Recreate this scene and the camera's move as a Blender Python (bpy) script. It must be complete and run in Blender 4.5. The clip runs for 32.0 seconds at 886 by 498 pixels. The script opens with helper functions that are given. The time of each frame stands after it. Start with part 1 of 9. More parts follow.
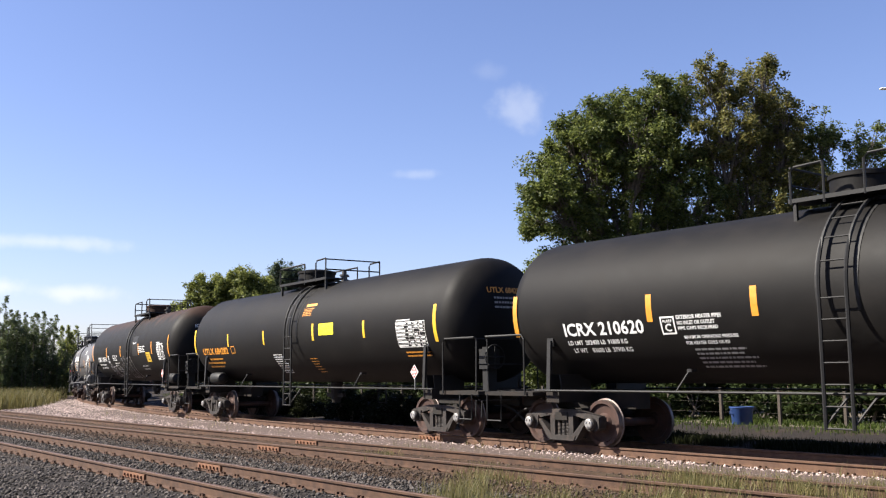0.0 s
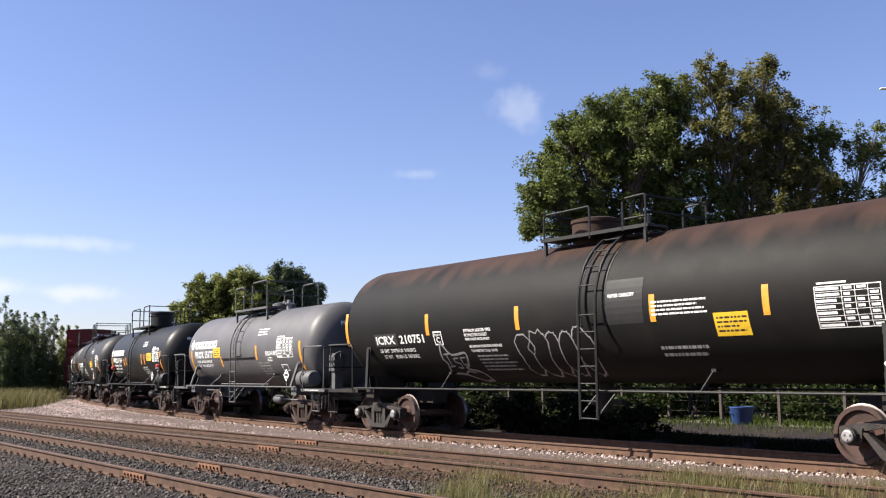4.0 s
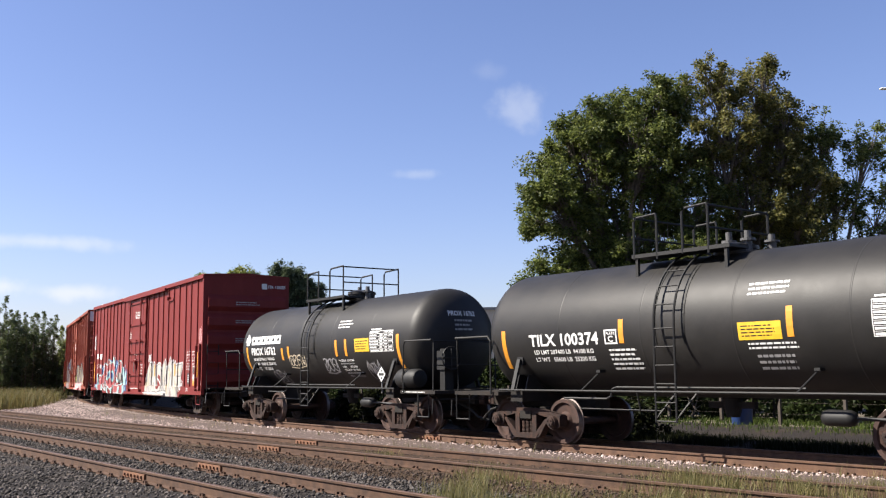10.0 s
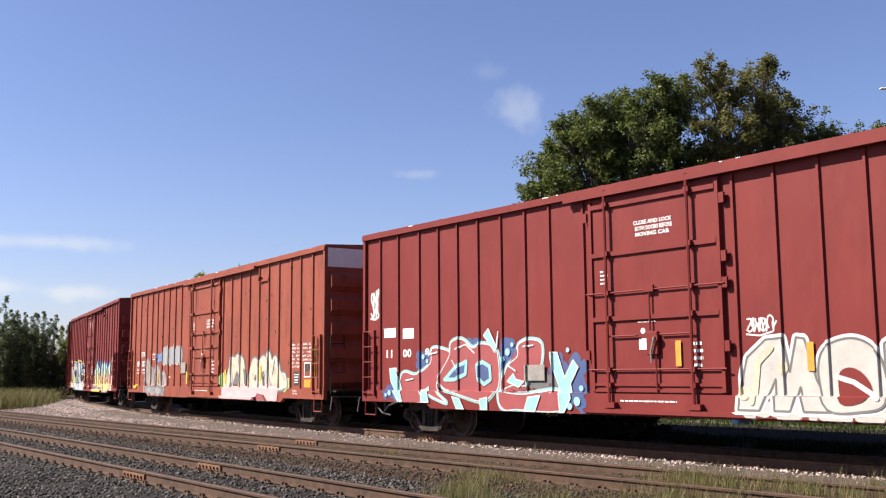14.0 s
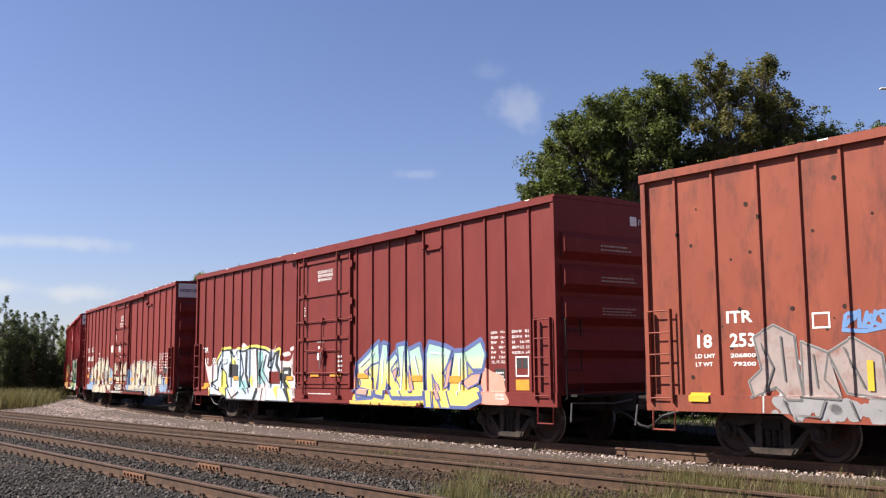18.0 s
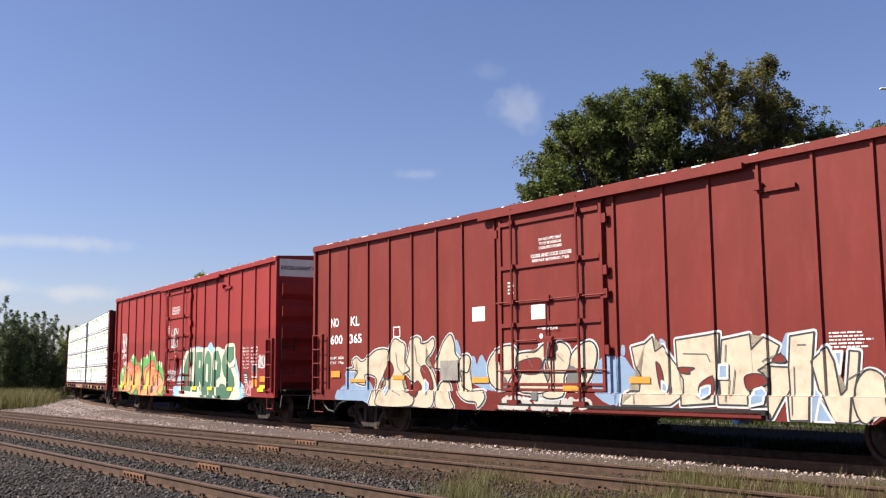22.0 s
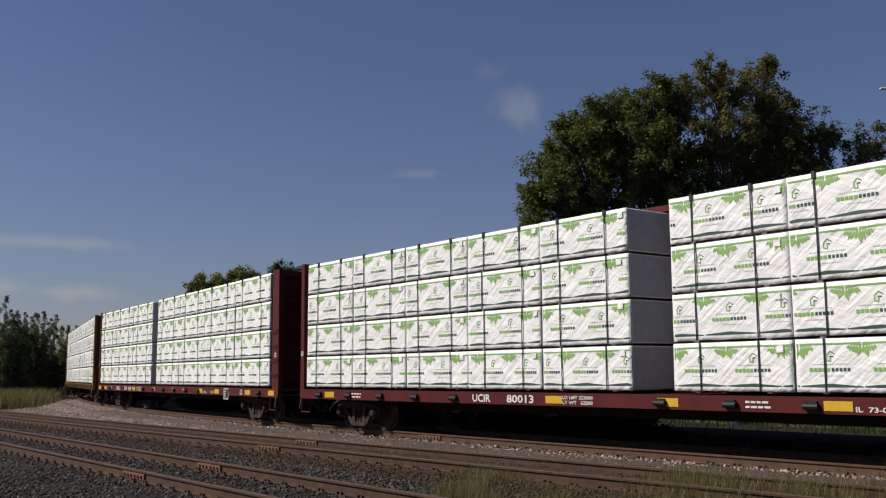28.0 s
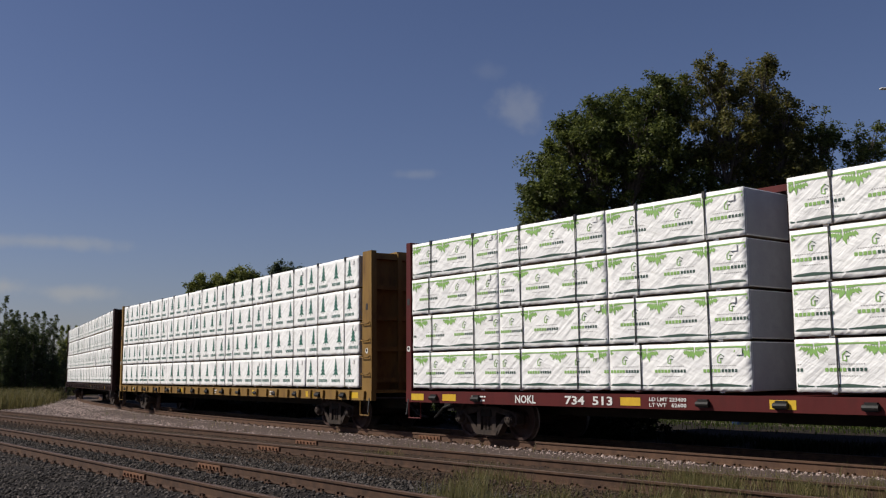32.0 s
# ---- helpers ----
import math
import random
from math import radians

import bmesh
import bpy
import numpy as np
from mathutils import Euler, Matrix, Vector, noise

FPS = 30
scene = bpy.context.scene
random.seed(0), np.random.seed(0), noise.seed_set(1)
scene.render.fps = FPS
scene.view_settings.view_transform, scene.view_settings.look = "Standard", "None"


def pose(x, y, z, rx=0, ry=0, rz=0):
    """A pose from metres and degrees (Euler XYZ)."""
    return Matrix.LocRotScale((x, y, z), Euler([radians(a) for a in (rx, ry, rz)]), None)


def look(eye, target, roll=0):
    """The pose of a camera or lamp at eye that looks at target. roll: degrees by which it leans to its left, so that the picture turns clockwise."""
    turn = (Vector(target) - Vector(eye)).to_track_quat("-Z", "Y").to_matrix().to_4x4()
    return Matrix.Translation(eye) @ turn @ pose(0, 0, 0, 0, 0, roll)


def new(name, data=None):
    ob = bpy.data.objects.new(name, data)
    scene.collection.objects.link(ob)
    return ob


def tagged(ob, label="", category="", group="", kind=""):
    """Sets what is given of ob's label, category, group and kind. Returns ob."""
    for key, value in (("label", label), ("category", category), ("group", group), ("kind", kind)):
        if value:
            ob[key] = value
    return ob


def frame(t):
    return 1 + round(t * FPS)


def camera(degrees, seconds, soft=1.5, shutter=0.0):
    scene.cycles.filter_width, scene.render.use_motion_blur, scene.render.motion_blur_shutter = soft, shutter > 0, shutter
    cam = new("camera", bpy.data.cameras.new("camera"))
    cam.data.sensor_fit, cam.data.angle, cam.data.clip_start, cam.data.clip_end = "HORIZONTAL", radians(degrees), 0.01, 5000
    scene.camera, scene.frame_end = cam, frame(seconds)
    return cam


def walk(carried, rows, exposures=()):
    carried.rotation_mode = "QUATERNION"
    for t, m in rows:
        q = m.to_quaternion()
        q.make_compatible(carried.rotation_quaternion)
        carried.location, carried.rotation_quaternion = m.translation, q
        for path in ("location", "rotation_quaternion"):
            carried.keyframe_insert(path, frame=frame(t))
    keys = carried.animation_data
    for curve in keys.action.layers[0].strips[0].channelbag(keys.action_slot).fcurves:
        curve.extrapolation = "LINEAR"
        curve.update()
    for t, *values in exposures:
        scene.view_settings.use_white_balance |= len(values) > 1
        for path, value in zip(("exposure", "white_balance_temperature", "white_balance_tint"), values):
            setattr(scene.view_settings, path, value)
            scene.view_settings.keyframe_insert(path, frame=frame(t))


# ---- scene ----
# Heights are taken from the top of the rails. A train rolls past on a curve; two idle tracks lie in front of it.
cam = camera(48.4, 32.0, soft=1.2)
EYE = pose(0, 0, 1.453, 97.21, 0, 0) @ pose(0, 0, 0, 0, 0, -0.46)
walk(cam, [(0.0, EYE), (32.0, EYE)], exposures=[(0.0, 1.64), (3.0, 1.61), (6.0, 1.48), (10.0, 1.51), (13.0, 1.40), (17.0, 1.26), (19.0, 1.18),
     (22.0, 1.16), (24.0, 1.04), (25.0, 0.81), (26.5, 0.32), (27.2, 0.10), (28.0, 0.02), (30.0, 0.02), (32.0, 0.02)])

# ---- sun and sky ----
SUN = Vector((-0.985, -0.02, 0.86)).normalized()
lamp = new("sun", bpy.data.lights.new("sun", "SUN"))
lamp.data.energy, lamp.data.angle, lamp.data.color = 5.0, radians(0.55), (1.0, 0.93, 0.83)
lamp.matrix_world = look(SUN * 200, (0, 0, 0))


def sky_world():
    world = bpy.data.worlds.new("sky")
    scene.world = world
    world.use_nodes = True
    nt = world.node_tree
    nd, lk = nt.nodes, nt.links
    nd.clear()
    out, bg = nd.new("ShaderNodeOutputWorld"), nd.new("ShaderNodeBackground")
    sky = nd.new("ShaderNodeTexSky")
    sky.sky_type, sky.sun_disc = "NISHITA", False
    sky.sun_elevation, sky.sun_rotation = math.asin(SUN.z), math.atan2(SUN.x, SUN.y)
    sky.air_density, sky.dust_density, sky.ozone_density = 1.0, 0.6, 2.0
    bg.inputs["Strength"].default_value = 0.050
    coord = nd.new("ShaderNodeTexCoord")
    last = sky.outputs["Color"]
    heads, first = [], lk
    # a few thin clouds: direction, half sizes, thickness
    for way, size, thick, scale in (((0.075, 0.9655, 0.262), (0.030, 0.024), 0.30, 30), ((-0.025, 0.979, 0.20), (0.03, 0.006), 0.22, 30),
                                    ((-0.37, 0.9117, 0.125), (0.085, 0.009), 0.5, 22), ((-0.342, 0.922, 0.078), (0.055, 0.010), 0.75, 25),
                                    ((-0.405, 0.903, 0.083), (0.02, 0.013), 0.8, 30), ((0.045, 0.953, 0.298), (0.024, 0.010), 0.09, 30)):
        sub = nd.new("ShaderNodeVectorMath")
        sub.operation = "SUBTRACT"
        lk.new(coord.outputs["Generated"], sub.inputs[0])
        sub.inputs[1].default_value = Vector(way).normalized()
        tex = nd.new("ShaderNodeTexNoise")
        tex.inputs["Scale"].default_value, tex.inputs["Detail"].default_value = scale, 6
        lk.new(coord.outputs["Generated"], tex.inputs["Vector"])
        mul = nd.new("ShaderNodeVectorMath")
        mul.operation = "MULTIPLY"
        lk.new(sub.outputs[0], mul.inputs[0])
        mul.inputs[1].default_value = (1 / size[0], 1.0, 1 / size[1])
        length = nd.new("ShaderNodeVectorMath")
        length.operation = "LENGTH"
        lk.new(mul.outputs[0], length.inputs[0])
        add = nd.new("ShaderNodeMath")
        add.operation = "MULTIPLY_ADD"
        lk.new(tex.outputs["Fac"], add.inputs[0])
        add.inputs[1].default_value = -2.4
        lk.new(length.outputs["Value"], add.inputs[2])
        ramp = nd.new("ShaderNodeMapRange")
        ramp.interpolation_type = "SMOOTHSTEP"
        ramp.inputs["From Min"].default_value, ramp.inputs["From Max"].default_value = -0.1, -1.25
        ramp.inputs["To Min"].default_value, ramp.inputs["To Max"].default_value = 0.0, thick
        lk.new(add.outputs[0], ramp.inputs["Value"])
        mix = nd.new("ShaderNodeMix")
        mix.data_type = "RGBA"
        lk.new(ramp.outputs["Result"], mix.inputs["Factor"])
        lk.new(last, mix.inputs["A"])
        heads.append(mix)
        mix.inputs["B"].default_value = (6.6, 6.8, 7.2, 1)
        last = mix.outputs["Result"]
    tint = nd.new("ShaderNodeVectorMath")
    tint.operation = "MULTIPLY"
    lk.new(sky.outputs["Color"], tint.inputs[0])
    tint.inputs[1].default_value = (1.03, 0.975, 1.21)
    first.new(tint.outputs[0], heads[0].inputs["A"])
    lk.new(last, bg.inputs["Color"])
    lk.new(bg.outputs[0], out.inputs["Surface"])


sky_world()


# ---- materials ----
ALBEDO_SCALE = 0.835          # every colour lowered alike, against a raised exposure, so that shade comes out deeper


def mat(name, c1, c2=None, scale=3.0, rough=0.6, metal=0.0, bump=0.0, bscale=40.0, stretch=(1, 1, 1), vary=0.0, island=0.0,
        dirt=None, dirt_scale=1.2, dirt_amount=0.5, spec=0.5):
    """A surface in two tones of noise with fine relief. vary/island: spread of brightness between objects / between loose pieces.
    dirt: a third colour in larger, sharper stains."""
    c1, c2, dirt = (c and tuple(v * ALBEDO_SCALE for v in c) for c in (c1, c2, dirt))
    m = bpy.data.materials.new(name)
    m.use_nodes = True
    nd, lk = m.node_tree.nodes, m.node_tree.links
    b = nd["Principled BSDF"]
    b.inputs["Roughness"].default_value, b.inputs["Metallic"].default_value = rough, metal
    b.inputs["Specular IOR Level"].default_value = spec
    coord = nd.new("ShaderNodeTexCoord")
    space = nd.new("ShaderNodeMapping")
    space.inputs["Scale"].default_value = stretch
    lk.new(coord.outputs["Object"], space.inputs["Vector"])
    c2 = c2 or tuple(v * 0.75 for v in c1)
    tex = nd.new("ShaderNodeTexNoise")
    tex.inputs["Scale"].default_value, tex.inputs["Detail"].default_value, tex.inputs["Roughness"].default_value = scale, 8, 0.65
    lk.new(space.outputs[0], tex.inputs["Vector"])
    ramp = nd.new("ShaderNodeValToRGB")
    ramp.color_ramp.elements[0].position, ramp.color_ramp.elements[1].position = 0.32, 0.68
    ramp.color_ramp.elements[0].color, ramp.color_ramp.elements[1].color = (*c2, 1), (*c1, 1)
    lk.new(tex.outputs["Fac"], ramp.inputs["Fac"])
    last = ramp.outputs["Color"]
    if dirt:
        t2 = nd.new("ShaderNodeTexNoise")
        t2.inputs["Scale"].default_value, t2.inputs["Detail"].default_value, t2.inputs["Roughness"].default_value = dirt_scale, 10, 0.7
        lk.new(space.outputs[0], t2.inputs["Vector"])
        edge = nd.new("ShaderNodeMapRange")
        edge.inputs["From Min"].default_value, edge.inputs["From Max"].default_value = 0.5, 0.72
        edge.inputs["To Max"].default_value = dirt_amount
        lk.new(t2.outputs["Fac"], edge.inputs["Value"])
        mix = nd.new("ShaderNodeMix")
        mix.data_type = "RGBA"
        lk.new(edge.outputs["Result"], mix.inputs["Factor"])
        lk.new(last, mix.inputs["A"])
        mix.inputs["B"].default_value = (*dirt, 1)
        last = mix.outputs["Result"]
    for amount, node, socket in ((vary, "ShaderNodeObjectInfo", "Random"), (island, "ShaderNodeNewGeometry", "Random Per Island")):
        if amount:
            info = nd.new(node)
            ramp2 = nd.new("ShaderNodeMapRange")
            ramp2.inputs["To Min"].default_value, ramp2.inputs["To Max"].default_value = 1 - amount, 1 + amount
            lk.new(info.outputs[socket], ramp2.inputs["Value"])
            mul = nd.new("ShaderNodeVectorMath")
            mul.operation = "SCALE"
            lk.new(last, mul.inputs[0])
            lk.new(ramp2.outputs["Result"], mul.inputs["Scale"])
            last = mul.outputs[0]
    lk.new(last, b.inputs["Base Color"])
    # gloss wanders with the grain
    gl = nd.new("ShaderNodeMapRange")
    gl.inputs["To Min"].default_value, gl.inputs["To Max"].default_value = max(rough - 0.08, 0.03), min(rough + 0.10, 1)
    lk.new(tex.outputs["Fac"], gl.inputs["Value"])
    lk.new(gl.outputs["Result"], b.inputs["Roughness"])
    if bump:
        t3 = nd.new("ShaderNodeTexNoise")
        t3.inputs["Scale"].default_value, t3.inputs["Detail"].default_value = bscale, 5
        lk.new(space.outputs[0], t3.inputs["Vector"])
        bp = nd.new("ShaderNodeBump")
        bp.inputs["Strength"].default_value, bp.inputs["Distance"].default_value = bump, 0.02
        lk.new(t3.outputs["Fac"], bp.inputs["Height"])
        lk.new(bp.outputs["Normal"], b.inputs["Normal"])
    return m


def leafy(name, c1, c2, through_light=0.35, gloss=0.35):
    """Leaves: two greens by loose piece, with light through them."""
    c1, c2 = (tuple(v * ALBEDO_SCALE for v in c) for c in (c1, c2))
    m = bpy.data.materials.new(name)
    m.use_nodes = True
    nd, lk = m.node_tree.nodes, m.node_tree.links
    b = nd["Principled BSDF"]
    b.inputs["Roughness"].default_value = 0.5
    b.inputs["Specular IOR Level"].default_value = gloss
    info = nd.new("ShaderNodeNewGeometry")
    ramp = nd.new("ShaderNodeValToRGB")
    ramp.color_ramp.elements[0].color, ramp.color_ramp.elements[1].color = (*c1, 1), (*c2, 1)
    lk.new(info.outputs["Random Per Island"], ramp.inputs["Fac"])
    lk.new(ramp.outputs["Color"], b.inputs["Base Color"])
    tr = nd.new("ShaderNodeBsdfTranslucent")
    lk.new(ramp.outputs["Color"], tr.inputs["Color"])
    mix = nd.new("ShaderNodeMixShader")
    mix.inputs["Fac"].default_value = through_light
    lk.new(b.outputs[0], mix.inputs[1])
    lk.new(tr.outputs[0], mix.inputs[2])
    lk.new(mix.outputs[0], nd["Material Output"].inputs["Surface"])
    return m


M = {
    "ballast": mat("dark_ballast_bed", (0.029, 0.023, 0.020), (0.0088, 0.0072, 0.0062), 22, 0.95, bump=1.0, bscale=45, dirt=(0.075, 0.046, 0.028), dirt_scale=0.6, spec=0.2),
    "ballast_light": mat("pale_ballast_bed", (0.165, 0.122, 0.106), (0.042, 0.030, 0.026), 24, 0.95, bump=1.0, bscale=45, spec=0.2),
    "stone_dark": mat("dark_stone", (0.108, 0.093, 0.084), (0.019, 0.0162, 0.0145), 9, 0.9, island=0.95, bump=0.3, spec=0.3),
    "stone_light": mat("pale_stone", (0.47, 0.375, 0.345), (0.17, 0.128, 0.114), 9, 0.9, island=0.75, bump=0.3, spec=0.3),
    "brown_soil": mat("rusty_brown_soil", (0.080, 0.049, 0.030), (0.031, 0.019, 0.0125), 5, 0.95, bump=0.8, bscale=40, dirt=(0.050, 0.050, 0.024), dirt_scale=0.9, spec=0.15),
    "stone_brown": mat("brown_stone", (0.095, 0.063, 0.045), (0.034, 0.023, 0.017), 9, 0.9, island=0.8, bump=0.3, spec=0.3),
    "soil": mat("weedy_soil", (0.133, 0.105, 0.07), (0.07, 0.0595, 0.0385), 2.0, 0.95, bump=0.8, bscale=18, dirt=(0.09, 0.11, 0.04), dirt_scale=0.5),
    "gravel": mat("grey_gravel", (0.30, 0.285, 0.27), (0.14, 0.13, 0.125), 22, 0.95, bump=0.9, bscale=60, dirt=(0.2, 0.17, 0.14), dirt_scale=0.4),
    "rail": mat("rusty_rail", (0.098, 0.054, 0.034), (0.040, 0.022, 0.0145), 7, 0.8, 0.1, bump=0.25, bscale=50, dirt=(0.125, 0.066, 0.034), dirt_scale=1.3, spec=0.3),
    "rail_main": mat("orange_brown_rail", (0.135, 0.076, 0.048), (0.070, 0.038, 0.025), 7, 0.8, 0.1, bump=0.25, bscale=50, dirt=(0.16, 0.085, 0.045), dirt_scale=1.3, spec=0.3),
    "rail_top": mat("rail_head", (0.108, 0.060, 0.038), (0.058, 0.031, 0.020), 5, 0.6, 0.2, spec=0.35),
    "orange_rust": mat("orange_rust", (0.205, 0.088, 0.040), (0.095, 0.044, 0.023), 9, 0.85, bump=0.4),
    "tie": mat("tie_wood", (0.115, 0.08, 0.055), (0.045, 0.033, 0.025), 6, 0.9, bump=0.7, stretch=(1, 6, 6), vary=0.3),
    "black": mat("black_tank_paint", (0.0082, 0.0075, 0.0071), (0.0058, 0.0053, 0.0050), 1.6, 0.60, bump=0.06, bscale=120, dirt=(0.0155, 0.0132, 0.0115), dirt_scale=0.8, dirt_amount=0.5, spec=0.13),
    "black_gloss": mat("glossy_black_paint", (0.0105, 0.0102, 0.0102), (0.0072, 0.0070, 0.0070), 1.2, 0.46, dirt=(0.019, 0.0175, 0.0165), dirt_scale=0.7, dirt_amount=0.5, spec=0.2),
    "black_worn": mat("dusty_black_paint", (0.0205, 0.0193, 0.0184), (0.0138, 0.0132, 0.0127), 1.6, 0.5, bump=0.05, bscale=90, dirt=(0.036, 0.032, 0.028), dirt_scale=0.9, dirt_amount=0.5, spec=0.24),
    "grey": mat("grey_tank_paint", (0.096, 0.093, 0.096), (0.073, 0.071, 0.0735), 1.3, 0.5, dirt=(0.140, 0.132, 0.128), dirt_scale=0.9, dirt_amount=0.5, spec=0.28),
    "steel_black": mat("black_steel", (0.013, 0.0125, 0.012), (0.007, 0.007, 0.007), 6, 0.6, bump=0.1, spec=0.3),
    "steel_grey": mat("grey_steel", (0.098, 0.097, 0.099), (0.060, 0.059, 0.059), 5, 0.6, bump=0.1, spec=0.3),
    "steel_pale": mat("pale_worn_steel", (0.34, 0.33, 0.32), (0.2, 0.19, 0.18), 8, 0.5, 0.3),
    "under": mat("grimy_underframe", (0.020, 0.016, 0.013), (0.009, 0.008, 0.007), 5, 0.85, bump=0.3, dirt=(0.045, 0.026, 0.017), spec=0.3),
    "bogie_brown": mat("rusty_cast_steel", (0.040, 0.0195, 0.0135), (0.0115, 0.0070, 0.0060), 9, 0.85, bump=0.5, dirt=(0.085, 0.038, 0.022), dirt_scale=5, dirt_amount=0.6, spec=0.3),
    "bogie_grey": mat("grimy_cast_steel", (0.040, 0.0335, 0.030), (0.0155, 0.013, 0.0118), 9, 0.75, bump=0.5, dirt=(0.085, 0.052, 0.036), dirt_scale=5, spec=0.3),
    "bogie_dull": mat("dusty_brown_cast_steel", (0.062, 0.046, 0.038), (0.020, 0.0150, 0.0130), 7, 0.85, bump=0.5, dirt=(0.11, 0.072, 0.052), dirt_scale=4, spec=0.25),
    "wheel": mat("rusty_wheel", (0.068, 0.030, 0.020), (0.026, 0.0135, 0.0105), 5, 0.75, 0.2, bump=0.2),
    "tread": mat("bright_tread", (0.26, 0.22, 0.20), (0.12, 0.09, 0.08), 6, 0.45, 0.7),
    "white": mat("white_marking", (0.78, 0.78, 0.76), (0.62, 0.62, 0.60), 9, 0.6),
    "faded": mat("faded_marking", (0.36, 0.35, 0.34), (0.20, 0.20, 0.20), 12, 0.7),
    "yellow": mat("yellow_marking", (0.68, 0.442, 0.017), (0.561, 0.34, 0.017), 8, 0.5),
    "lemon": mat("lemon_label", (0.7225, 0.663, 0.017), (0.6375, 0.561, 0.017), 8, 0.5),
    "orange": mat("orange_reflector", (0.731, 0.306, 0.0255), (0.595, 0.2295, 0.017), 8, 0.45, dirt=(0.4, 0.2, 0.06), dirt_scale=6),
    "orange_pale": mat("pale_orange_placard", (0.70, 0.52, 0.32), (0.58, 0.42, 0.26), 8, 0.5),
    "red": mat("red_marking", (0.70, 0.04, 0.04), (0.55, 0.03, 0.03), 8, 0.5),
    "panel_black": mat("black_stencil_panel", (0.02, 0.02, 0.02), (0.012, 0.012, 0.012), 8, 0.6),
    "grille": mat("galvanised_grating", (0.16, 0.155, 0.15), (0.08, 0.08, 0.08), 8, 0.6, 0.4),
}


# ---- building helpers ----
def part(name, bm, material, parent=None, label="", smooth=False):
    me = bpy.data.meshes.new(name)
    bmesh.ops.recalc_face_normals(bm, faces=bm.faces)
    bm.to_mesh(me)
    bm.free()
    if smooth:
        me.shade_smooth()
        me.set_sharp_from_angle(angle=radians(40))
    return shared(name, me, material, parent, label)


def shared(name, me, material=None, parent=None, label="", m=None):
    if material and not me.materials:
        me.materials.append(material)
    ob = new(name, me)
    if parent:
        ob.parent = parent
    if m is not None:
        ob.matrix_basis = m
    if label:
        ob["label"] = label
    return ob


def box(bm, x0, x1, y0, y1, z0, z1, m=None):
    co = [Vector((x, y, z)) for x in (x0, x1) for y in (y0, y1) for z in (z0, z1)]
    if m is not None:
        co = [m @ c for c in co]
    v = [bm.verts.new(c) for c in co]
    for f in ((0, 1, 3, 2), (4, 6, 7, 5), (0, 4, 5, 1), (2, 3, 7, 6), (0, 2, 6, 4), (1, 5, 7, 3)):
        bm.faces.new([v[i] for i in f])
    return bm


def tube(bm, pts, r, n=6, caps=True):
    """A round bar along a line of points."""
    pts = [Vector(p) for p in pts]
    rings = []
    for i, p in enumerate(pts):
        a = (pts[i] - pts[i - 1]).normalized() if i else None
        b = (pts[i + 1] - pts[i]).normalized() if i < len(pts) - 1 else None
        d = ((a or b) + (b or a)).normalized()
        up = Vector((0, 0, 1)) if abs(d.z) < 0.9 else Vector((1, 0, 0))
        u = d.cross(up).normalized()
        w = u.cross(d)
        grow = 1.0 if a is None or b is None else min(1 / max((1 + a.dot(b)) / 2, 0.25) ** 0.5, 1.8)
        rings.append([bm.verts.new(p + (u * math.cos(k) + w * math.sin(k)) * r * grow) for k in (2 * math.pi * j / n for j in range(n))])
    for r0, r1 in zip(rings, rings[1:]):
        for j in range(n):
            bm.faces.new((r0[j], r0[(j + 1) % n], r1[(j + 1) % n], r1[j]))
    if caps:
        bm.faces.new(rings[0][::-1])
        bm.faces.new(rings[-1])
    return bm


def beam(bm, p, q, w, h):
    """A flat bar from p to q, w wide across y and h deep."""
    p, q = Vector(p), Vector(q)
    d = q - p
    u = Vector((0, 1, 0)) if abs(d.normalized().y) < 0.9 else Vector((1, 0, 0))
    n = d.cross(u).normalized() * h / 2
    u = u * w / 2
    v = [bm.verts.new(c) for c in (p - u - n, p + u - n, p + u + n, p - u + n, q - u - n, q + u - n, q + u + n, q - u + n)]
    for f in ((3, 2, 1, 0), (4, 5, 6, 7), (0, 1, 5, 4), (1, 2, 6, 5), (2, 3, 7, 6), (3, 0, 4, 7)):
        bm.faces.new([v[i] for i in f])
    return bm


def lathe(bm, prof, axis="x", n=32, at=(0, 0, 0)):
    """Turns a profile of (along, radius) about an axis."""
    rings = []
    for a, r in prof:
        ring = []
        for j in range(n):
            k = 2 * math.pi * j / n
            c, s = r * math.cos(k), r * math.sin(k)
            p = {"x": (a, c, s), "y": (c, a, s), "z": (c, s, a)}[axis]
            ring.append(bm.verts.new(Vector(p) + Vector(at)))
        rings.append(ring)
    for r0, r1 in zip(rings, rings[1:]):
        for j in range(n):
            bm.faces.new((r0[j], r0[(j + 1) % n], r1[(j + 1) % n], r1[j]))
    bm.faces.new(rings[0])
    bm.faces.new(rings[-1][::-1])
    return bm


def prism(bm, pts, y0, y1, across=False):
    """A plate with the outline pts (x, z) from y0 to y1; across: the outline is (y, z), from x = y0 to y1."""
    a = [bm.verts.new((y0, x, z) if across else (x, y0, z)) for x, z in pts]
    b = [bm.verts.new((y1, x, z) if across else (x, y1, z)) for x, z in pts]
    bm.faces.new(a)
    bm.faces.new(b[::-1])
    n = len(pts)
    for i in range(n):
        bm.faces.new((a[i], b[i], b[(i + 1) % n], a[(i + 1) % n]))
    return bm


def mesh_of(verts, faces, name):
    me = bpy.data.meshes.new(name)
    me.from_pydata(verts, [], faces)
    me.update()
    return me


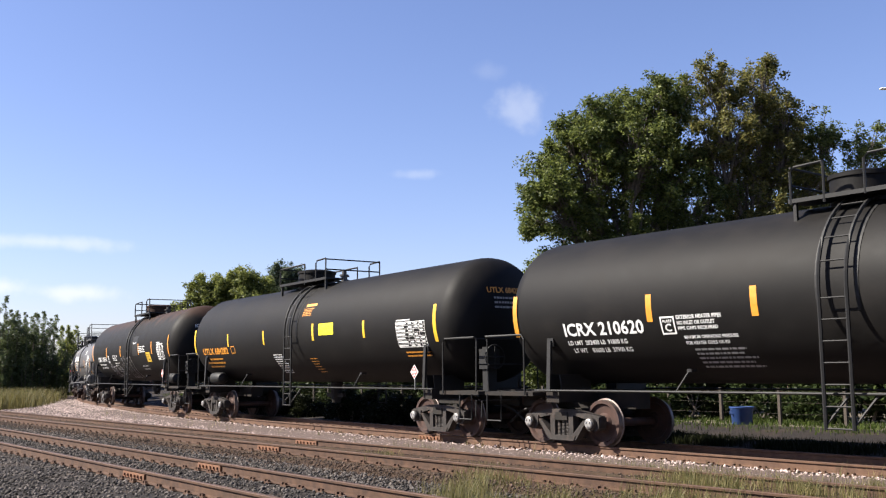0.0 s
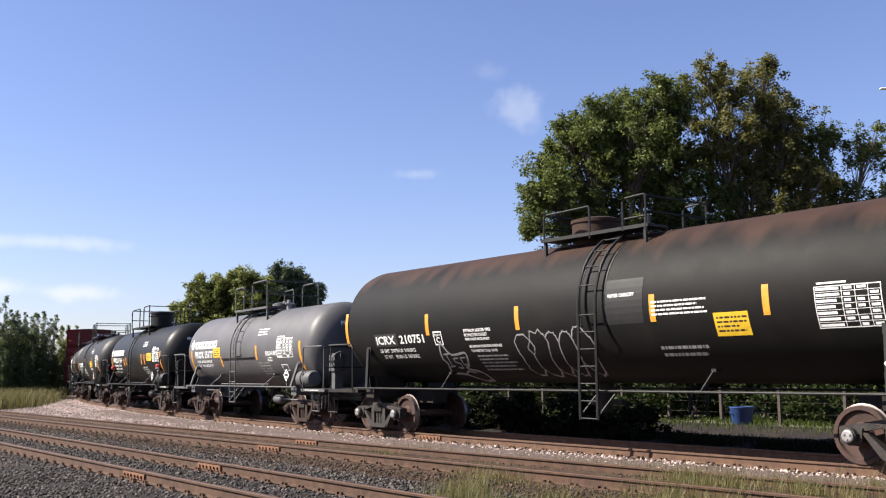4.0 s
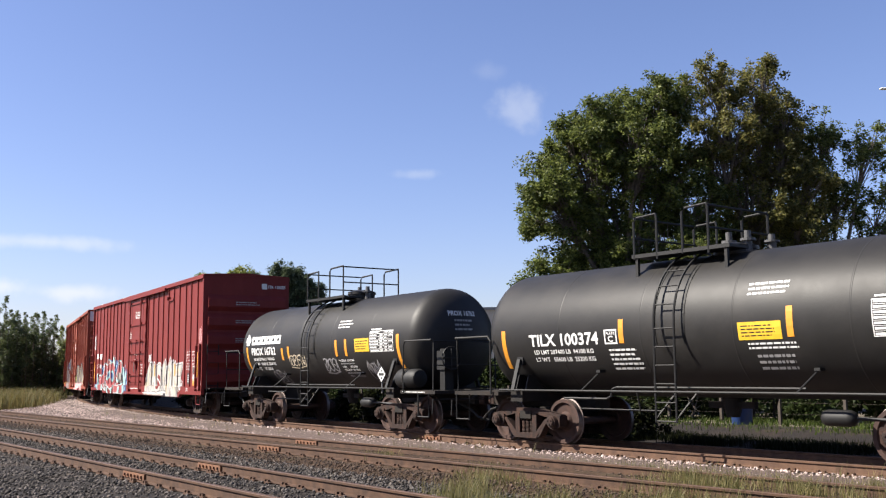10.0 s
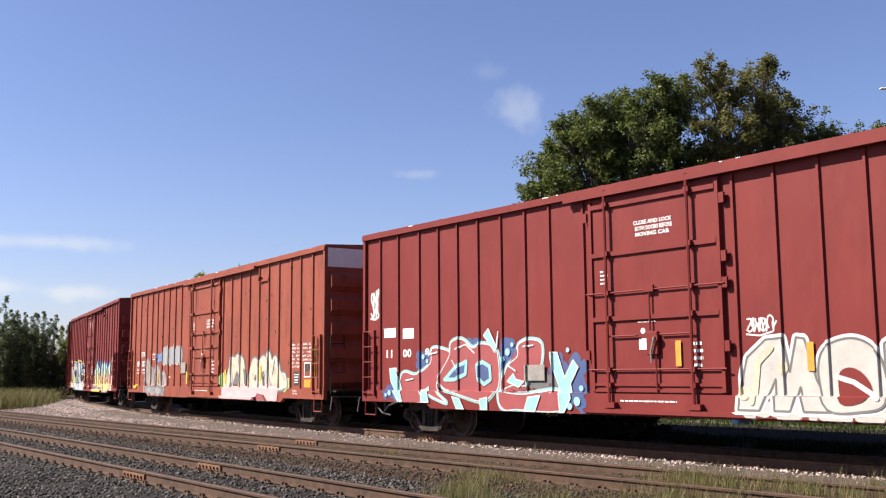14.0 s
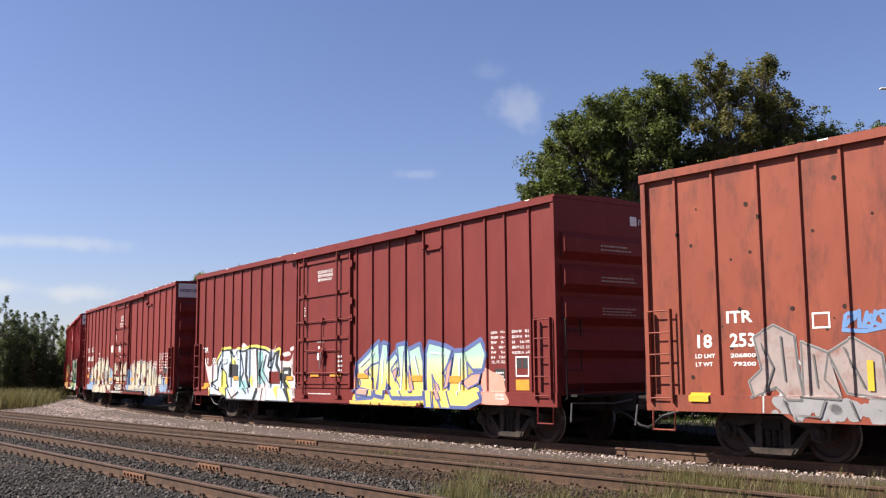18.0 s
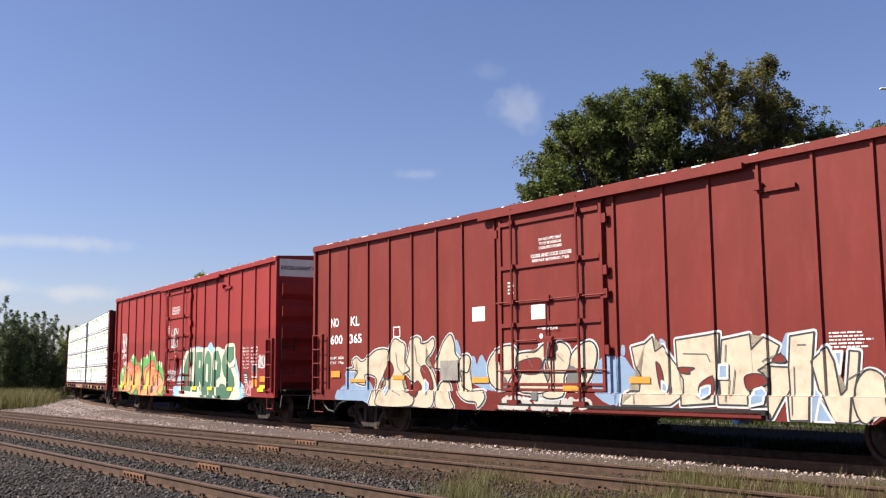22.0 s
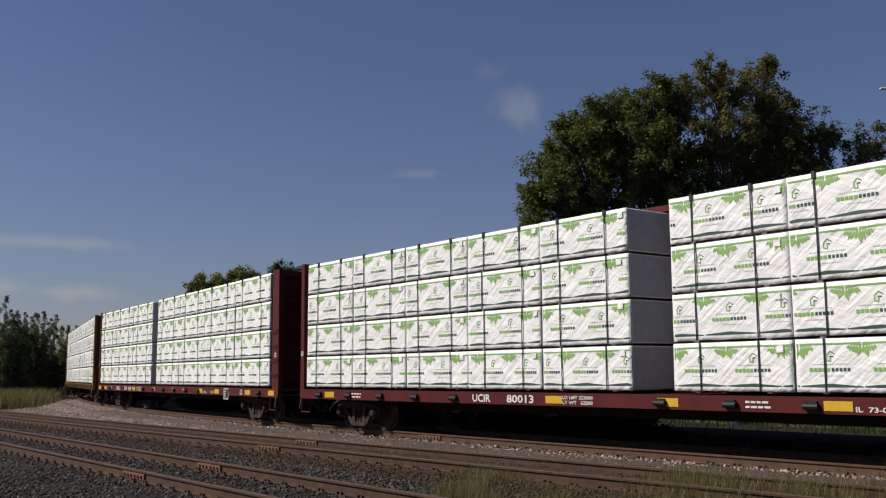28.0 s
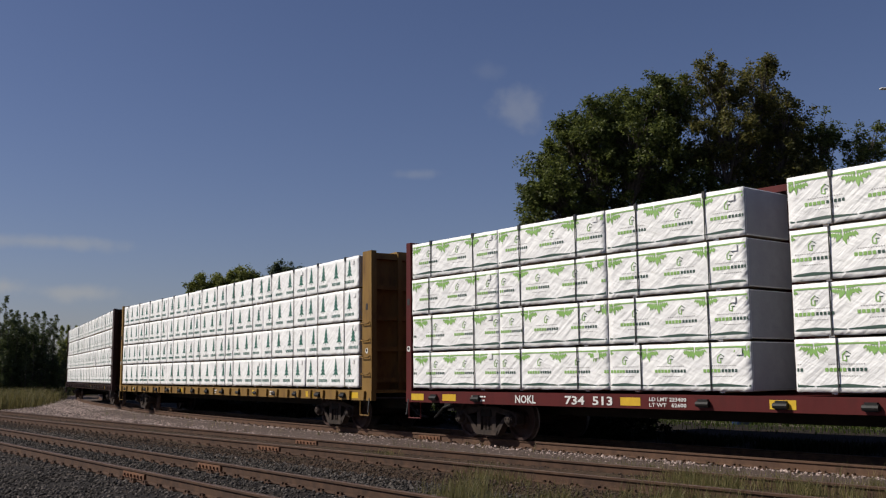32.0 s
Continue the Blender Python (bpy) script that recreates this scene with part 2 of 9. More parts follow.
# ---- the line that the train follows ----
BEND_AT = np.array([-60, -20, 5, 25, 45, 65, 85, 105, 125, 400.0])
BEND = np.array([-0.0007, -0.0020, -0.0036, -0.0046, -0.0053, -0.0052, -0.0052, -0.0045, 0.0, 0.0])
STEP = 0.5
LINE_S = np.arange(-70, 400, STEP)


def make_line():
    k = np.interp(LINE_S, BEND_AT, BEND)
    turn = np.concatenate([[0], np.cumsum((k[1:] + k[:-1]) / 2 * STEP)])
    zero = int(np.argmin(abs(LINE_S)))
    turn = turn - turn[zero] + 2.2431
    x = np.concatenate([[0], np.cumsum((np.cos(turn[1:]) + np.cos(turn[:-1])) / 2 * STEP)])
    y = np.concatenate([[0], np.cumsum((np.sin(turn[1:]) + np.sin(turn[:-1])) / 2 * STEP)])
    return x - x[zero] + 7.3005, y - y[zero] + 15.7756, turn


LINE_X, LINE_Y, LINE_TURN = make_line()


def line(s, off=0.0):
    """The place s metres up the line, off metres towards the idle tracks, and the heading there."""
    h = float(np.interp(s, LINE_S, LINE_TURN))
    return (float(np.interp(s, LINE_S, LINE_X)) - math.sin(h) * off, float(np.interp(s, LINE_S, LINE_Y)) + math.cos(h) * off, h)


SPEED_AT = np.array([0, 2.5, 5, 8, 11, 14, 17, 20, 23, 26, 29, 32.0])
SPEED = np.array([7.54, 7.58, 7.56, 7.62, 7.57, 7.60, 7.68, 7.70, 7.66, 7.64, 7.60, 7.60])
CLOCK = np.arange(0, 32.2, 0.1)
SPEEDS = np.interp(CLOCK, SPEED_AT, SPEED)
RUN = np.concatenate([[0], np.cumsum((SPEEDS[1:] + SPEEDS[:-1]) / 2 * 0.1)])


def run(t):
    return float(np.interp(t, CLOCK, RUN))


# idle tracks: a point on the middle line, heading, bend
IDLE = {"track_near": (-4.58, 16.71, 127.2, 0.0), "track_middle": (-0.61, 18.79, 129.5, -0.0012)}


def idle(name, s, off=0.0):
    x, y, h, bend = IDLE[name]
    h = radians(h)
    a = h + bend * s
    px = x + math.cos((h + a) / 2) * s
    py = y + math.sin((h + a) / 2) * s
    return px - math.sin(a) * off, py + math.cos(a) * off, a


RAIL = ((-0.068, -0.172), (0.068, -0.172), (0.068, -0.160), (0.012, -0.145), (0.010, -0.045), (0.036, -0.034), (0.037, -0.006), (0.030, 0.0),
        (-0.030, 0.0), (-0.037, -0.006), (-0.036, -0.034), (-0.010, -0.045), (-0.012, -0.145), (-0.068, -0.160))


def sweep(name, at, stations, prof, material, parent=None, z=0.0, label="", top=None):
    """Carries an outline of (across, height) along a line."""
    verts, faces, n = [], [], len(prof)
    for s in stations:
        x, y, h = at(s)
        for a, b in prof:
            verts.append((x - math.sin(h) * a, y + math.cos(h) * a, z + b))
    for i in range(len(stations) - 1):
        for j in range(n):
            faces.append((i * n + j, i * n + (j + 1) % n, (i + 1) * n + (j + 1) % n, (i + 1) * n + j))
    me = mesh_of(verts, faces, name)
    me.materials.append(material)
    if top:
        me.materials.append(top)
        for p in me.polygons:
            if p.index % n in (6, 7, 8):
                p.material_index = 1
    return shared(name, me, None, parent, label)


def box_mesh(name, x0, x1, y0, y1, z0, z1, material, bevel=0.0):
    bm = box(bmesh.new(), x0, x1, y0, y1, z0, z1)
    if bevel:
        bmesh.ops.bevel(bm, geom=list(bm.edges), offset=bevel, segments=1, affect="EDGES")
    bmesh.ops.recalc_face_normals(bm, faces=bm.faces)
    me = bpy.data.meshes.new(name)
    bm.to_mesh(me)
    bm.free()
    me.materials.append(material)
    return me


def joint_mesh():
    """Two fish plates round the web with four bolts."""
    bm = bmesh.new()
    for sgn in (-1, 1):
        y0, y1 = sorted((sgn * 0.012, sgn * 0.045))
        box(bm, -0.46, 0.46, y0, y1, -0.140, -0.048)
        for x in (-0.36, -0.22, -0.08, 0.08, 0.22, 0.36):
            y0, y1 = sorted((sgn * 0.045, sgn * 0.075))
            box(bm, x - 0.02, x + 0.02, y0, y1, -0.115, -0.075)
    bmesh.ops.recalc_face_normals(bm, faces=bm.faces)
    me = bpy.data.meshes.new("joint_bar")
    bm.to_mesh(me)
    bm.free()
    me.materials.append(M["orange_rust"])
    return me


def anchor_mesh():
    """Spike heads and a rail anchor at a tie, on both sides of the rail."""
    bm = bmesh.new()
    for sgn in (-1, 1):
        box(bm, -0.09, 0.09, *sorted((sgn * 0.05, sgn * 0.13)), -0.185, -0.160)
        box(bm, -0.02, 0.02, *sorted((sgn * 0.066, sgn * 0.105)), -0.165, -0.125)
        box(bm, 0.11, 0.15, *sorted((sgn * 0.03, sgn * 0.09)), -0.20, -0.13)
    bmesh.ops.recalc_face_normals(bm, faces=bm.faces)
    me = bpy.data.meshes.new("rail_fastening")
    bm.to_mesh(me)
    bm.free()
    me.materials.append(M["rail"])
    return me


TIE = box_mesh("tie", -0.11, 0.11, -1.29, 1.29, -0.345, -0.186, M["tie"], 0.012)
JOINT, ANCHOR = joint_mesh(), anchor_mesh()
GAUGE = 0.755


def track(name, at, s0, s1, label, joints=(), fine=(0, 0)):
    """Two rails on ties. joints: places (s, side) of bolted joints; fine: stretch with fastenings of their own."""
    root = tagged(new(name), label, "railway track", kind="structure")
    stations = np.arange(s0, s1 + 1, 2.0)
    for side in (-1, 1):
        sweep("rail", lambda s: at(s, side * GAUGE), stations, RAIL, M["rail_main"] if name == "track_main" else M["rail"], root, top=M["rail_top"])
    for s in np.arange(s0, s1, 0.53):
        s += random.uniform(-0.03, 0.03)
        x, y, h = at(s, random.uniform(-0.04, 0.04))
        shared("tie", TIE, None, root, m=pose(x, y, random.uniform(-0.012, 0.0), 0, 0, math.degrees(h) + random.uniform(-1.5, 1.5)))
        if fine[0] < s < fine[1]:
            for side in (-1, 1):
                x, y, h = at(s, side * GAUGE)
                shared("rail_fastening", ANCHOR, None, root, m=pose(x, y, 0, 0, 0, math.degrees(h)))
    for s, side in joints:
        x, y, h = at(s, side * GAUGE)
        shared("joint_bar", JOINT, None, root, "rusty bolted joint bar", m=pose(x, y, 0, 0, 0, math.degrees(h)))
    return root


track("track_main", line, -34, 134, "main line with rusty-sided rails on pale ballast", joints=((11.6, 1),), fine=(-8, 40))
track("track_near", lambda s, off=0.0: idle("track_near", s, off), -24, 86, "idle track with brown rusty rails on dark ballast",
      joints=((-0.53, 1), (0.03, -1)), fine=(-9, 30))
track("track_middle", lambda s, off=0.0: idle("track_middle", s, off), -24, 100, "idle track with brown rusty rails beside the main line",
      joints=((4.0, 1), (4.95, -1)), fine=(-8, 30))


# ---- ground ----
def ground_sheet():
    xs = np.concatenate([[-900, -300, -120], np.arange(-60, 61, 2.0), [120, 300, 900]])
    ys = np.concatenate([[-300, -60], np.arange(-20, 141, 2.0), [220, 500, 2500]])

    def rise(x, y):
        """The ground behind the main line lies level with the rails."""
        i = int(np.argmin((LINE_X - x) ** 2 + (LINE_Y - y) ** 2))
        h = LINE_TURN[i]
        off = -((x - LINE_X[i]) * -math.sin(h) + (y - LINE_Y[i]) * math.cos(h))
        return 0.42 * min(max((off - 3.0) / 3.0, 0), 1)

    verts = [(x, y, -0.42 + rise(x, y) + (0.05 * noise.noise((x * 0.13, y * 0.13, 0)) if abs(x) < 70 and y < 150 else 0)) for y in ys for x in xs]
    n = len(xs)
    faces = [(j * n + i, j * n + i + 1, (j + 1) * n + i + 1, (j + 1) * n + i) for j in range(len(ys) - 1) for i in range(n - 1)]
    ob = shared("ground", mesh_of(verts, faces, "ground"), M["soil"])
    return tagged(ob, "flat weedy soil round the railway tracks", "ground", kind="structure")


ground_sheet()


def bed(name, at, s0, s1, prof, material, label):
    ob = sweep(name, at, np.arange(s0, s1 + 1, 1.0), prof, material)
    for v in ob.data.vertices:
        v.co.z += 0.018 * noise.noise(v.co * 1.7)
    return tagged(ob, label, "ballast", kind="structure")


bed("ballast_main", line, -34, 134, ((-1.6, -0.7), (-1.5, -0.24), (-0.7, -0.19), (0.0, -0.195), (0.7, -0.19), (1.3, -0.17), (1.9, -0.19), (2.9, -0.28), (3.2, -0.34), (3.2, -0.7)),
    M["ballast_light"], "pale crushed-stone ballast under the main line")
# the train's shade on the ground is put into this dark strip
bed("ballast_far_side", line, -34, 134, ((-7.6, -0.7), (-7.4, 0.03), (-6.0, 0.02), (-4.2, -0.10), (-3.0, -0.16), (-1.52, -0.26), (-1.5, -0.7)),
    M["ballast"], "far shoulder of the main line, in dark ballast for the train's shade")
bed("ballast_middle", lambda s: idle("track_middle", s), -24, 100, ((-1.5, -0.7), (-1.4, -0.20), (-0.95, -0.18), (-0.80, -0.175), (-0.70, -0.14), (-0.4, -0.12), (0.4, -0.12), (0.70, -0.14), (0.80, -0.175), (1.4, -0.19), (2.4, -0.22), (2.4, -0.7)),
    M["brown_soil"], "brown rusty soil that fills the middle idle track")
bed("ballast_near", lambda s: idle("track_near", s), -24, 86, ((-2.2, -0.7), (-2.15, -0.20), (-0.7, -0.185), (0.7, -0.185), (1.5, -0.19), (5.2, -0.26), (12.0, -0.30), (12.0, -0.7)),
    M["ballast"], "dark grey ballast and gravel by the near idle track")


def stones(name, label, at, spans, size, material, seed):
    """Loose stones, each a lopsided eight-sided lump, on strips (s0, s1, off0, off1, count, z at off0, z at off1)."""
    rng = np.random.default_rng(seed)
    shape = np.array([(1, 0, 0), (-1, 0, 0), (0, 1, 0), (0, -1, 0), (0, 0, 1), (0, 0, -1.0)])
    tri = np.array([(0, 2, 4), (2, 1, 4), (1, 3, 4), (3, 0, 4), (2, 0, 5), (1, 2, 5), (3, 1, 5), (0, 3, 5)])
    vs = []
    for s0, s1, o0, o1, count, z0, z1 in spans:
        s = s0 + (s1 - s0) * rng.random(count) ** 1.5
        u = rng.random(count)
        mid = [at(a) for a in s]
        x, y, h = (np.array([m[i] for m in mid]) for i in range(3))
        off = o0 + (o1 - o0) * u
        p = np.stack([x - np.sin(h) * off, y + np.cos(h) * off, z0 + (z1 - z0) * u + rng.uniform(-0.3, 0.55, count) * size], 1)
        r = size * rng.uniform(0.55, 1.35, (count, 1, 1))
        v = shape[None] * r * rng.uniform(0.55, 1.2, (count, 6, 1)) + rng.normal(size=(count, 6, 3)) * r * 0.22
        v[:, :, 2] *= 0.75
        a = rng.uniform(0, 6.28, count)
        c, sn = np.cos(a)[:, None], np.sin(a)[:, None]
        v = np.stack([v[:, :, 0] * c - v[:, :, 1] * sn, v[:, :, 0] * sn + v[:, :, 1] * c, v[:, :, 2]], 2)
        vs.append((v + p[:, None]).reshape(-1, 3))
    v = np.concatenate(vs)
    n = len(v) // 6
    f = (np.arange(n)[:, None, None] * 6 + tri[None]).reshape(-1, 3)
    me = bpy.data.meshes.new(name)
    me.vertices.add(len(v))
    me.vertices.foreach_set("co", v.astype(np.float32).ravel())
    me.loops.add(f.size)
    me.loops.foreach_set("vertex_index", f.astype(np.int32).ravel())
    me.polygons.add(len(f))
    me.polygons.foreach_set("loop_start", np.arange(len(f), dtype=np.int32) * 3)
    me.update(calc_edges=True)
    return tagged(shared(name, me, material), label, "stones", kind="stuff")


stones("ballast_stones", "pale pinkish crushed stone beside the main line", line,
       [(-9, 62, 0.85, 3.0, 26000, -0.18, -0.28), (-9, 40, -0.65, 0.65, 6000, -0.19, -0.19), (40, 112, 0.9, 3.2, 16000, -0.16, -0.29), (32, 90, 3.0, 6.5, 16000, -0.31, -0.38)], 0.036, M["stone_light"], 1)
stones("ballast_stones", "dark grey crushed stone between the idle tracks", lambda s: idle("track_near", s),
       [(-9, 46, -2.6, -0.85, 24000, -0.20, -0.18), (-9, 30, -0.65, 0.65, 9000, -0.185, -0.185), (-9, 22, 0.85, 6.5, 34000, -0.185, -0.265)], 0.030, M["stone_dark"], 2)
stones("ballast_stones", "dirty crushed stone along the middle idle track", lambda s: idle("track_middle", s),
       [(-9, 46, 1.15, 2.4, 12000, -0.16, -0.21), (-9, 30, -0.65, 0.65, 5000, -0.13, -0.13), (-9, 30, -1.3, -0.9, 2500, -0.18, -0.18), (-9, 30, 0.85, 1.2, 1500, -0.18, -0.18)], 0.022, M["stone_brown"], 3)


# ---- trees and weeds ----
M["leaf_main"] = leafy("ash_leaves", (0.034, 0.056, 0.014), (0.190, 0.215, 0.056), 0.5, 0.25)
M["leaf_spruce"] = leafy("blue_green_leaves", (0.035, 0.055, 0.030), (0.125, 0.155, 0.085), 0.3, 0.25)
M["leaf_gold"] = leafy("turning_leaves", (0.055, 0.070, 0.02), (0.255, 0.225, 0.070), 0.55, 0.25)
M["leaf_far"] = leafy("far_leaves", (0.06, 0.085, 0.02), (0.30, 0.32, 0.085), 0.5)
M["leaf_left"] = leafy("shrub_leaves", (0.03, 0.046, 0.016), (0.08, 0.10, 0.035), 0.4)
M["lawn"] = leafy("lawn_grass", (0.026, 0.044, 0.009), (0.078, 0.105, 0.022), 0.3, 0.1)
M["bark"] = mat("grey_bark", (0.19, 0.155, 0.12), (0.08, 0.065, 0.052), 8, 0.95, bump=0.8, stretch=(3, 3, 1))
M["grass"] = leafy("weed_grass", (0.085, 0.095, 0.028), (0.25, 0.205, 0.085), 0.35)
M["grass_dry"] = leafy("tall_pale_grass", (0.085, 0.085, 0.028), (0.215, 0.180, 0.070), 0.4)
M["leaf_shrub"] = leafy("willow_leaves", (0.040, 0.060, 0.022), (0.165, 0.195, 0.078), 0.45)
# bush leaves darkened in colour for the shade of the tall trees
M["leaf_tree_shade"] = leafy("tree_shaded_leaves", (0.014, 0.024, 0.008), (0.052, 0.070, 0.022), 0.3, 0.1)
# near-black leaves: the shade behind the passing train is put into their colour
M["leaf_shade"] = leafy("shade_darkened_leaves", (0.006, 0.008, 0.0035), (0.022, 0.025, 0.009), 0.2, 0.05)


def leaves(centres, radii, per, size, seed, flat=0.8):
    """Many small folded leaves in clumps: points and faces for one mesh."""
    rng = np.random.default_rng(seed)
    c = np.repeat(np.array(centres), per, axis=0)
    r = np.repeat(np.array(radii), per)
    n = len(c)
    d = rng.normal(size=(n, 3))
    d /= np.linalg.norm(d, axis=1)[:, None]
    rad = rng.random(n) ** 0.45
    p = c + d * (r * rad)[:, None] * np.array([1, 1, flat])
    ax = rng.normal(size=(n, 3))
    ax[:, 2] = ax[:, 2] * 0.6 - 0.25
    ax /= np.linalg.norm(ax, axis=1)[:, None]
    nb = np.cross(ax, d + rng.normal(size=(n, 3)) * 0.5)
    nb /= np.linalg.norm(nb, axis=1)[:, None] + 1e-6
    sz = size * rng.uniform(0.6, 1.3, n)
    up = np.cross(nb, ax)
    v = np.empty((n, 4, 3))
    v[:, 0] = p
    v[:, 1] = p + ax * (sz * 0.5)[:, None] + nb * (sz * 0.24)[:, None] + up * (sz * 0.08)[:, None]
    v[:, 2] = p + ax * sz[:, None]
    v[:, 3] = p + ax * (sz * 0.5)[:, None] - nb * (sz * 0.24)[:, None] + up * (sz * 0.08)[:, None]
    return v.reshape(-1, 3), np.arange(n * 4).reshape(-1, 4)


def quad_mesh(name, v, f):
    me = bpy.data.meshes.new(name)
    me.vertices.add(len(v))
    me.vertices.foreach_set("co", v.astype(np.float32).ravel())
    me.loops.add(f.size)
    me.loops.foreach_set("vertex_index", f.astype(np.int32).ravel())
    me.polygons.add(len(f))
    me.polygons.foreach_set("loop_start", np.arange(len(f), dtype=np.int32) * f.shape[1])
    me.update(calc_edges=True)
    return me


def limb(bm, pts, radii):
    """A tapered branch through the points."""
    rings = [[bm.verts.new(q + Vector((r * math.cos(j * 1.0472), r * math.sin(j * 1.0472), 0))) for j in range(6)] for q, r in zip(pts, radii)]
    for r0, r1 in zip(rings, rings[1:]):
        for j in range(6):
            bm.faces.new((r0[j], r0[(j + 1) % 6], r1[(j + 1) % 6], r1[j]))


def tree(name, label, base, lobes, per_lobe, per, size, material, seed, trunk_r=0.25, fork=2.6, clump=0.42, sprays=6):
    """A trunk, a limb to every lobe of the crown with twigs to its tufts, and the leaves.
    lobes: (x, y, z, radius) from the tree's foot; each breaks up into smaller sprays that point up and out."""
    rnd = random.Random(seed)
    root = tagged(new(name), label, "tree")
    root.location = base
    cent, rad, twigs = [], [], []
    for n, (x, y, z, r) in enumerate(lobes):
        c = Vector((x, y, z))
        subs = [(c, r * 0.95)]
        for _ in range(sprays):
            u = Vector((rnd.gauss(0, 1), rnd.gauss(0, 1), rnd.gauss(0.35, 1))).normalized()
            subs.append((c + u * r * rnd.uniform(0.65, 0.98), r * rnd.uniform(0.24, 0.42)))
        for q, rr in subs:
            for i in range(max(int(per_lobe * rr * rr), 4)):
                u = Vector((rnd.gauss(0, 1), rnd.gauss(0, 1), rnd.gauss(0, 1))).normalized()
                k = (0.25 + 0.85 * rnd.random() ** 0.7) * (0.9 + 0.4 * noise.noise(u * 2.3 + Vector((seed, q.x, q.z))))
                p = q + u * rr * k
                cent.append(tuple(p))
                rad.append(rnd.uniform(0.5, 1.2) * clump)
                twigs.append((n, q, p))
    bm = bmesh.new()
    top = Vector((0.1, 0, fork))
    limb(bm, [Vector((0, 0, -0.3)), Vector((0.04, 0.03, fork * 0.5)), top], [trunk_r * 1.25, trunk_r, trunk_r * 0.8])
    part("trunk", bm, M["bark"], root, smooth=True)
    for n, (x, y, z, r) in enumerate(lobes):
        bm = bmesh.new()
        end = Vector((x, y, z))
        mid = top.lerp(end, 0.5) + Vector((rnd.uniform(-0.3, 0.3), rnd.uniform(-0.3, 0.3), rnd.uniform(-0.1, 0.4)))
        limb(bm, [top, mid, end], [trunk_r * 0.5, trunk_r * 0.34, trunk_r * 0.14])
        for i, (m, q, p) in enumerate(twigs):
            if m == n and i % 2 == 0:
                limb(bm, [mid.lerp(end, rnd.uniform(0.3, 1)), q.lerp(p, 0.6), p], [trunk_r * 0.10, trunk_r * 0.06, trunk_r * 0.02])
        part("limb", bm, M["bark"], root)
    v, f = leaves(cent, rad, per, size, seed, 1.0)
    shared("crown", quad_mesh("crown", v, f), material, root)
    return root


def shrub(label, base, h, spread, stems, material, seed, size=0.15, per=46):
    """Many upright stems from one foot, leafy nearly to the ground, each ending in a thin tip."""
    rnd = random.Random(seed)
    root = tagged(new("shrub"), label, "shrub")
    root.location = base
    cent, rad = [], []
    for k in range(stems):
        a = 2.4 * k
        out = spread * math.sqrt((k + 0.5) / stems)
        high = h * rnd.uniform(0.62, 1.0) * (1 - 0.25 * (out / spread) ** 2)
        foot = Vector((0.35 * out * math.cos(a), 0.35 * out * math.sin(a), -0.2))
        tip = Vector((out * math.cos(a), out * math.sin(a), high))
        mid = foot.lerp(tip, 0.5) + Vector((0.25 * out * math.cos(a), 0.25 * out * math.sin(a), 0))
        part("stem", (lambda b: (limb(b, [foot, mid, tip], [0.05, 0.03, 0.01]), b)[1])(bmesh.new()), M["bark"], root)
        n = int(high * 5)
        for i in range(n):
            u = (i + rnd.random()) / n
            p = foot.lerp(mid, u * 2) if u < 0.5 else mid.lerp(tip, u * 2 - 1)
            w = 0.55 * (1 - u) ** 0.6 + 0.10
            cent.append((p.x + rnd.gauss(0, w * 0.6), p.y + rnd.gauss(0, w * 0.6), p.z + 0.1))
            rad.append(w * 0.62)
    v, f = leaves(cent, rad, per, size, seed, 1.5)
    shared("crown", quad_mesh("crown", v, f), material, root)
    return root


tree("ash_tree", "tall broad green tree behind the railway line", (6.6, 36, -0.1),
     [(-2.75, 0, 4.7, 1.5), (-2.6, 0.4, 3.4, 1.5), (-3.1, 0.2, 2.2, 1.2), (-1.2, 0.5, 4.2, 1.8), (0.4, -0.4, 4.0, 1.8), (-2.3, -0.4, 7.4, 1.65), (-0.4, 0.6, 6.4, 2.1), (-1.1, 0.2, 9.4, 1.65), (0.6, -0.4, 9.8, 1.75), (1.9, 0.3, 8.6, 1.9), (1.7, 0.0, 5.6, 2.0),
      (0.1, 1.0, 11.3, 1.1), (1.3, 0.3, 11.5, 1.1), (2.3, 0.5, 11.6, 1.0), (-2.7, 0.1, 8.7, 1.2), (-0.7, 0.3, 10.7, 1.1), (-2.4, 0.2, 2.6, 1.2), (-1.8, 0.1, 10.2, 1.0), (3.1, 0.3, 7.2, 1.6)],
     50, 62, 0.13, M["leaf_main"], 3, 0.28, clump=0.28)
tree("ash_tree", "tall tree with browning leaves behind the railway line", (11.4, 36.5, -0.1),
     [(-0.9, 0, 12.3, 1.15), (0.8, 0.3, 12.4, 1.05), (1.6, 0.2, 10.9, 1.3), (-0.9, -0.3, 10.2, 1.5), (1.0, 0.3, 9.3, 1.5), (0.2, 0.2, 7.2, 1.9), (1.8, -0.2, 6.2, 1.7), (-0.9, 0.2, 5.4, 1.5), (2.3, 0, 8.4, 1.3), (0.6, 0, 4.0, 1.6)],
     48, 58, 0.125, M["leaf_gold"], 5, 0.26, clump=0.27)
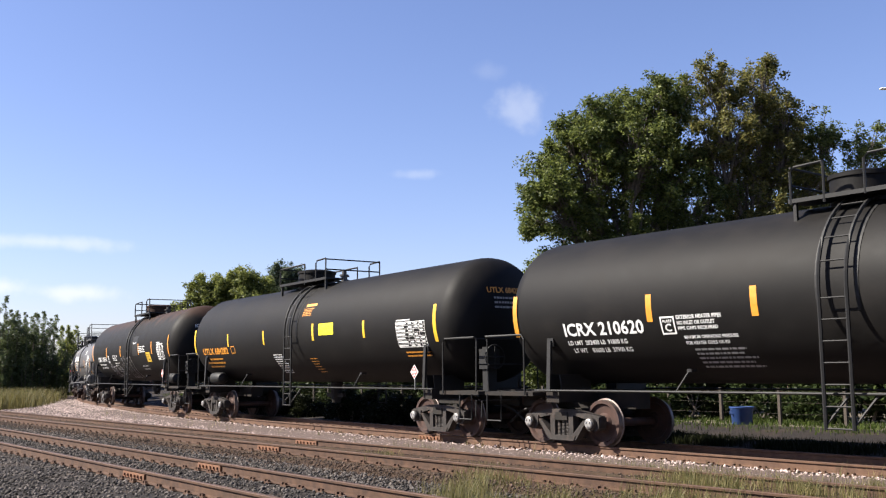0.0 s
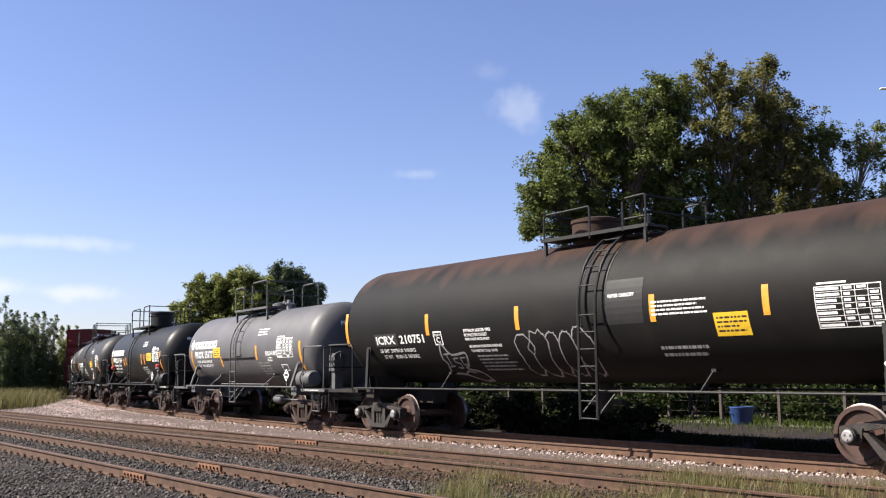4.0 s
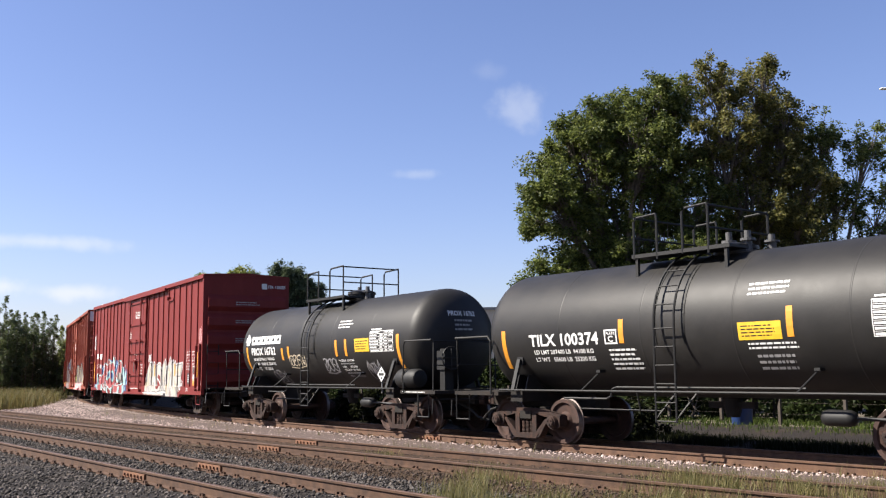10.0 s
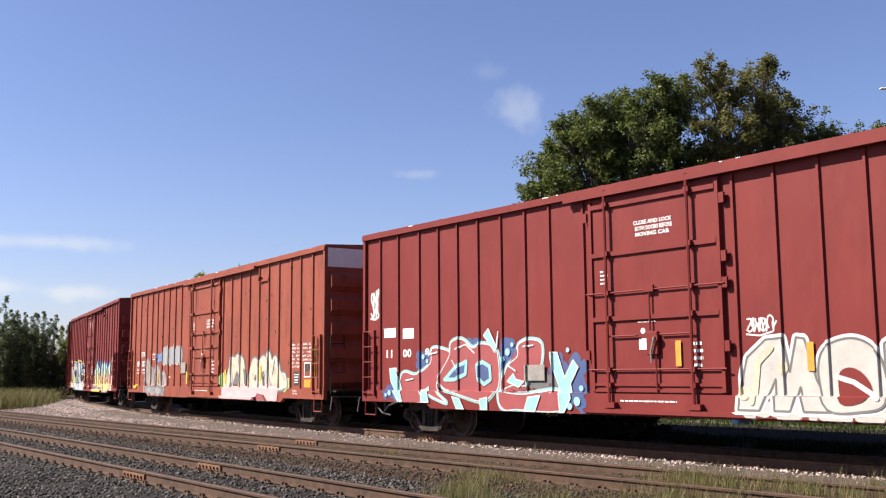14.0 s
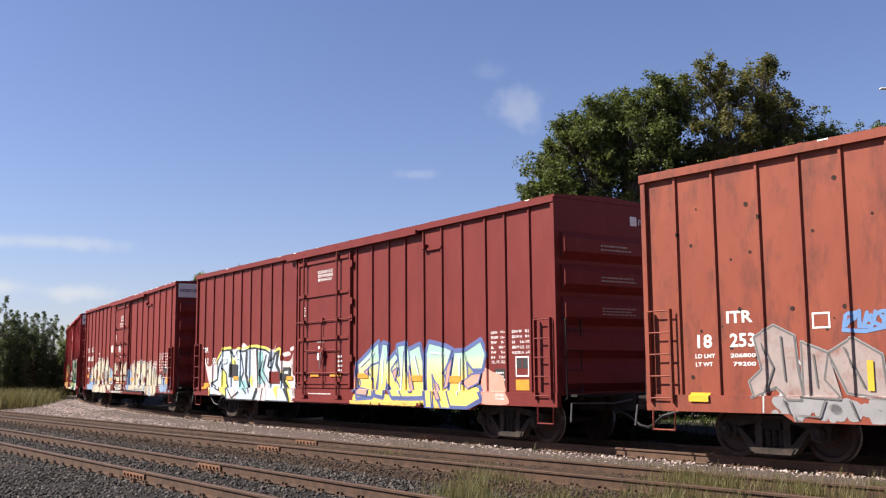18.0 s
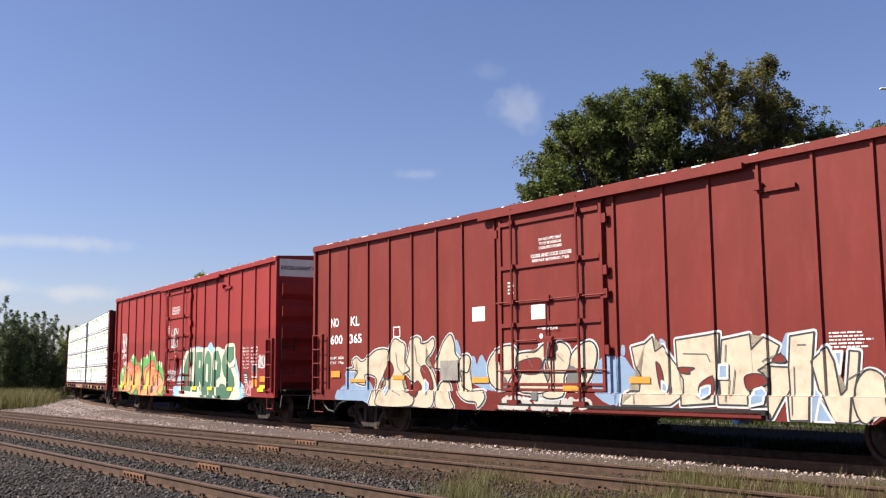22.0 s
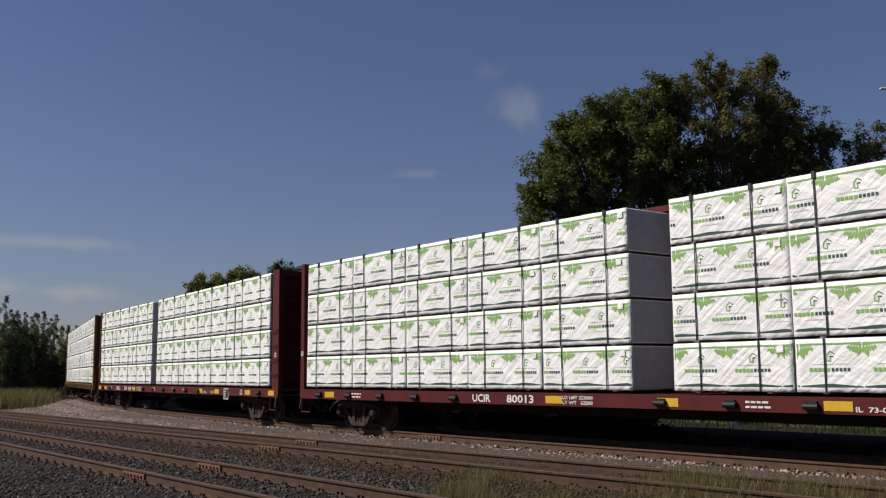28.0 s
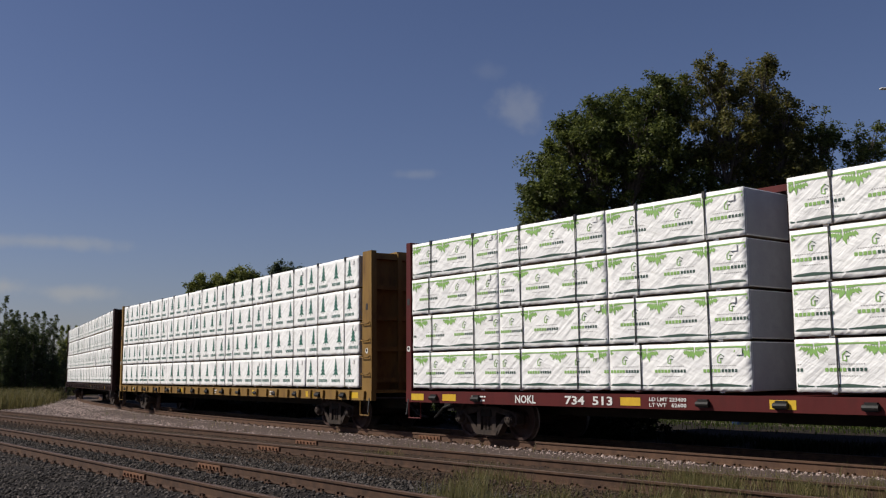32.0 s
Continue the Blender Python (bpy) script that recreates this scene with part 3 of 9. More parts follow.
tree("ash_tree", "green tree with gaps in its crown behind the line", (14.6, 37.5, -0.1),
     [(-0.7, 0, 9.6, 1.3), (0.2, 0.3, 10.6, 1.0), (1.7, -0.3, 9.9, 1.1), (-0.8, 0.3, 6.8, 1.7), (2.2, 0.2, 7.2, 1.2), (0.7, 0.2, 5.0, 1.6), (-1.2, -0.2, 4.4, 1.5), (2.9, 0, 4.8, 1.3), (0.6, 0, 8.0, 1.1), (1.5, 0, 3.0, 1.5), (3.2, 0.2, 8.6, 0.8), (3.4, 0, 6.4, 0.8)],
     34, 54, 0.125, M["leaf_main"], 7, 0.22, clump=0.28)
tree("maple_tree", "round green tree in the distance behind the line", (-22.2, 96, -0.1),
     [(-2.6, 0, 7.0, 2.0), (1.0, 0.5, 6.6, 2.8), (-1.6, -0.4, 9.6, 1.5), (0.6, 0, 10.2, 1.4), (2.6, 0, 10.6, 1.5), (3.8, 0, 7.5, 2.4), (-2.4, 0, 4.6, 2.0), (4.2, 0.5, 9.4, 1.8), (0.6, 0.3, 8.6, 2.2), (2.6, 0.2, 8.9, 2.0)], 34, 66, 0.22, M["leaf_far"], 9, 0.25, clump=0.42)
tree("maple_tree", "dark green tree in the distance behind the line", (-15.6, 100, -0.1),
     [(-1.4, 0, 8.4, 2.6), (1.2, 0.5, 8.0, 2.2), (-0.8, -0.4, 11.2, 1.8), (1.0, 0, 10.6, 1.4), (2.4, 0, 5.6, 1.8), (0, 0, 5.6, 2.4), (2.2, 0.2, 9.3, 1.5), (-2.2, 0, 9.4, 2.0), (0.2, 0, 10.2, 2.0)], 32, 66, 0.20, M["leaf_spruce"], 11, 0.25, clump=0.40, sprays=9)
for i, (x, y, h) in enumerate(((-33.2, 74, 8.3), (-31.9, 75.5, 7.6), (-35.4, 76, 8.4), (-37.8, 77, 7.2), (-39.8, 78, 7.6), (-34.6, 80, 7.8), (-32.9, 72.6, 4.6), (-36.4, 73.2, 5.2), (-42, 80, 7.4), (-31.4, 74.4, 4.4), (-30.6, 76, 7.6), (-29.9, 76.5, 4.2))):
    shrub("dense dark green shrub with upright stems beyond the grass", (x, y, -0.4), h, 1.55, 13, M["leaf_shrub"], 20 + i)
shrub("slim young tree at the bend of the line", (-33.3, 88, -0.4), 7.4, 0.9, 8, M["leaf_far"], 41, 0.2)
shrub("low young shrub at the bend of the line", (-33.6, 91, -0.4), 4.6, 1.4, 9, M["leaf_shrub"], 42, 0.2)


def grass(name, label, spots, height, width, material, seed):
    """Bent blades round each spot (x, y, z, count, spread)."""
    rng = np.random.default_rng(seed)
    vs, fs = [], []
    n0 = 0
    for x, y, z, count, spread in spots:
        p = np.stack([x + rng.normal(size=count) * spread, y + rng.normal(size=count) * spread, np.full(count, z)], 1)
        a = rng.uniform(0, 2 * np.pi, count)
        h = height * rng.uniform(0.4, 1.15, count)
        lean = np.stack([np.cos(a), np.sin(a), np.zeros(count)], 1) * (h * rng.uniform(0.1, 0.45, count))[:, None]
        side = np.stack([-np.sin(a + 0.7), np.cos(a + 0.7), np.zeros(count)], 1) * width / 2
        up = np.array([0, 0, 1.0])
        v = np.empty((count, 6, 3))
        v[:, 0], v[:, 1] = p - side, p + side
        mid = p + lean * 0.35 + up * (h * 0.6)[:, None]
        v[:, 2], v[:, 3] = mid + side * 0.7, mid - side * 0.7
        tip = p + lean + up * h[:, None]
        v[:, 4], v[:, 5] = tip + side * 0.1, tip - side * 0.1
        vs.append(v.reshape(-1, 3))
        base = n0 + np.arange(count)[:, None] * 6
        fs.append(np.concatenate([base + np.array([0, 1, 2, 3]), base + np.array([3, 2, 4, 5])]))
        n0 += count * 6
    return tagged(shared(name, quad_mesh(name, np.concatenate(vs), np.concatenate(fs)), material), label, "grass", kind="stuff")


def weeds():
    """Tufts in and beside the idle tracks, thin at first and thick near the end of the middle track; tall pale grass at the bend."""
    rnd = random.Random(4)
    spots = []
    for _ in range(1500):
        s, off = rnd.uniform(-9, 10), rnd.uniform(-2.2, 1.3)
        thick = noise.noise((s * 0.5, off * 1.1, 3.0)) * 1.2 + (-3.6 - s) * 0.085
        if thick > 0.12:
            x, y, _ = idle("track_middle", s, off)
            spots.append((x, y, -0.12 if abs(off) < 0.8 else -0.20, int(8 + thick * 34), 0.10))
    grass("weeds", "dry green weeds growing in the middle idle track", spots, 0.20, 0.0075, M["grass"], 1)
    spots = []
    for _ in range(130):
        s, off = rnd.uniform(-9, -1.0), rnd.uniform(-2.7, -0.9)
        if noise.noise((s * 0.5, off, 7.0)) + (-s - 5.2) * 0.14 > 0.1:
            x, y, _ = idle("track_near", s, off)
            spots.append((x, y, -0.22, 44, 0.13))
    grass("weeds", "tall weeds between the two idle tracks", spots, 0.32, 0.007, M["grass"], 2)
    spots = []
    for _ in range(60):
        x, y, _ = line(rnd.uniform(-8, 40), rnd.uniform(0.9, 3.0))
        spots.append((x, y, -0.24, 7, 0.06))
    grass("weeds", "single weeds in the pale ballast", spots, 0.28, 0.008, M["grass"], 3)
    spots = []
    for _ in range(800):
        x, y = rnd.uniform(-37, -24.5), rnd.uniform(49, 72)
        if x < -19.5 - (y - 44) * 0.30:
            spots.append((x, y, -0.42, 34, 0.40))
    for _ in range(260):
        x, y = rnd.uniform(-44, -31), rnd.uniform(72, 96)
        spots.append((x, y, -0.42, 24, 0.6))
    grass("tall_grass", "tall pale grass beyond the idle tracks", spots, 1.1, 0.028, M["grass_dry"], 4)
    spots = []
    for _ in range(1400):
        off = rnd.uniform(5.6, 10.0)
        x, y, _ = line(rnd.uniform(-16, 70), -off)
        spots.append((x, y, -0.42 + 0.42 * min((off - 3.0) / 3.0, 1) - 0.02, 22, 0.35))
    grass("lawn", "mown green grass on the far side of the line", spots, 0.16, 0.022, M["lawn"], 5)
    spots = []
    for _ in range(800):
        s, off = rnd.uniform(-12, 12), rnd.uniform(2.7, 4.6)
        if noise.noise((s * 0.6, off, 2.0)) > -0.35:
            x, y, _ = line(s, -off)
            spots.append((x, y, -0.18, 30, 0.16))
    grass("weeds", "low weeds on the far shoulder, coloured near-black for the train's shade", spots, 0.20, 0.020, M["leaf_shade"], 6)


weeds()
for i in range(46):
    s = -14 + i * 1.25
    if i % 7 == 3 or s < 6.3:
        continue
    x, y, _ = line(s, -random.uniform(2.9, 3.6))
    h = random.uniform(0.4, 0.85)
    tree("bush", "low bush coloured near-black for the shade of the passing train", (x, y, -0.15), [(-0.5, 0, h * 0.35, 0.6), (0.4, 0.2, h * 0.4, 0.6), (0, 0, h * 0.75, 0.5)],
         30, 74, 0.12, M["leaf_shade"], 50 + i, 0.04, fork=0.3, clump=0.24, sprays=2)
for i in range(58):
    s = -16 + i * 1.4
    x, y, _ = line(s, -random.uniform(9.0, 11.5))
    h = random.uniform(1.5, 2.3)
    tree("bush", "leafy green bush behind the railway line", (x, y, -0.1), [(-0.8, 0, h * 0.4, 0.7 + h * 0.12), (0.7, 0.2, h * 0.45, 0.8 + h * 0.12), (0, 0, h * 0.8, 0.7), (1.5, 0.3, h * 0.35, 0.8)],
         18, 55, 0.18, M["leaf_tree_shade"], 120 + i, 0.05, fork=0.4, clump=0.30, sprays=2)


for i, (x, y, h) in enumerate(((15.4, 45.5, 4.6), (17.0, 44.5, 5.2), (14.2, 47.5, 2.6), (18.6, 46.0, 4.4))):
    tree("bush", "tall leafy bush in front of the brick house", (x, y, -0.1), [(-0.7, 0, h * 0.3, 1.0), (0.6, 0.2, h * 0.35, 1.0), (-0.3, 0.1, h * 0.6, 0.9), (0.5, 0, h * 0.7, 0.8), (0.1, 0.1, h * 0.88, 0.6)],
         30, 50, 0.17, M["leaf_main"], 190 + i, 0.07, fork=0.6, clump=0.30, sprays=4)


def far_woods():
    """A low line of trees on the horizon."""
    rnd = random.Random(77)
    cent, rad = [], []
    for i in range(420):
        x = rnd.uniform(-130, 120)
        y = rnd.uniform(185, 215) + (20 if x > 0 else 0)
        top = 4.5 + 2.5 * noise.noise((x * 0.06, 0, 1.0)) + (1.5 if x < -40 else 0) + (3.0 if -98 < x < -62 else 0)
        cent.append((x, y, rnd.uniform(0.2, top)))
        rad.append(rnd.uniform(1.2, 2.2))
    v, f = leaves(cent, rad, 60, 0.75, 5)
    tagged(shared("far_woods", quad_mesh("far_woods", v, f), M["leaf_left"]), "low dark line of distant trees", "trees", kind="stuff")


far_woods()


# ---- bogies ----
WHEEL_R, BASE = 0.457, 0.87


def wheelset_mesh():
    bm = bmesh.new()
    for sgn in (-1, 1):
        prof = [(0.655, 0.09), (0.655, 0.16), (0.70, 0.18), (0.715, 0.36), (0.685, 0.385), (0.682, 0.482), (0.708, 0.486), (0.716, 0.460), (0.815, 0.452), (0.815, 0.385),
                (0.765, 0.355), (0.75, 0.20), (0.80, 0.16), (0.80, 0.085)]
        lathe(bm, [(sgn * a, r) for a, r in prof], "y", 32)
    lathe(bm, [(-1.05, 0.065), (-0.8, 0.075), (0, 0.085), (0.8, 0.075), (1.05, 0.065)], "y", 12)
    bmesh.ops.recalc_face_normals(bm, faces=bm.faces)
    me = bpy.data.meshes.new("wheelset")
    bm.to_mesh(me)
    bm.free()
    me.shade_smooth()
    me.set_sharp_from_angle(angle=radians(35))
    me.materials.append(M["wheel"])
    me.materials.append(M["tread"])
    for p in me.polygons:
        c = p.center
        rr = math.hypot(c.x, c.z)
        if 0.70 < abs(c.y) and rr > 0.44:
            p.material_index = 1
    return me


def frame_mesh(material):
    """A cast side frame: top chord, two slanting bottom members, columns round the springs, pedestals with bearing boxes."""
    bm = bmesh.new()
    y0, y1 = -0.075, 0.075
    prism(bm, [(-1.08, 0.50), (-1.06, 0.60), (-0.70, 0.66), (-0.35, 0.72), (0.35, 0.72), (0.70, 0.66), (1.06, 0.60), (1.08, 0.50), (0.70, 0.53), (0.33, 0.60), (-0.33, 0.60), (-0.70, 0.53)], y0, y1)
    for sgn in (-1, 1):
        prism(bm, [(sgn * x, z) for x, z in ((0.33, 0.60), (0.20, 0.60), (0.20, 0.20), (0.33, 0.20))], y0 - 0.01, y1 + 0.01)
        prism(bm, [(sgn * x, z) for x, z in ((0.72, 0.53), (0.60, 0.50), (0.22, 0.14), (0.34, 0.10), (0.42, 0.14))], y0 - 0.015, y1 + 0.015)
        prism(bm, [(sgn * x, z) for x, z in ((1.06, 0.58), (0.68, 0.58), (0.70, 0.36), (0.78, 0.31), (0.98, 0.31), (1.05, 0.37))], y0 - 0.03, y1 + 0.04)
        prism(bm, [(sgn * x, z) for x, z in ((1.0, 0.50), (0.74, 0.50), (0.74, 0.40), (1.0, 0.40))], -0.13, y0)
        lathe(bm, [(-0.20, 0.08), (-0.18, 0.12), (-0.13, 0.125), (-0.10, 0.13)], "y", 16, (sgn * BASE, 0, 0.457))
    prism(bm, [(-0.40, 0.20), (0.40, 0.20), (0.34, 0.10), (-0.34, 0.10)], y0 - 0.03, y1 + 0.03)
    bmesh.ops.recalc_face_normals(bm, faces=bm.faces)
    me = bpy.data.meshes.new("side_frame")
    bm.to_mesh(me)
    bm.free()
    me.materials.append(material)
    return me


def spring_mesh():
    bm = bmesh.new()
    prof = []
    for i in range(11):
        prof += [(0.20 + i * 0.028, 0.060), (0.214 + i * 0.028, 0.048)]
    for x in (-0.125, 0.0, 0.125):
        lathe(bm, prof, "z", 12, (x, 0, 0))
    bmesh.ops.recalc_face_normals(bm, faces=bm.faces)
    me = bpy.data.meshes.new("spring_nest")
    bm.to_mesh(me)
    bm.free()
    return me


def bolster_mesh():
    bm = bmesh.new()
    box(bm, -0.17, 0.17, -1.10, 1.10, 0.50, 0.66)
    box(bm, -0.24, 0.24, -0.45, 0.45, 0.46, 0.72)
    for x in (-0.36, 0.36):
        tube(bm, [(x, -0.75, 0.34), (x, 0.75, 0.34)], 0.05, 8)
        for y in (-0.74, 0.74):
            box(bm, x - 0.05 if x > 0 else x - 0.06, x + 0.06 if x > 0 else x + 0.05, y - 0.05, y + 0.05, 0.28, 0.60)
    bmesh.ops.recalc_face_normals(bm, faces=bm.faces)
    me = bpy.data.meshes.new("bogie")
    bm.to_mesh(me)
    bm.free()
    me.materials.append(M["under"])
    return me


WHEELSET, SPRINGS, BOLSTER = wheelset_mesh(), spring_mesh(), bolster_mesh()
FRAMES = {"brown": frame_mesh(M["bogie_brown"]), "grey": frame_mesh(M["bogie_grey"]), "dull": frame_mesh(M["bogie_dull"])}
SPRING = {}
for tone in FRAMES:
    SPRING[tone] = SPRINGS.copy()
    SPRING[tone].materials.append(M["bogie_" + tone])



def cap_mesh(tone):
    bm = lathe(bmesh.new(), [(-0.225, 0.03), (-0.225, 0.075), (-0.215, 0.095), (-0.19, 0.10)], "y", 16)
    for k in range(3):
        a = k * 2.094 + 0.5
        box(bm, 0.05 * math.cos(a) - 0.014, 0.05 * math.cos(a) + 0.014, -0.24, -0.222, 0.05 * math.sin(a) - 0.014, 0.05 * math.sin(a) + 0.014)
    bmesh.ops.recalc_face_normals(bm, faces=bm.faces)
    me = bpy.data.meshes.new("bearing_cap")
    bm.to_mesh(me)
    bm.free()
    me.materials.append(M["steel_pale"] if tone == "grey" else M["bogie_" + tone])
    return me


CAPS = {tone: cap_mesh(tone) for tone in FRAMES}
TRAIN = []


def bogies(car, half, tone):
    """Two bogies under a car, at half metres before and behind its middle."""
    made = []
    for sgn in (1, -1):
        b = shared("bogie", BOLSTER, None, car, "rusty cast-steel two-axle bogie", m=pose(sgn * half, 0, 0))
        for y in (-1.0, 1.0):
            shared("side_frame", FRAMES[tone], None, b, m=pose(0, y, 0, 0, 0, 0 if y < 0 else 180))
            shared("spring_nest", SPRING[tone], None, b, m=pose(0, y, 0))
        for y in (-1.0, 1.0):
            for x in (-BASE, BASE):
                shared("bearing_cap", CAPS[tone], None, b, m=pose(x, y, WHEEL_R, 0, 0, 0 if y < 0 else 180))
        wheels = [shared("wheelset", WHEELSET, None, b, m=pose(x, 0, WHEEL_R)) for x in (-BASE, BASE)]
        made.append((b, sgn, wheels))
    return made


def coupler(car, x):
    sgn = 1 if x > 0 else -1
    bm = bmesh.new()
    box(bm, min(x, x - sgn * 0.9), max(x, x - sgn * 0.9), -0.09, 0.09, 0.78, 0.95)
    box(bm, min(x, x + sgn * 0.22), max(x, x + sgn * 0.22), -0.16, 0.16, 0.72, 1.0)
    box(bm, min(x + sgn * 0.1, x + sgn * 0.32), max(x + sgn * 0.1, x + sgn * 0.32), 0.03, 0.18, 0.74, 0.98)
    bmesh.ops.bevel(bm, geom=list(bm.edges), offset=0.02, segments=1, affect="EDGES")
    part("coupler", bm, M["bogie_brown"], car)
    bm = bmesh.new()
    x1 = x + sgn * 0.45
    tube(bm, [(x - sgn * 0.5, -0.32, 0.72), (x - sgn * 0.1, -0.33, 0.62), (x + sgn * 0.2, -0.30, 0.42), (x1, -0.18, 0.36)], 0.03, 6)
    part("brake_hose", bm, M["steel_black"], car)


def car_root(name, label, middle, half, category):
    root = tagged(new(name), label, category, "cars of the freight train")
    root["middle"], root["half"] = middle, half
    return root


# ---- lettering ----
LETTERS = {}


def text_mesh(body):
    """Built-in font, as lists of flat points and faces."""
    if body not in LETTERS:
        cu = bpy.data.curves.new("lettering", "FONT")
        cu.body, cu.size, cu.resolution_u, cu.offset = body, 1.0, 2, 0.024
        ob = bpy.data.objects.new("lettering", cu)
        me = bpy.data.meshes.new_from_object(ob)
        LETTERS[body] = ([tuple(v.co[:2]) for v in me.vertices], [tuple(p.vertices) for p in me.polygons])
        bpy.data.objects.remove(ob)
        bpy.data.meshes.remove(me)
        bpy.data.curves.remove(cu)
    return LETTERS[body]


class Flat:
    """The side wall at y = -d, seen from the idle tracks."""
    def __init__(self, d):
        self.d, self.cuts, self.xcuts = d, [], []

    def y(self, x, z, lift):
        return -self.d - lift


class Ribbed:
    """The side of a boxcar with its upright ribs, door and sill."""
    def __init__(self, ribs, door):
        self.cuts, self.ribs, self.door = [0.694, 0.698, 0.782, 0.786, 1.05, 1.075], ribs, door
        self.xcuts = [-1.805, -1.80, 4.90, 4.905] + [r + e for r in ribs for e in (-0.036, -0.022, 0.022, 0.036)] + [-door - 0.005, -door, door, door + 0.005]

    def y(self, x, z, lift):
        if z < 1.062:
            return (-1.70 if -1.801 <= x <= 4.901 and 0.697 <= z <= 0.783 else -1.61) - lift
        for r in self.ribs:
            k = abs(x - r)
            if k < 0.0361:
                return -1.53 - lift - 0.042 * min((0.0361 - k) / 0.014, 1)
        return (-1.575 if abs(x) < self.door + 0.001 else -1.53) - lift


class Round:
    """The side of a lying cylinder of radius r about the height zc."""
    def __init__(self, r, zc):
        self.r, self.zc, self.xcuts = r, zc, []
        self.cuts = [zc - r + 0.12 * i for i in range(1, int(2 * r / 0.12))]

    def y(self, x, z, lift):
        return -math.sqrt(max((self.r + lift) ** 2 - (z - self.zc) ** 2, 0.01))


def stick(name, pts, faces, surf, material, parent, lift=0.006, label="", layered=False, hollow=False):
    """Lays a flat figure of points (x, z) on a side."""
    bm = bmesh.new()
    vs = [bm.verts.new((x, 0, z)) for x, z in pts]
    for n, f in enumerate(faces):
        try:
            bm.faces.new([vs[i] for i in f])
        except ValueError:
            continue
        if layered:
            for i in f:
                vs[i].co.y = 0.0001 * (n % 24)
    if hollow:
        bmesh.ops.triangulate(bm, faces=bm.faces)
    zs = [z for _, z in pts]
    for c in surf.cuts:
        if min(zs) < c < max(zs):
            bmesh.ops.bisect_plane(bm, geom=bm.verts[:] + bm.edges[:] + bm.faces[:], plane_co=(0, 0, c), plane_no=(0, 0, 1))
    if surf.xcuts:
        xs = [x for x, _ in pts]
        for c in surf.xcuts:
            if min(xs) < c < max(xs):
                bmesh.ops.bisect_plane(bm, geom=bm.verts[:] + bm.edges[:] + bm.faces[:], plane_co=(c, 0, 0), plane_no=(1, 0, 0))
    for v in bm.verts:
        v.co.y = surf.y(v.co.x, v.co.z, lift + v.co.y)
    me = bpy.data.meshes.new(name)
    bm.normal_update()
    for f in bm.faces:
        if f.normal.y > 0:
            f.normal_flip()
    bm.to_mesh(me)
    bm.free()
    return shared(name, me, material, parent, label)


def words(parent, body, x0, x1, z0, z1, surf, material=None, name="lettering", lift=0.006):
    pts, faces = text_mesh(body)
    a, b = min(p[0] for p in pts), max(p[0] for p in pts)
    c, d = min(p[1] for p in pts), max(p[1] for p in pts)
    pts = [(x0 + (p[0] - a) / (b - a) * (x1 - x0), z0 + (p[1] - c) / (d - c) * (z1 - z0)) for p in pts]
    ob = stick(name, pts, faces, surf, material or M["white"], parent, lift)
    ob["kind"] = "stuff"
    return ob


def patches(parent, rects, surf, material, name="marking", lift=0.005, label=""):
    """Upright rectangles (x0, x1, z0, z1) in one mesh."""
    pts, faces = [], []
    for x0, x1, z0, z1 in rects:
        n = len(pts)
        pts += [(x0, z0), (x1, z0), (x1, z1), (x0, z1)]
        faces.append((n, n + 1, n + 2, n + 3))
    return stick(name, pts, faces, surf, material, parent, lift, label)


def bars(parent, x0, x1, z0, z1, rows, surf, material=None, seed=1, fill=0.44, name="small_lettering"):
    """Rows of small writing that cannot be read, as dashes."""
    rnd = random.Random(seed)
    h = (z1 - z0) / rows
    rects = []
    for i in range(rows):
        x, z = x0, z1 - (i + 1) * h
        stop = x1 - rnd.uniform(0, 0.25) * (x1 - x0)
        while x < stop:
            w = rnd.uniform(0.035, 0.14)
            rects.append((x, min(x + w, stop), z + h * (1 - fill) / 2, z + h * (1 + fill) / 2))
            x += w + 0.022
    ob = patches(parent, rects, surf, material or M["white"], name)
    ob["kind"] = "stuff"
    return ob


def frame_rect(x0, x1, z0, z1, w):
    return [(x0, x1, z0, z0 + w), (x0, x1, z1 - w, z1), (x0, x0 + w, z0 + w, z1 - w), (x1 - w, x1, z0 + w, z1 - w)]


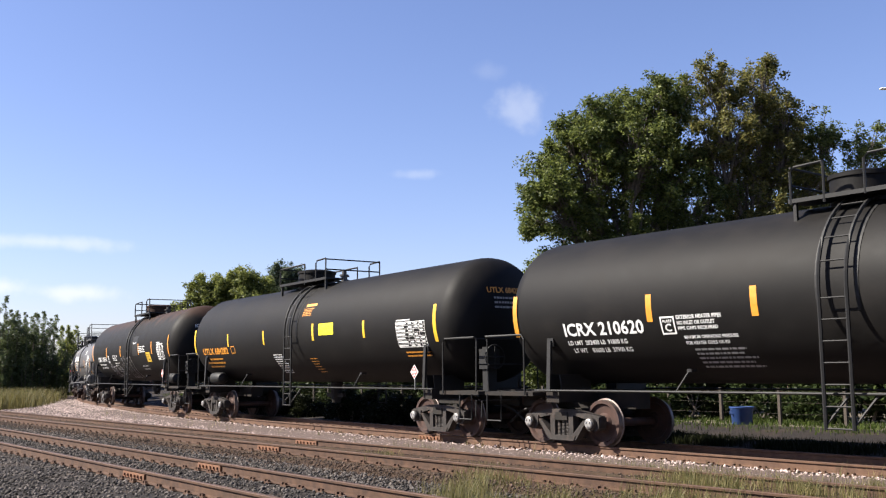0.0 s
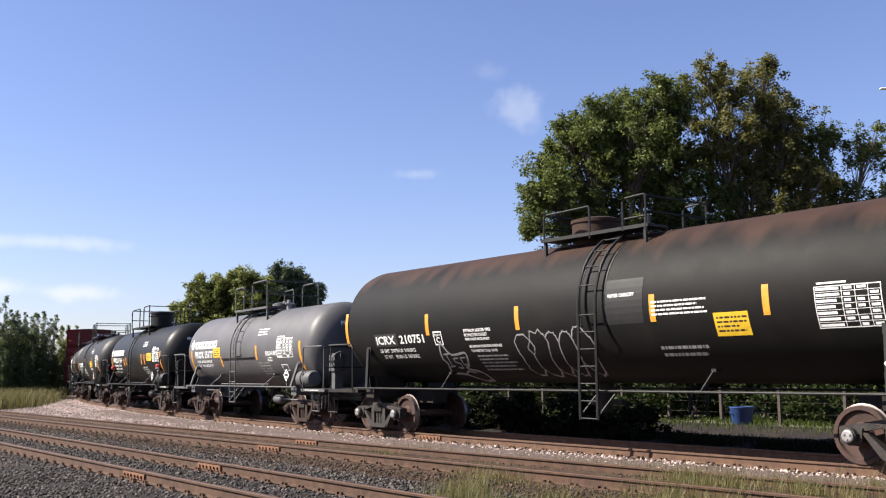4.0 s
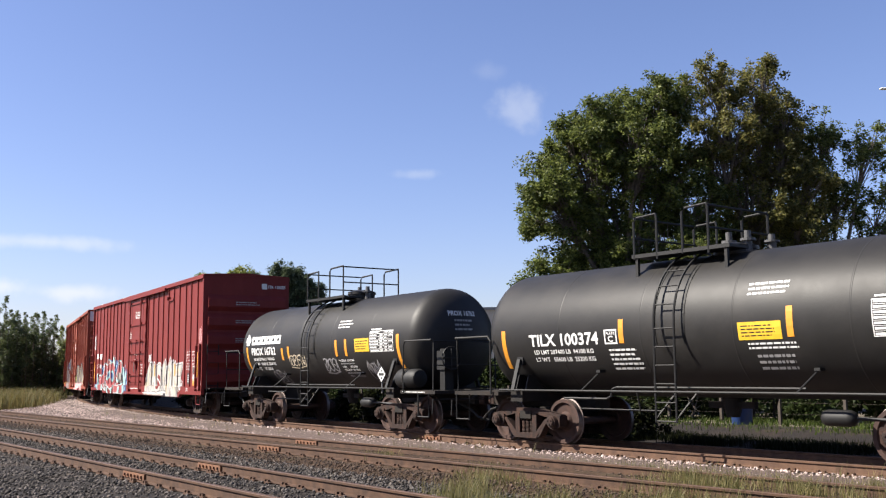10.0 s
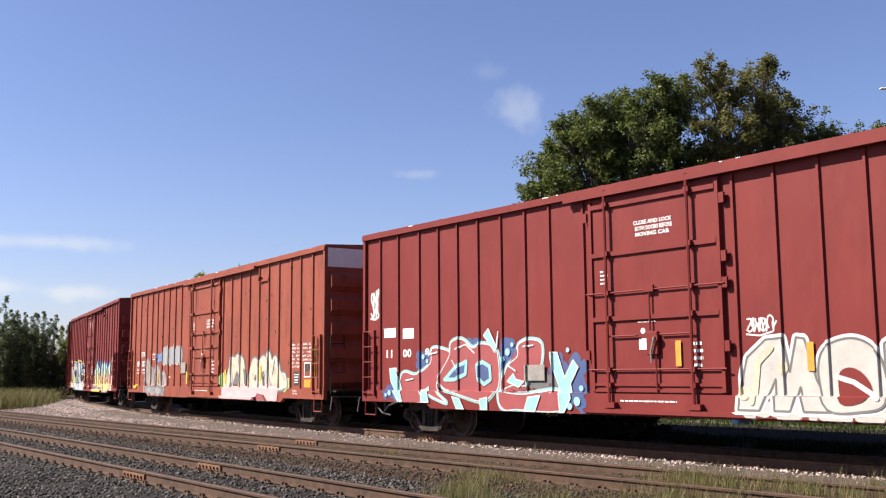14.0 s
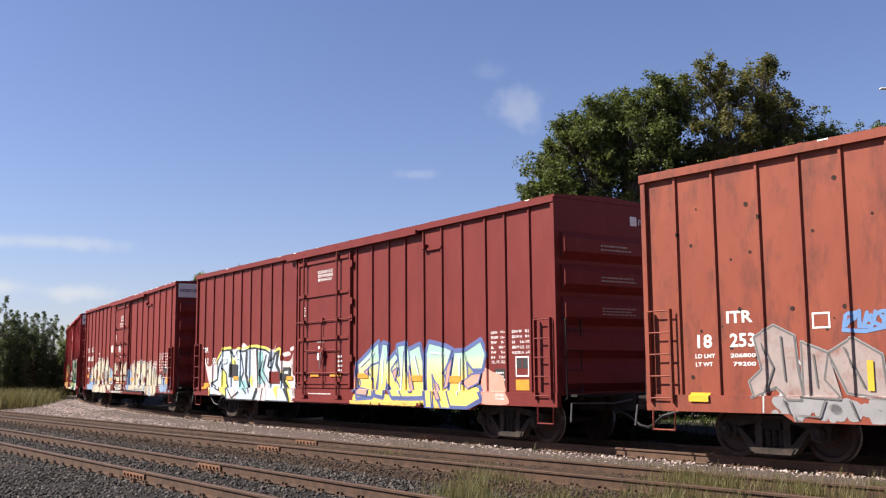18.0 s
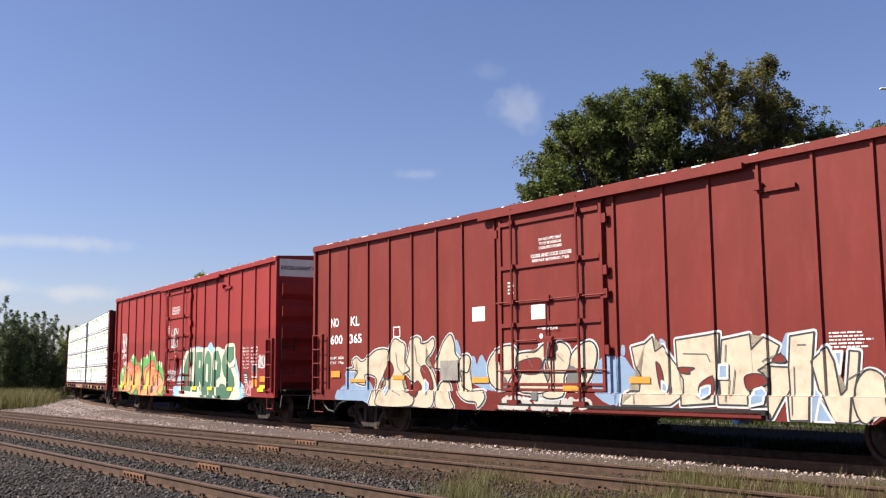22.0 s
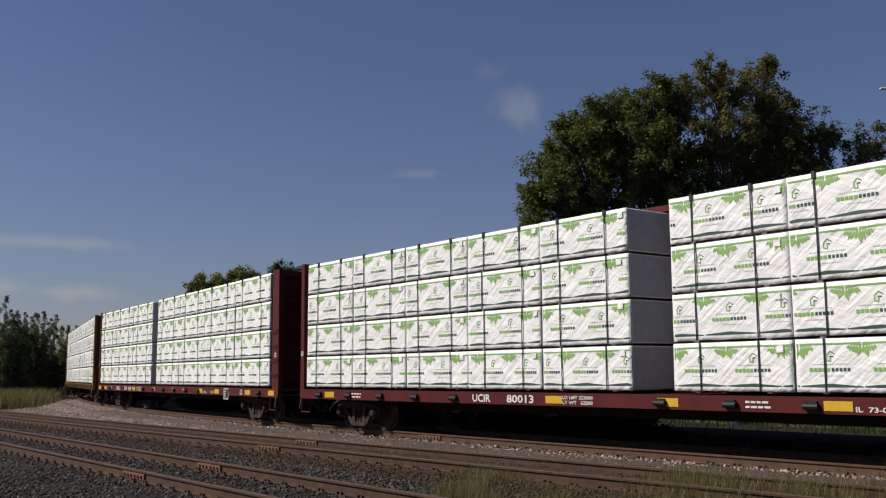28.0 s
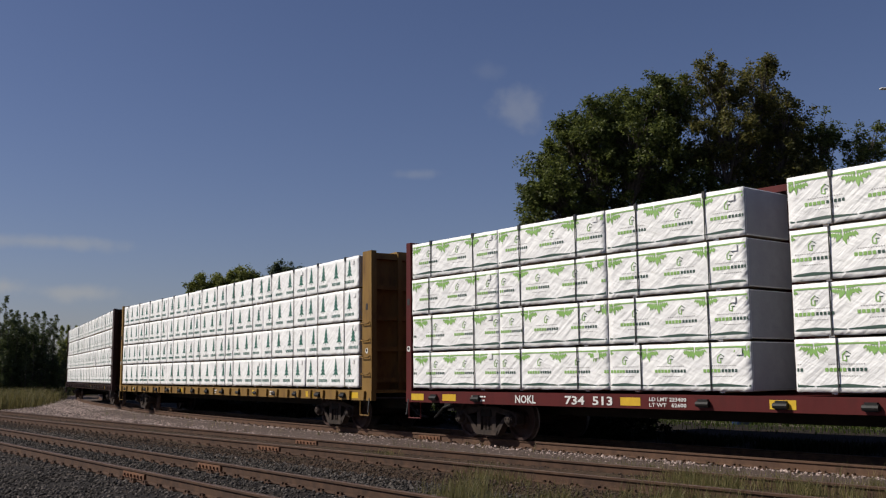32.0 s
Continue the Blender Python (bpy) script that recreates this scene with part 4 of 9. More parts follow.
# ---- spray paint ----
STROKES = {
    "m": [[(0, 0), (0.1, 1), (0.5, 0.35), (0.9, 1), (1, 0)]],
    "e": [[(1, 0.95), (0.12, 0.9), (0.08, 0.06), (1, 0.05)], [(0.1, 0.5), (0.8, 0.52)]],
    "n": [[(0, 0), (0.08, 1), (0.92, 0.02), (1, 1)]],
    "t": [[(-0.1, 0.92), (1.1, 0.96)], [(0.5, 0.95), (0.5, 0)]],
    "s": [[(1, 0.88), (0.3, 1), (0.05, 0.68), (0.9, 0.4), (0.85, 0.05), (0, 0.08)]],
    "k": [[(0.05, 0), (0.1, 1)], [(1, 1), (0.15, 0.48), (1, 0)]],
    "u": [[(0, 1), (0.1, 0.12), (0.5, 0), (0.9, 0.12), (1, 1)]],
    "r": [[(0.05, 0), (0.05, 1), (0.8, 0.95), (0.85, 0.58), (0.1, 0.45), (1, 0)]],
    "o": [[(0.5, 1), (0.05, 0.75), (0.05, 0.25), (0.5, 0), (0.95, 0.25), (0.95, 0.75), (0.5, 1)]],
    "p": [[(0.05, 0), (0.05, 1), (0.9, 0.9), (0.9, 0.52), (0.1, 0.42)]],
    "g": [[(0.95, 0.82), (0.5, 1), (0.05, 0.6), (0.2, 0.05), (0.9, 0.1), (0.95, 0.5), (0.55, 0.5)]],
    "h": [[(0.05, 0), (0.05, 1)], [(0.95, 0), (0.95, 1)], [(0.05, 0.5), (0.95, 0.5)]],
    "f": [[(0.1, 0), (0.1, 0.95), (1.25, 0.97), (1.1, 0.72)], [(0.1, 0.5), (0.8, 0.5)]],
    "c": [[(1, 0.85), (0.5, 1), (0.05, 0.7), (0.05, 0.3), (0.5, 0), (1, 0.15)]],
    "i": [[(0.5, 0), (0.5, 1), (1.2, 0.98)]],
    "y": [[(0, 1), (0.45, 0.5), (1, 1)], [(0.45, 0.5), (0.5, 0)]],
}


def ribbons(lines, width, n=7):
    """Fat lines with round ends, as polygons."""
    polys = []
    for pts in lines:
        for (x0, z0), (x1, z1) in zip(pts, pts[1:]):
            l = math.hypot(x1 - x0, z1 - z0) or 1e-6
            ux, uz = (x1 - x0) / l, (z1 - z0) / l
            a = math.atan2(uz, ux)
            w = width / 2
            poly = [(x1 + w * math.cos(a + k), z1 + w * math.sin(a + k)) for k in (-math.pi / 2 + math.pi * i / n for i in range(n + 1))]
            poly += [(x0 + w * math.cos(a + k), z0 + w * math.sin(a + k)) for k in (math.pi / 2 + math.pi * i / n for i in range(n + 1))]
            polys.append(poly)
    return polys


def lay(parent, polys, surf, material, lift, name="spray_paint", hollow=False):
    pts, faces = [], []
    for p in polys:
        faces.append(tuple(range(len(pts), len(pts) + len(p))))
        if isinstance(surf, Ribbed):
            p = [(x, max(z, 0.665 if abs(x) < 6.75 else 0.785)) for x, z in p]
        pts += p
    ob = stick(name, pts, faces, surf, material, parent, lift, layered=True, hollow=hollow)
    ob["kind"] = "stuff"
    return ob


def cloud(parent, x0, x1, z0, z1, surf, material, seed, lift=0.004, size=0.34):
    """A ragged sprayed ground of overlapping round blobs."""
    rnd = random.Random(seed)
    polys = []
    size *= 0.55
    n = max(int((x1 - x0) * (z1 - z0) / (size * size) * 0.9), 6)
    for _ in range(n):
        r = size * rnd.uniform(0.6, 1.2)
        x, z = rnd.uniform(x0 + r * 0.7, max(x1 - r * 0.7, x0 + r * 0.7 + 0.01)), rnd.uniform(z0 + r * 0.8, max(z1 - r * 0.8, z0 + r * 0.8 + 0.01))
        polys.append([(x + r * (1 + 0.12 * math.sin(3 * k + x)) * math.cos(k), max(z + r * math.sin(k), z0)) for k in (2 * math.pi * i / 12 for i in range(12))])
    lay(parent, polys, surf, material, lift)


def turned(strokes, rnd, spikes=2):
    """A figure mirrored or upended, with a spike or two."""
    fx, fz = rnd.random() < 0.6, rnd.random() < 0.5
    out = [[(1 - x if fx else x, 1 - z if fz else z) for x, z in pts] for pts in strokes]
    for _ in range(spikes):
        x, z = rnd.uniform(0, 1), rnd.uniform(0.1, 0.5)
        out.append([(x, z), (x + rnd.uniform(-0.5, 0.5), z + rnd.uniform(0.35, 0.6))])
    return out


def piece(parent, shapes, x0, x1, z0, z1, surf, fill, edge, halo=None, width=0.42, seed=1, marks=None, line_w=0.05, halo_w=0.07, tall=None):
    """A row of fat, crowded sprayed figures, one over the next: halo, thin dark edge, fill, and flecks inside."""
    rnd = random.Random(seed)
    wild = shapes[0] == "#"         # turned-over, spiked figures that spell nothing
    shapes = shapes.lstrip("#")
    n = len(shapes)
    w = (x1 - x0) / n
    figures = []
    for i, c in enumerate(shapes):
        a, b = x0 + i * w + width * 0.5, x0 + (i + 1) * w - width * 0.32
        lean = rnd.uniform(-0.16, 0.22) * w
        high = (tall[i] if tall else rnd.uniform(0.84, 1.0))
        jit = lambda: rnd.uniform(-0.07, 0.07)
        figures.append([[(a + (b - a) * (x + jit()) + lean * (z - 0.4), z0 + width * 0.42 + (z1 - z0 - width * 0.84) * min(max(z + jit(), 0), 1.04) * high) for x, z in pts] for pts in (turned(STROKES[c], rnd) if wild else STROKES[c])])
    every = [p for f in figures for p in f]
    if halo:
        lay(parent, ribbons(every, width + 2 * (line_w + halo_w), 3), surf, halo, 0.007)
    for i, f in enumerate(figures):
        up = 0.011 + 0.007 * (i % 2)
        lay(parent, ribbons(f, width + 2 * line_w, 2), surf, edge, up)
        lay(parent, ribbons(f, width, 2), surf, fill, up + 0.0035)
    if marks:
        inner = []
        for pts in every:
            for k in range(len(pts) - 1):
                if rnd.random() < 0.6:
                    (ax, az), (bx, bz) = pts[k], pts[k + 1]
                    o = width * rnd.uniform(-0.25, 0.25)
                    inner.append([(ax + (bx - ax) * 0.1 + o, az + (bz - az) * 0.1), (ax + (bx - ax) * 0.8 + o, az + (bz - az) * 0.8)])
        lay(parent, ribbons(inner, width * 0.22, 2), surf, marks, 0.026)


def rounded(pts, n=4):
    """A closed outline drawn with a soft hand."""
    out, m = [], len(pts)
    for i in range(m):
        quad = [pts[(i + k - 1) % m] for k in range(4)]
        for k in range(n):
            u = k / n
            out.append(tuple(0.5 * (2 * q1 + (q2 - q0) * u + (2 * q0 - 5 * q1 + 4 * q2 - q3) * u * u + (3 * q1 - q0 - 3 * q2 + q3) * u ** 3) for q0, q1, q2, q3 in zip(*quad)))
    return out


def letters(parent, shapes, surf, fill, edge, line_w=0.04, halo=None, halo_w=0.06, soft=False, base=0.011):
    """Sprayed figures, each an outline of (along, height): a halo round them all, then fill and edge one over the next."""
    shapes = [rounded(p) if soft else p for p in shapes]
    if halo:
        lay(parent, shapes, surf, halo, 0.007, hollow=True)
        lay(parent, ribbons([p + p[:1] for p in shapes], 2 * halo_w, 3), surf, halo, 0.0072)
    for i, p in enumerate(shapes):
        up = base + 0.006 * (i % 2)
        lay(parent, [p], surf, fill[i % len(fill)] if isinstance(fill, list) else fill, up, hollow=True)
        if edge:
            lay(parent, ribbons([p + p[:1]], line_w, 3), surf, edge, up + 0.003)


def shape(parent, pts, surf, material, lift=0.024, soft=False, edge=None, line_w=0.03):
    """One flat sprayed patch, with or without a line round it."""
    pts = rounded(pts) if soft else pts
    lay(parent, [pts], surf, material, lift, hollow=True)
    if edge:
        lay(parent, ribbons([pts + pts[:1]], line_w, 3), surf, edge, lift + 0.003)


def strokes(parent, lines, surf, material, width, lift=0.026):
    lay(parent, ribbons(lines, width, 3), surf, material, lift)


def dots(parent, spots, surf, material, lift=0.022):
    """Round spots (along, height, radius)."""
    lay(parent, [[(x + r * math.cos(k), z + r * math.sin(k)) for k in (0.5236 * i for i in range(12))] for x, z, r in spots], surf, material, lift)


def scrawl(parent, x0, x1, z0, z1, surf, material, seed, width=0.04, loops=6):
    """A thin tag: a few turned figures drawn with a rounded line, run together, and an underline."""
    rnd = random.Random(seed)
    lines = []
    w = (x1 - x0) / loops
    for i in range(loops):
        for pts in turned(STROKES[rnd.choice("menskurogcy")], rnd, 3):
            pts = [(x0 + w * (i + 0.05 + 1.05 * x) + 0.12 * w * z, z0 + (z1 - z0) * z * rnd.uniform(0.8, 1.0)) for x, z in pts]
            soft = []
            for a in range(len(pts) - 1):
                p0, p1, p2, p3 = pts[max(a - 1, 0)], pts[a], pts[a + 1], pts[min(a + 2, len(pts) - 1)]
                for k in range(5):
                    u = k / 5
                    soft.append(tuple(0.5 * (2 * q1 + (q2 - q0) * u + (2 * q0 - 5 * q1 + 4 * q2 - q3) * u * u + (3 * q1 - q0 - 3 * q2 + q3) * u ** 3) for q0, q1, q2, q3 in zip(p0, p1, p2, p3)))
            lines.append(soft + [pts[-1]])
    lines.append([(x0, z0 - 0.04), ((x0 + x1) / 2, z0 - 0.07), (x1, z0 - 0.01)])
    lay(parent, ribbons(lines, width, 3), surf, material, 0.004, "spray_tag")


def spray(name, c, low=None, under=None):
    """Sprayed colour, worn through in flecks; with low it fades from that colour at the bottom to c at the top; under: the paint that shows where it flakes off."""
    m = mat(name, c, tuple(v * 0.80 for v in c), 3, 0.6, dirt=under or tuple(0.55 * v + 0.05 for v in c), dirt_scale=3.2 if under else 7, dirt_amount=0.9 if under else 0.55)
    if low:
        nd, lk = m.node_tree.nodes, m.node_tree.links
        b = nd["Principled BSDF"]
        old = b.inputs["Base Color"].links[0].from_socket
        co, sep, rng, mix = nd.new("ShaderNodeTexCoord"), nd.new("ShaderNodeSeparateXYZ"), nd.new("ShaderNodeMapRange"), nd.new("ShaderNodeMix")
        lk.new(co.outputs["Object"], sep.inputs[0])
        rng.inputs["From Min"].default_value, rng.inputs["From Max"].default_value = 1.25, 1.9
        lk.new(sep.outputs["Z"], rng.inputs["Value"])
        mix.data_type = "RGBA"
        mix.inputs["A"].default_value = (*low, 1)
        lk.new(rng.outputs["Result"], mix.inputs["Factor"])
        lk.new(old, mix.inputs["B"])
        lk.new(mix.outputs["Result"], b.inputs["Base Color"])
    return m


P = {"chalk": spray("chalky_white_spray", (0.47, 0.44, 0.40)), "flaking": spray("flaking_cream_spray", (0.56, 0.49, 0.36), None, (0.20, 0.075, 0.042)), "washed": spray("thin_silver_spray", (0.34, 0.27, 0.25), None, (0.21, 0.068, 0.045)),
     "indigo": spray("indigo_spray", (0.085, 0.115, 0.30)), "ice": spray("pale_blue_spray", (0.50, 0.58, 0.66)), "rose": spray("pale_rose_spray", (0.66, 0.53, 0.53)), "crimson": spray("crimson_spray", (0.30, 0.050, 0.052)), "slate": spray("slate_spray", (0.13, 0.12, 0.115)),
     "leaf": spray("bottle_green_spray", (0.075, 0.19, 0.10), (0.035, 0.10, 0.06)), "milk": spray("milky_spray", (0.66, 0.61, 0.47)), "flame": spray("flame_orange_spray", (0.66, 0.14, 0.05), (0.66, 0.27, 0.09)), "grass": spray("grass_green_spray", (0.10, 0.36, 0.07)),
     "white": spray("white_spray", (0.56, 0.56, 0.55)), "cream": spray("cream_spray", (0.56, 0.475, 0.35), None, (0.36, 0.27, 0.18)), "black": spray("black_spray", (0.02, 0.02, 0.025)),
     "blue": spray("blue_spray", (0.12, 0.25, 0.50)), "sky": spray("sky_blue_spray", (0.28, 0.50, 0.68)), "sky_dull": spray("dull_sky_blue_spray", (0.22, 0.32, 0.47)), "navy": spray("navy_spray", (0.045, 0.075, 0.20)),
     "yellow": spray("yellow_spray", (0.75, 0.65, 0.12)), "gold": spray("gold_spray", (0.70, 0.48, 0.10)), "pink": spray("pink_spray", (0.72, 0.38, 0.38)),
     "orange": spray("orange_spray", (0.70, 0.20, 0.06)), "green": spray("green_spray", (0.06, 0.20, 0.10)), "lime": spray("lime_spray", (0.36, 0.44, 0.17)),
     "aqua": spray("aqua_spray", (0.27, 0.50, 0.50)), "grey": spray("grey_spray", (0.29, 0.28, 0.285)), "red": spray("red_spray", (0.30, 0.055, 0.06)), "fade": spray("yellow_to_aqua_spray", (0.36, 0.58, 0.48), (0.68, 0.50, 0.11)), "salmon": spray("salmon_spray", (0.68, 0.30, 0.22))}


# ---- tank cars ----
def dome(x0, x1, hoops, lid, valves):
    return {"deck": (x0, x1), "hoops": hoops, "dome": lid, "valves": valves}


def head_words(car, body, y0, y1, z0, z1, straight, r, zc, material, rows=3):
    """The car's mark and some small rows on the tank's leading end."""
    made = [words(car, body, y0, y1, z0, z1, Flat(0), material)]
    made.append(bars(car, y0 + 0.15, y1 - 0.1, z0 - 0.13 * rows, z0 - 0.06, rows, Flat(0), M["faded"], 4))
    for ob in made:
        for v in ob.data.vertices:
            y, z = v.co.x, v.co.z
            v.co = (straight + r * 0.52 * math.sqrt(max(1 - (y * y + (z - zc) ** 2) / (r * r), 0)) + 0.012, y, z)


def tank_car(name, label, middle, half, r, zc, straight, paint, tone, trim, dome, side, end_rail=True, tank_label=""):
    """A tank on stub sills. straight: half the length of the round part; side: x of the side ladder."""
    car = car_root(name, label, middle, half, "tank car")
    head = r * 0.52
    prof = [(-straight - head * math.sin(k), max(r * math.cos(k), 0.01)) for k in (math.pi / 2 * (1 - i / 8) for i in range(9))]
    full = prof + [(-a, b) for a, b in reversed(prof)]
    bm = lathe(bmesh.new(), full, "x", 72, (0, 0, zc))
    part("tank", bm, paint, car, tank_label, smooth=True)
    # faint weld bands
    if paint is M["grey"] or paint is M["black_worn"]:
        for x in (-straight * 0.62, -straight * 0.2, straight * 0.2, straight * 0.62):
            part("weld_seam", lathe(bmesh.new(), [(x - 0.03, r - 0.004), (x - 0.012, r + 0.003), (x + 0.012, r + 0.003), (x + 0.03, r - 0.004)], "x", 72, (0, 0, zc)), paint, car, smooth=True)
    end = half + 2.05          # striker
    for sgn in (-1, 1):
        bm = bmesh.new()
        box(bm, *sorted((sgn * (half - 1.2), sgn * end)), -0.22, 0.22, 0.72, 1.08)
        box(bm, *sorted((sgn * (half - 0.18), sgn * (half + 0.18))), -1.35, 1.35, 0.86, 1.10)
        for y in (-1, 1):
            box(bm, *sorted((sgn * (half + 0.55), sgn * end)), *sorted((y * 0.22, y * 1.38)), 0.98, 1.06)
        part("stub_sill", bm, M["under"] if trim is M["steel_black"] else trim, car)
        # saddle webs that carry the tank over the bogie, each with a slanting stay
        for y in (-1, 1):
            bm = bmesh.new()
            for dx in (-0.16, 0.14):
                prism(bm, [(y * 0.4, 1.05), (y * 1.25, 1.05), (y * (r * 0.86), 1.42), (y * 0.4, 1.42)], sgn * half + dx, sgn * half + dx + 0.03, across=True)
            saddle = part("saddle", bm, trim, car)
            top_z = zc - 0.42 * r
            in_y = math.sqrt(r * r - (top_z - zc) ** 2)
            bm = beam(bmesh.new(), (sgn * half, y * 1.45, 1.08), (sgn * half, y * (in_y + 0.04), top_z), 0.06, 0.10)
            box(bm, sgn * half - 0.09, sgn * half + 0.09, *sorted((y * (in_y - 0.05), y * (in_y + 0.03))), top_z - 0.12, top_z + 0.05)
            part("stay", bm, trim, saddle)
        # end platform with its rails
        bm = bmesh.new()
        for y in (-1, 1):
            x0, x1 = sgn * (half + 0.75), sgn * (end - 0.1)
            if end_rail or sgn > 0:
                tube(bm, [(x0, y * 1.42, 1.0), (x0, y * 1.42, 2.15), (x0 + sgn * 0.08, y * 1.42, 2.25), (x1, y * 1.42, 2.25), (x1 + sgn * 0.03, y * 1.36, 2.22), (x1, y * 1.36, 1.0)], 0.022)
                tube(bm, [(x1, y * 1.36, 1.65), (x1, y * 0.3, 1.65)], 0.018)
            tube(bm, [(x1 - sgn * 0.05, y * 1.45, 1.0), (x1 - sgn * 0.05, y * 1.45, 0.45), (x1 - sgn * 0.5, y * 1.45, 0.45), (x1 - sgn * 0.5, y * 1.45, 1.0)], 0.018)
        tube(bm, [(sgn * (end - 0.1), -1.36, 2.22), (sgn * (end - 0.1), 1.36, 2.22)], 0.02)
        part("end_handrail", bm, trim, car)
        bm = bmesh.new()
        tube(bm, [(sgn * (end + 0.02), -1.45, 0.86), (sgn * (end + 0.02), -0.35, 0.86), (sgn * (end + 0.12), -0.12, 0.98)], 0.016)
        tube(bm, [(sgn * (end + 0.02), -1.45, 0.86), (sgn * (end + 0.02), -1.47, 0.52)], 0.016)
        part("uncoupling_lever", bm, trim, car)
        coupler(car, sgn * (end + 0.06))
    # side rails on struts
    for y in (-1, 1):
        bm = bmesh.new()
        tube(bm, [(-half - 0.4, y * 1.47, 1.10), (half + 0.4, y * 1.47, 1.10)], 0.022, 8)
        part("side_handrail", bm, trim, car)
        for x in (-half * 0.53, half * 0.53):
            bm = tube(bmesh.new(), [(x - 0.12, y * 1.46, 1.08), (x + 0.12, y * (r - 0.22 if r < 1.4 else r - 0.16), 1.48)], 0.017)
            box(bm, x + 0.07, x + 0.17, *sorted((y * (r - 0.3), y * (r - 0.14))), 1.45, 1.50)
            part("rail_strut", bm, trim, car)
    # side ladders
    for y in (-1, 1):
        bm = bmesh.new()
        pts = []
        for i in range(13):
            k = math.pi / 2 * 0.98 * i / 12
            pts.append((y * (r + 0.13) * math.cos(k), zc + (r + 0.10) * math.sin(k)))
        low = [(y * (r + 0.13), 0.56), (y * (r + 0.13), zc)]
        for x in (side - 0.23, side + 0.23):
            tube(bm, [(x, a, b) for a, b in low[:1] + pts], 0.022 if r < 1.4 else 0.032)
        rungs = [(y * (r + 0.13), 0.58 + 0.33 * k) for k in range(int((zc - 0.58) / 0.33) + 1)] + pts[2::2]
        for x, dx in ((side - 0.23, 0.32), (side + 0.23, 0.32)):
            tube(bm, [(x, y * (r + 0.13), 0.62), (x + dx, y * (r - 0.1), 1.12)], 0.02, 5)
        ladder = part("side_ladder", bm, trim, car)
        rung = bpy.data.meshes.new("rung")
        one = tube(bmesh.new(), [(-0.23, 0, 0), (0.23, 0, 0)], 0.014, 5)
        one.to_mesh(rung)
        one.free()
        for a, b in rungs:
            shared("rung", rung, trim, ladder, m=pose(side, a, b))
        for x in (side - 0.33, side + 0.33):
            bm = bmesh.new()
            for i in range(12):
                k0, k1 = (math.pi * 0.5 * (i + j) / 12 - 0.25 for j in (0, 1))
                for rr in (r + 0.012,):
                    p = [(x + dx, y * rr * math.cos(k), zc + rr * math.sin(k)) for dx, k in ((-0.03, k0), (0.03, k0), (0.03, k1), (-0.03, k1))]
                    bm.faces.new([bm.verts.new(q) for q in p])
            part("ladder_strap", bm, trim, car)
    # top platform: deck, hoops (x0, x1, height) and dome (x, radius, height)
    top = zc + r
    x0, x1 = dome["deck"]
    for y0, y1 in ((-0.92, -0.36), (0.36, 0.92)):
        bm = box(bmesh.new(), x0, x1, y0, y1, top + 0.01, top + 0.06)
        box(bm, x0, x1, *((y0 - 0.015, y0) if y0 < 0 else (y1, y1 + 0.015)), top + 0.0, top + 0.07)
        part("platform", bm, trim if trim is M["steel_black"] else M["steel_grey"], car)
    for x in (x0 + 0.1, x1 - 0.1):
        for y in (-0.88, 0.88):
            part("platform_bracket", box(bmesh.new(), x - 0.03, x + 0.03, y - 0.03, y + 0.03, zc + math.sqrt(r * r - 0.86 ** 2) - 0.05, top + 0.012), trim, car)
    for a, b, h in dome["hoops"]:
        for y in (-0.92, 0.92):
            bm = tube(bmesh.new(), [(a, y, top - 0.02), (a, y, top + h - 0.08), (a + 0.08, y, top + h), (b - 0.02, y, top + h + 0.02), (b, y, top + h - 0.04), (b, y, top - 0.06)], 0.024)
            part("platform_rail", bm, trim, car)
    a, h = dome["hoops"][0][0], dome["hoops"][0][2]
    for z in (h, h * 0.5):
        part("platform_rail", tube(bmesh.new(), [(a, -0.92, top + z), (a, 0.92, top + z)], 0.02), trim, car)
    b, h = dome["hoops"][-1][1], dome["hoops"][-1][2]
    for z in (h, h * 0.5):
        part("platform_rail", tube(bmesh.new(), [(b, -0.92, top + z), (b, 0.92, top + z)], 0.02), trim, car)
    xd, dr, dh = dome["dome"]
    bm = lathe(bmesh.new(), [(top - 0.3, dr), (top + dh - 0.08, dr), (top + dh - 0.07, dr + 0.03), (top + dh, dr + 0.03), (top + dh + 0.05, dr * 0.7), (top + dh + 0.06, 0.05)], "z", 28, (xd, 0, 0))
    part("dome", bm, paint if paint is not M["grey"] else M["steel_grey"], car, smooth=True)
    for dx, dy, vh in dome["valves"]:
        bm = lathe(bmesh.new(), [(top - 0.2, 0.08), (top + vh * 0.5, 0.08), (top + vh * 0.5, 0.14), (top + vh * 0.62, 0.14), (top + vh * 0.62, 0.06), (top + vh, 0.06)], "z", 12, (dx, dy, 0))
        part("valve", bm, M["steel_pale"] if trim is not M["steel_black"] else M["steel_grey"], car)
    # outlet under the belly
    bm = bmesh.new()
    lathe(bm, [(0.62, 0.12), (0.75, 0.16), (zc - r + 0.1, 0.2)], "z", 14)
    box(bm, -0.5, 0.5, -0.06, 0.06, 0.78, 0.9)
    part("outlet", bm, M["under"], car)
    return car, bogies(car, half, tone)


def cylinder_thing(car, x, y, z, r, l, material, name, label=""):
    """A tank lying along the car with domed ends."""
    bm = lathe(bmesh.new(), [(-l / 2, r * 0.3), (-l / 2 + 0.05, r * 0.85), (-l / 2 + 0.12, r), (l / 2 - 0.12, r), (l / 2 - 0.05, r * 0.85), (l / 2, r * 0.3)], "x", 20, (x, y, z))
    return part(name, bm, material, car, label, smooth=True)


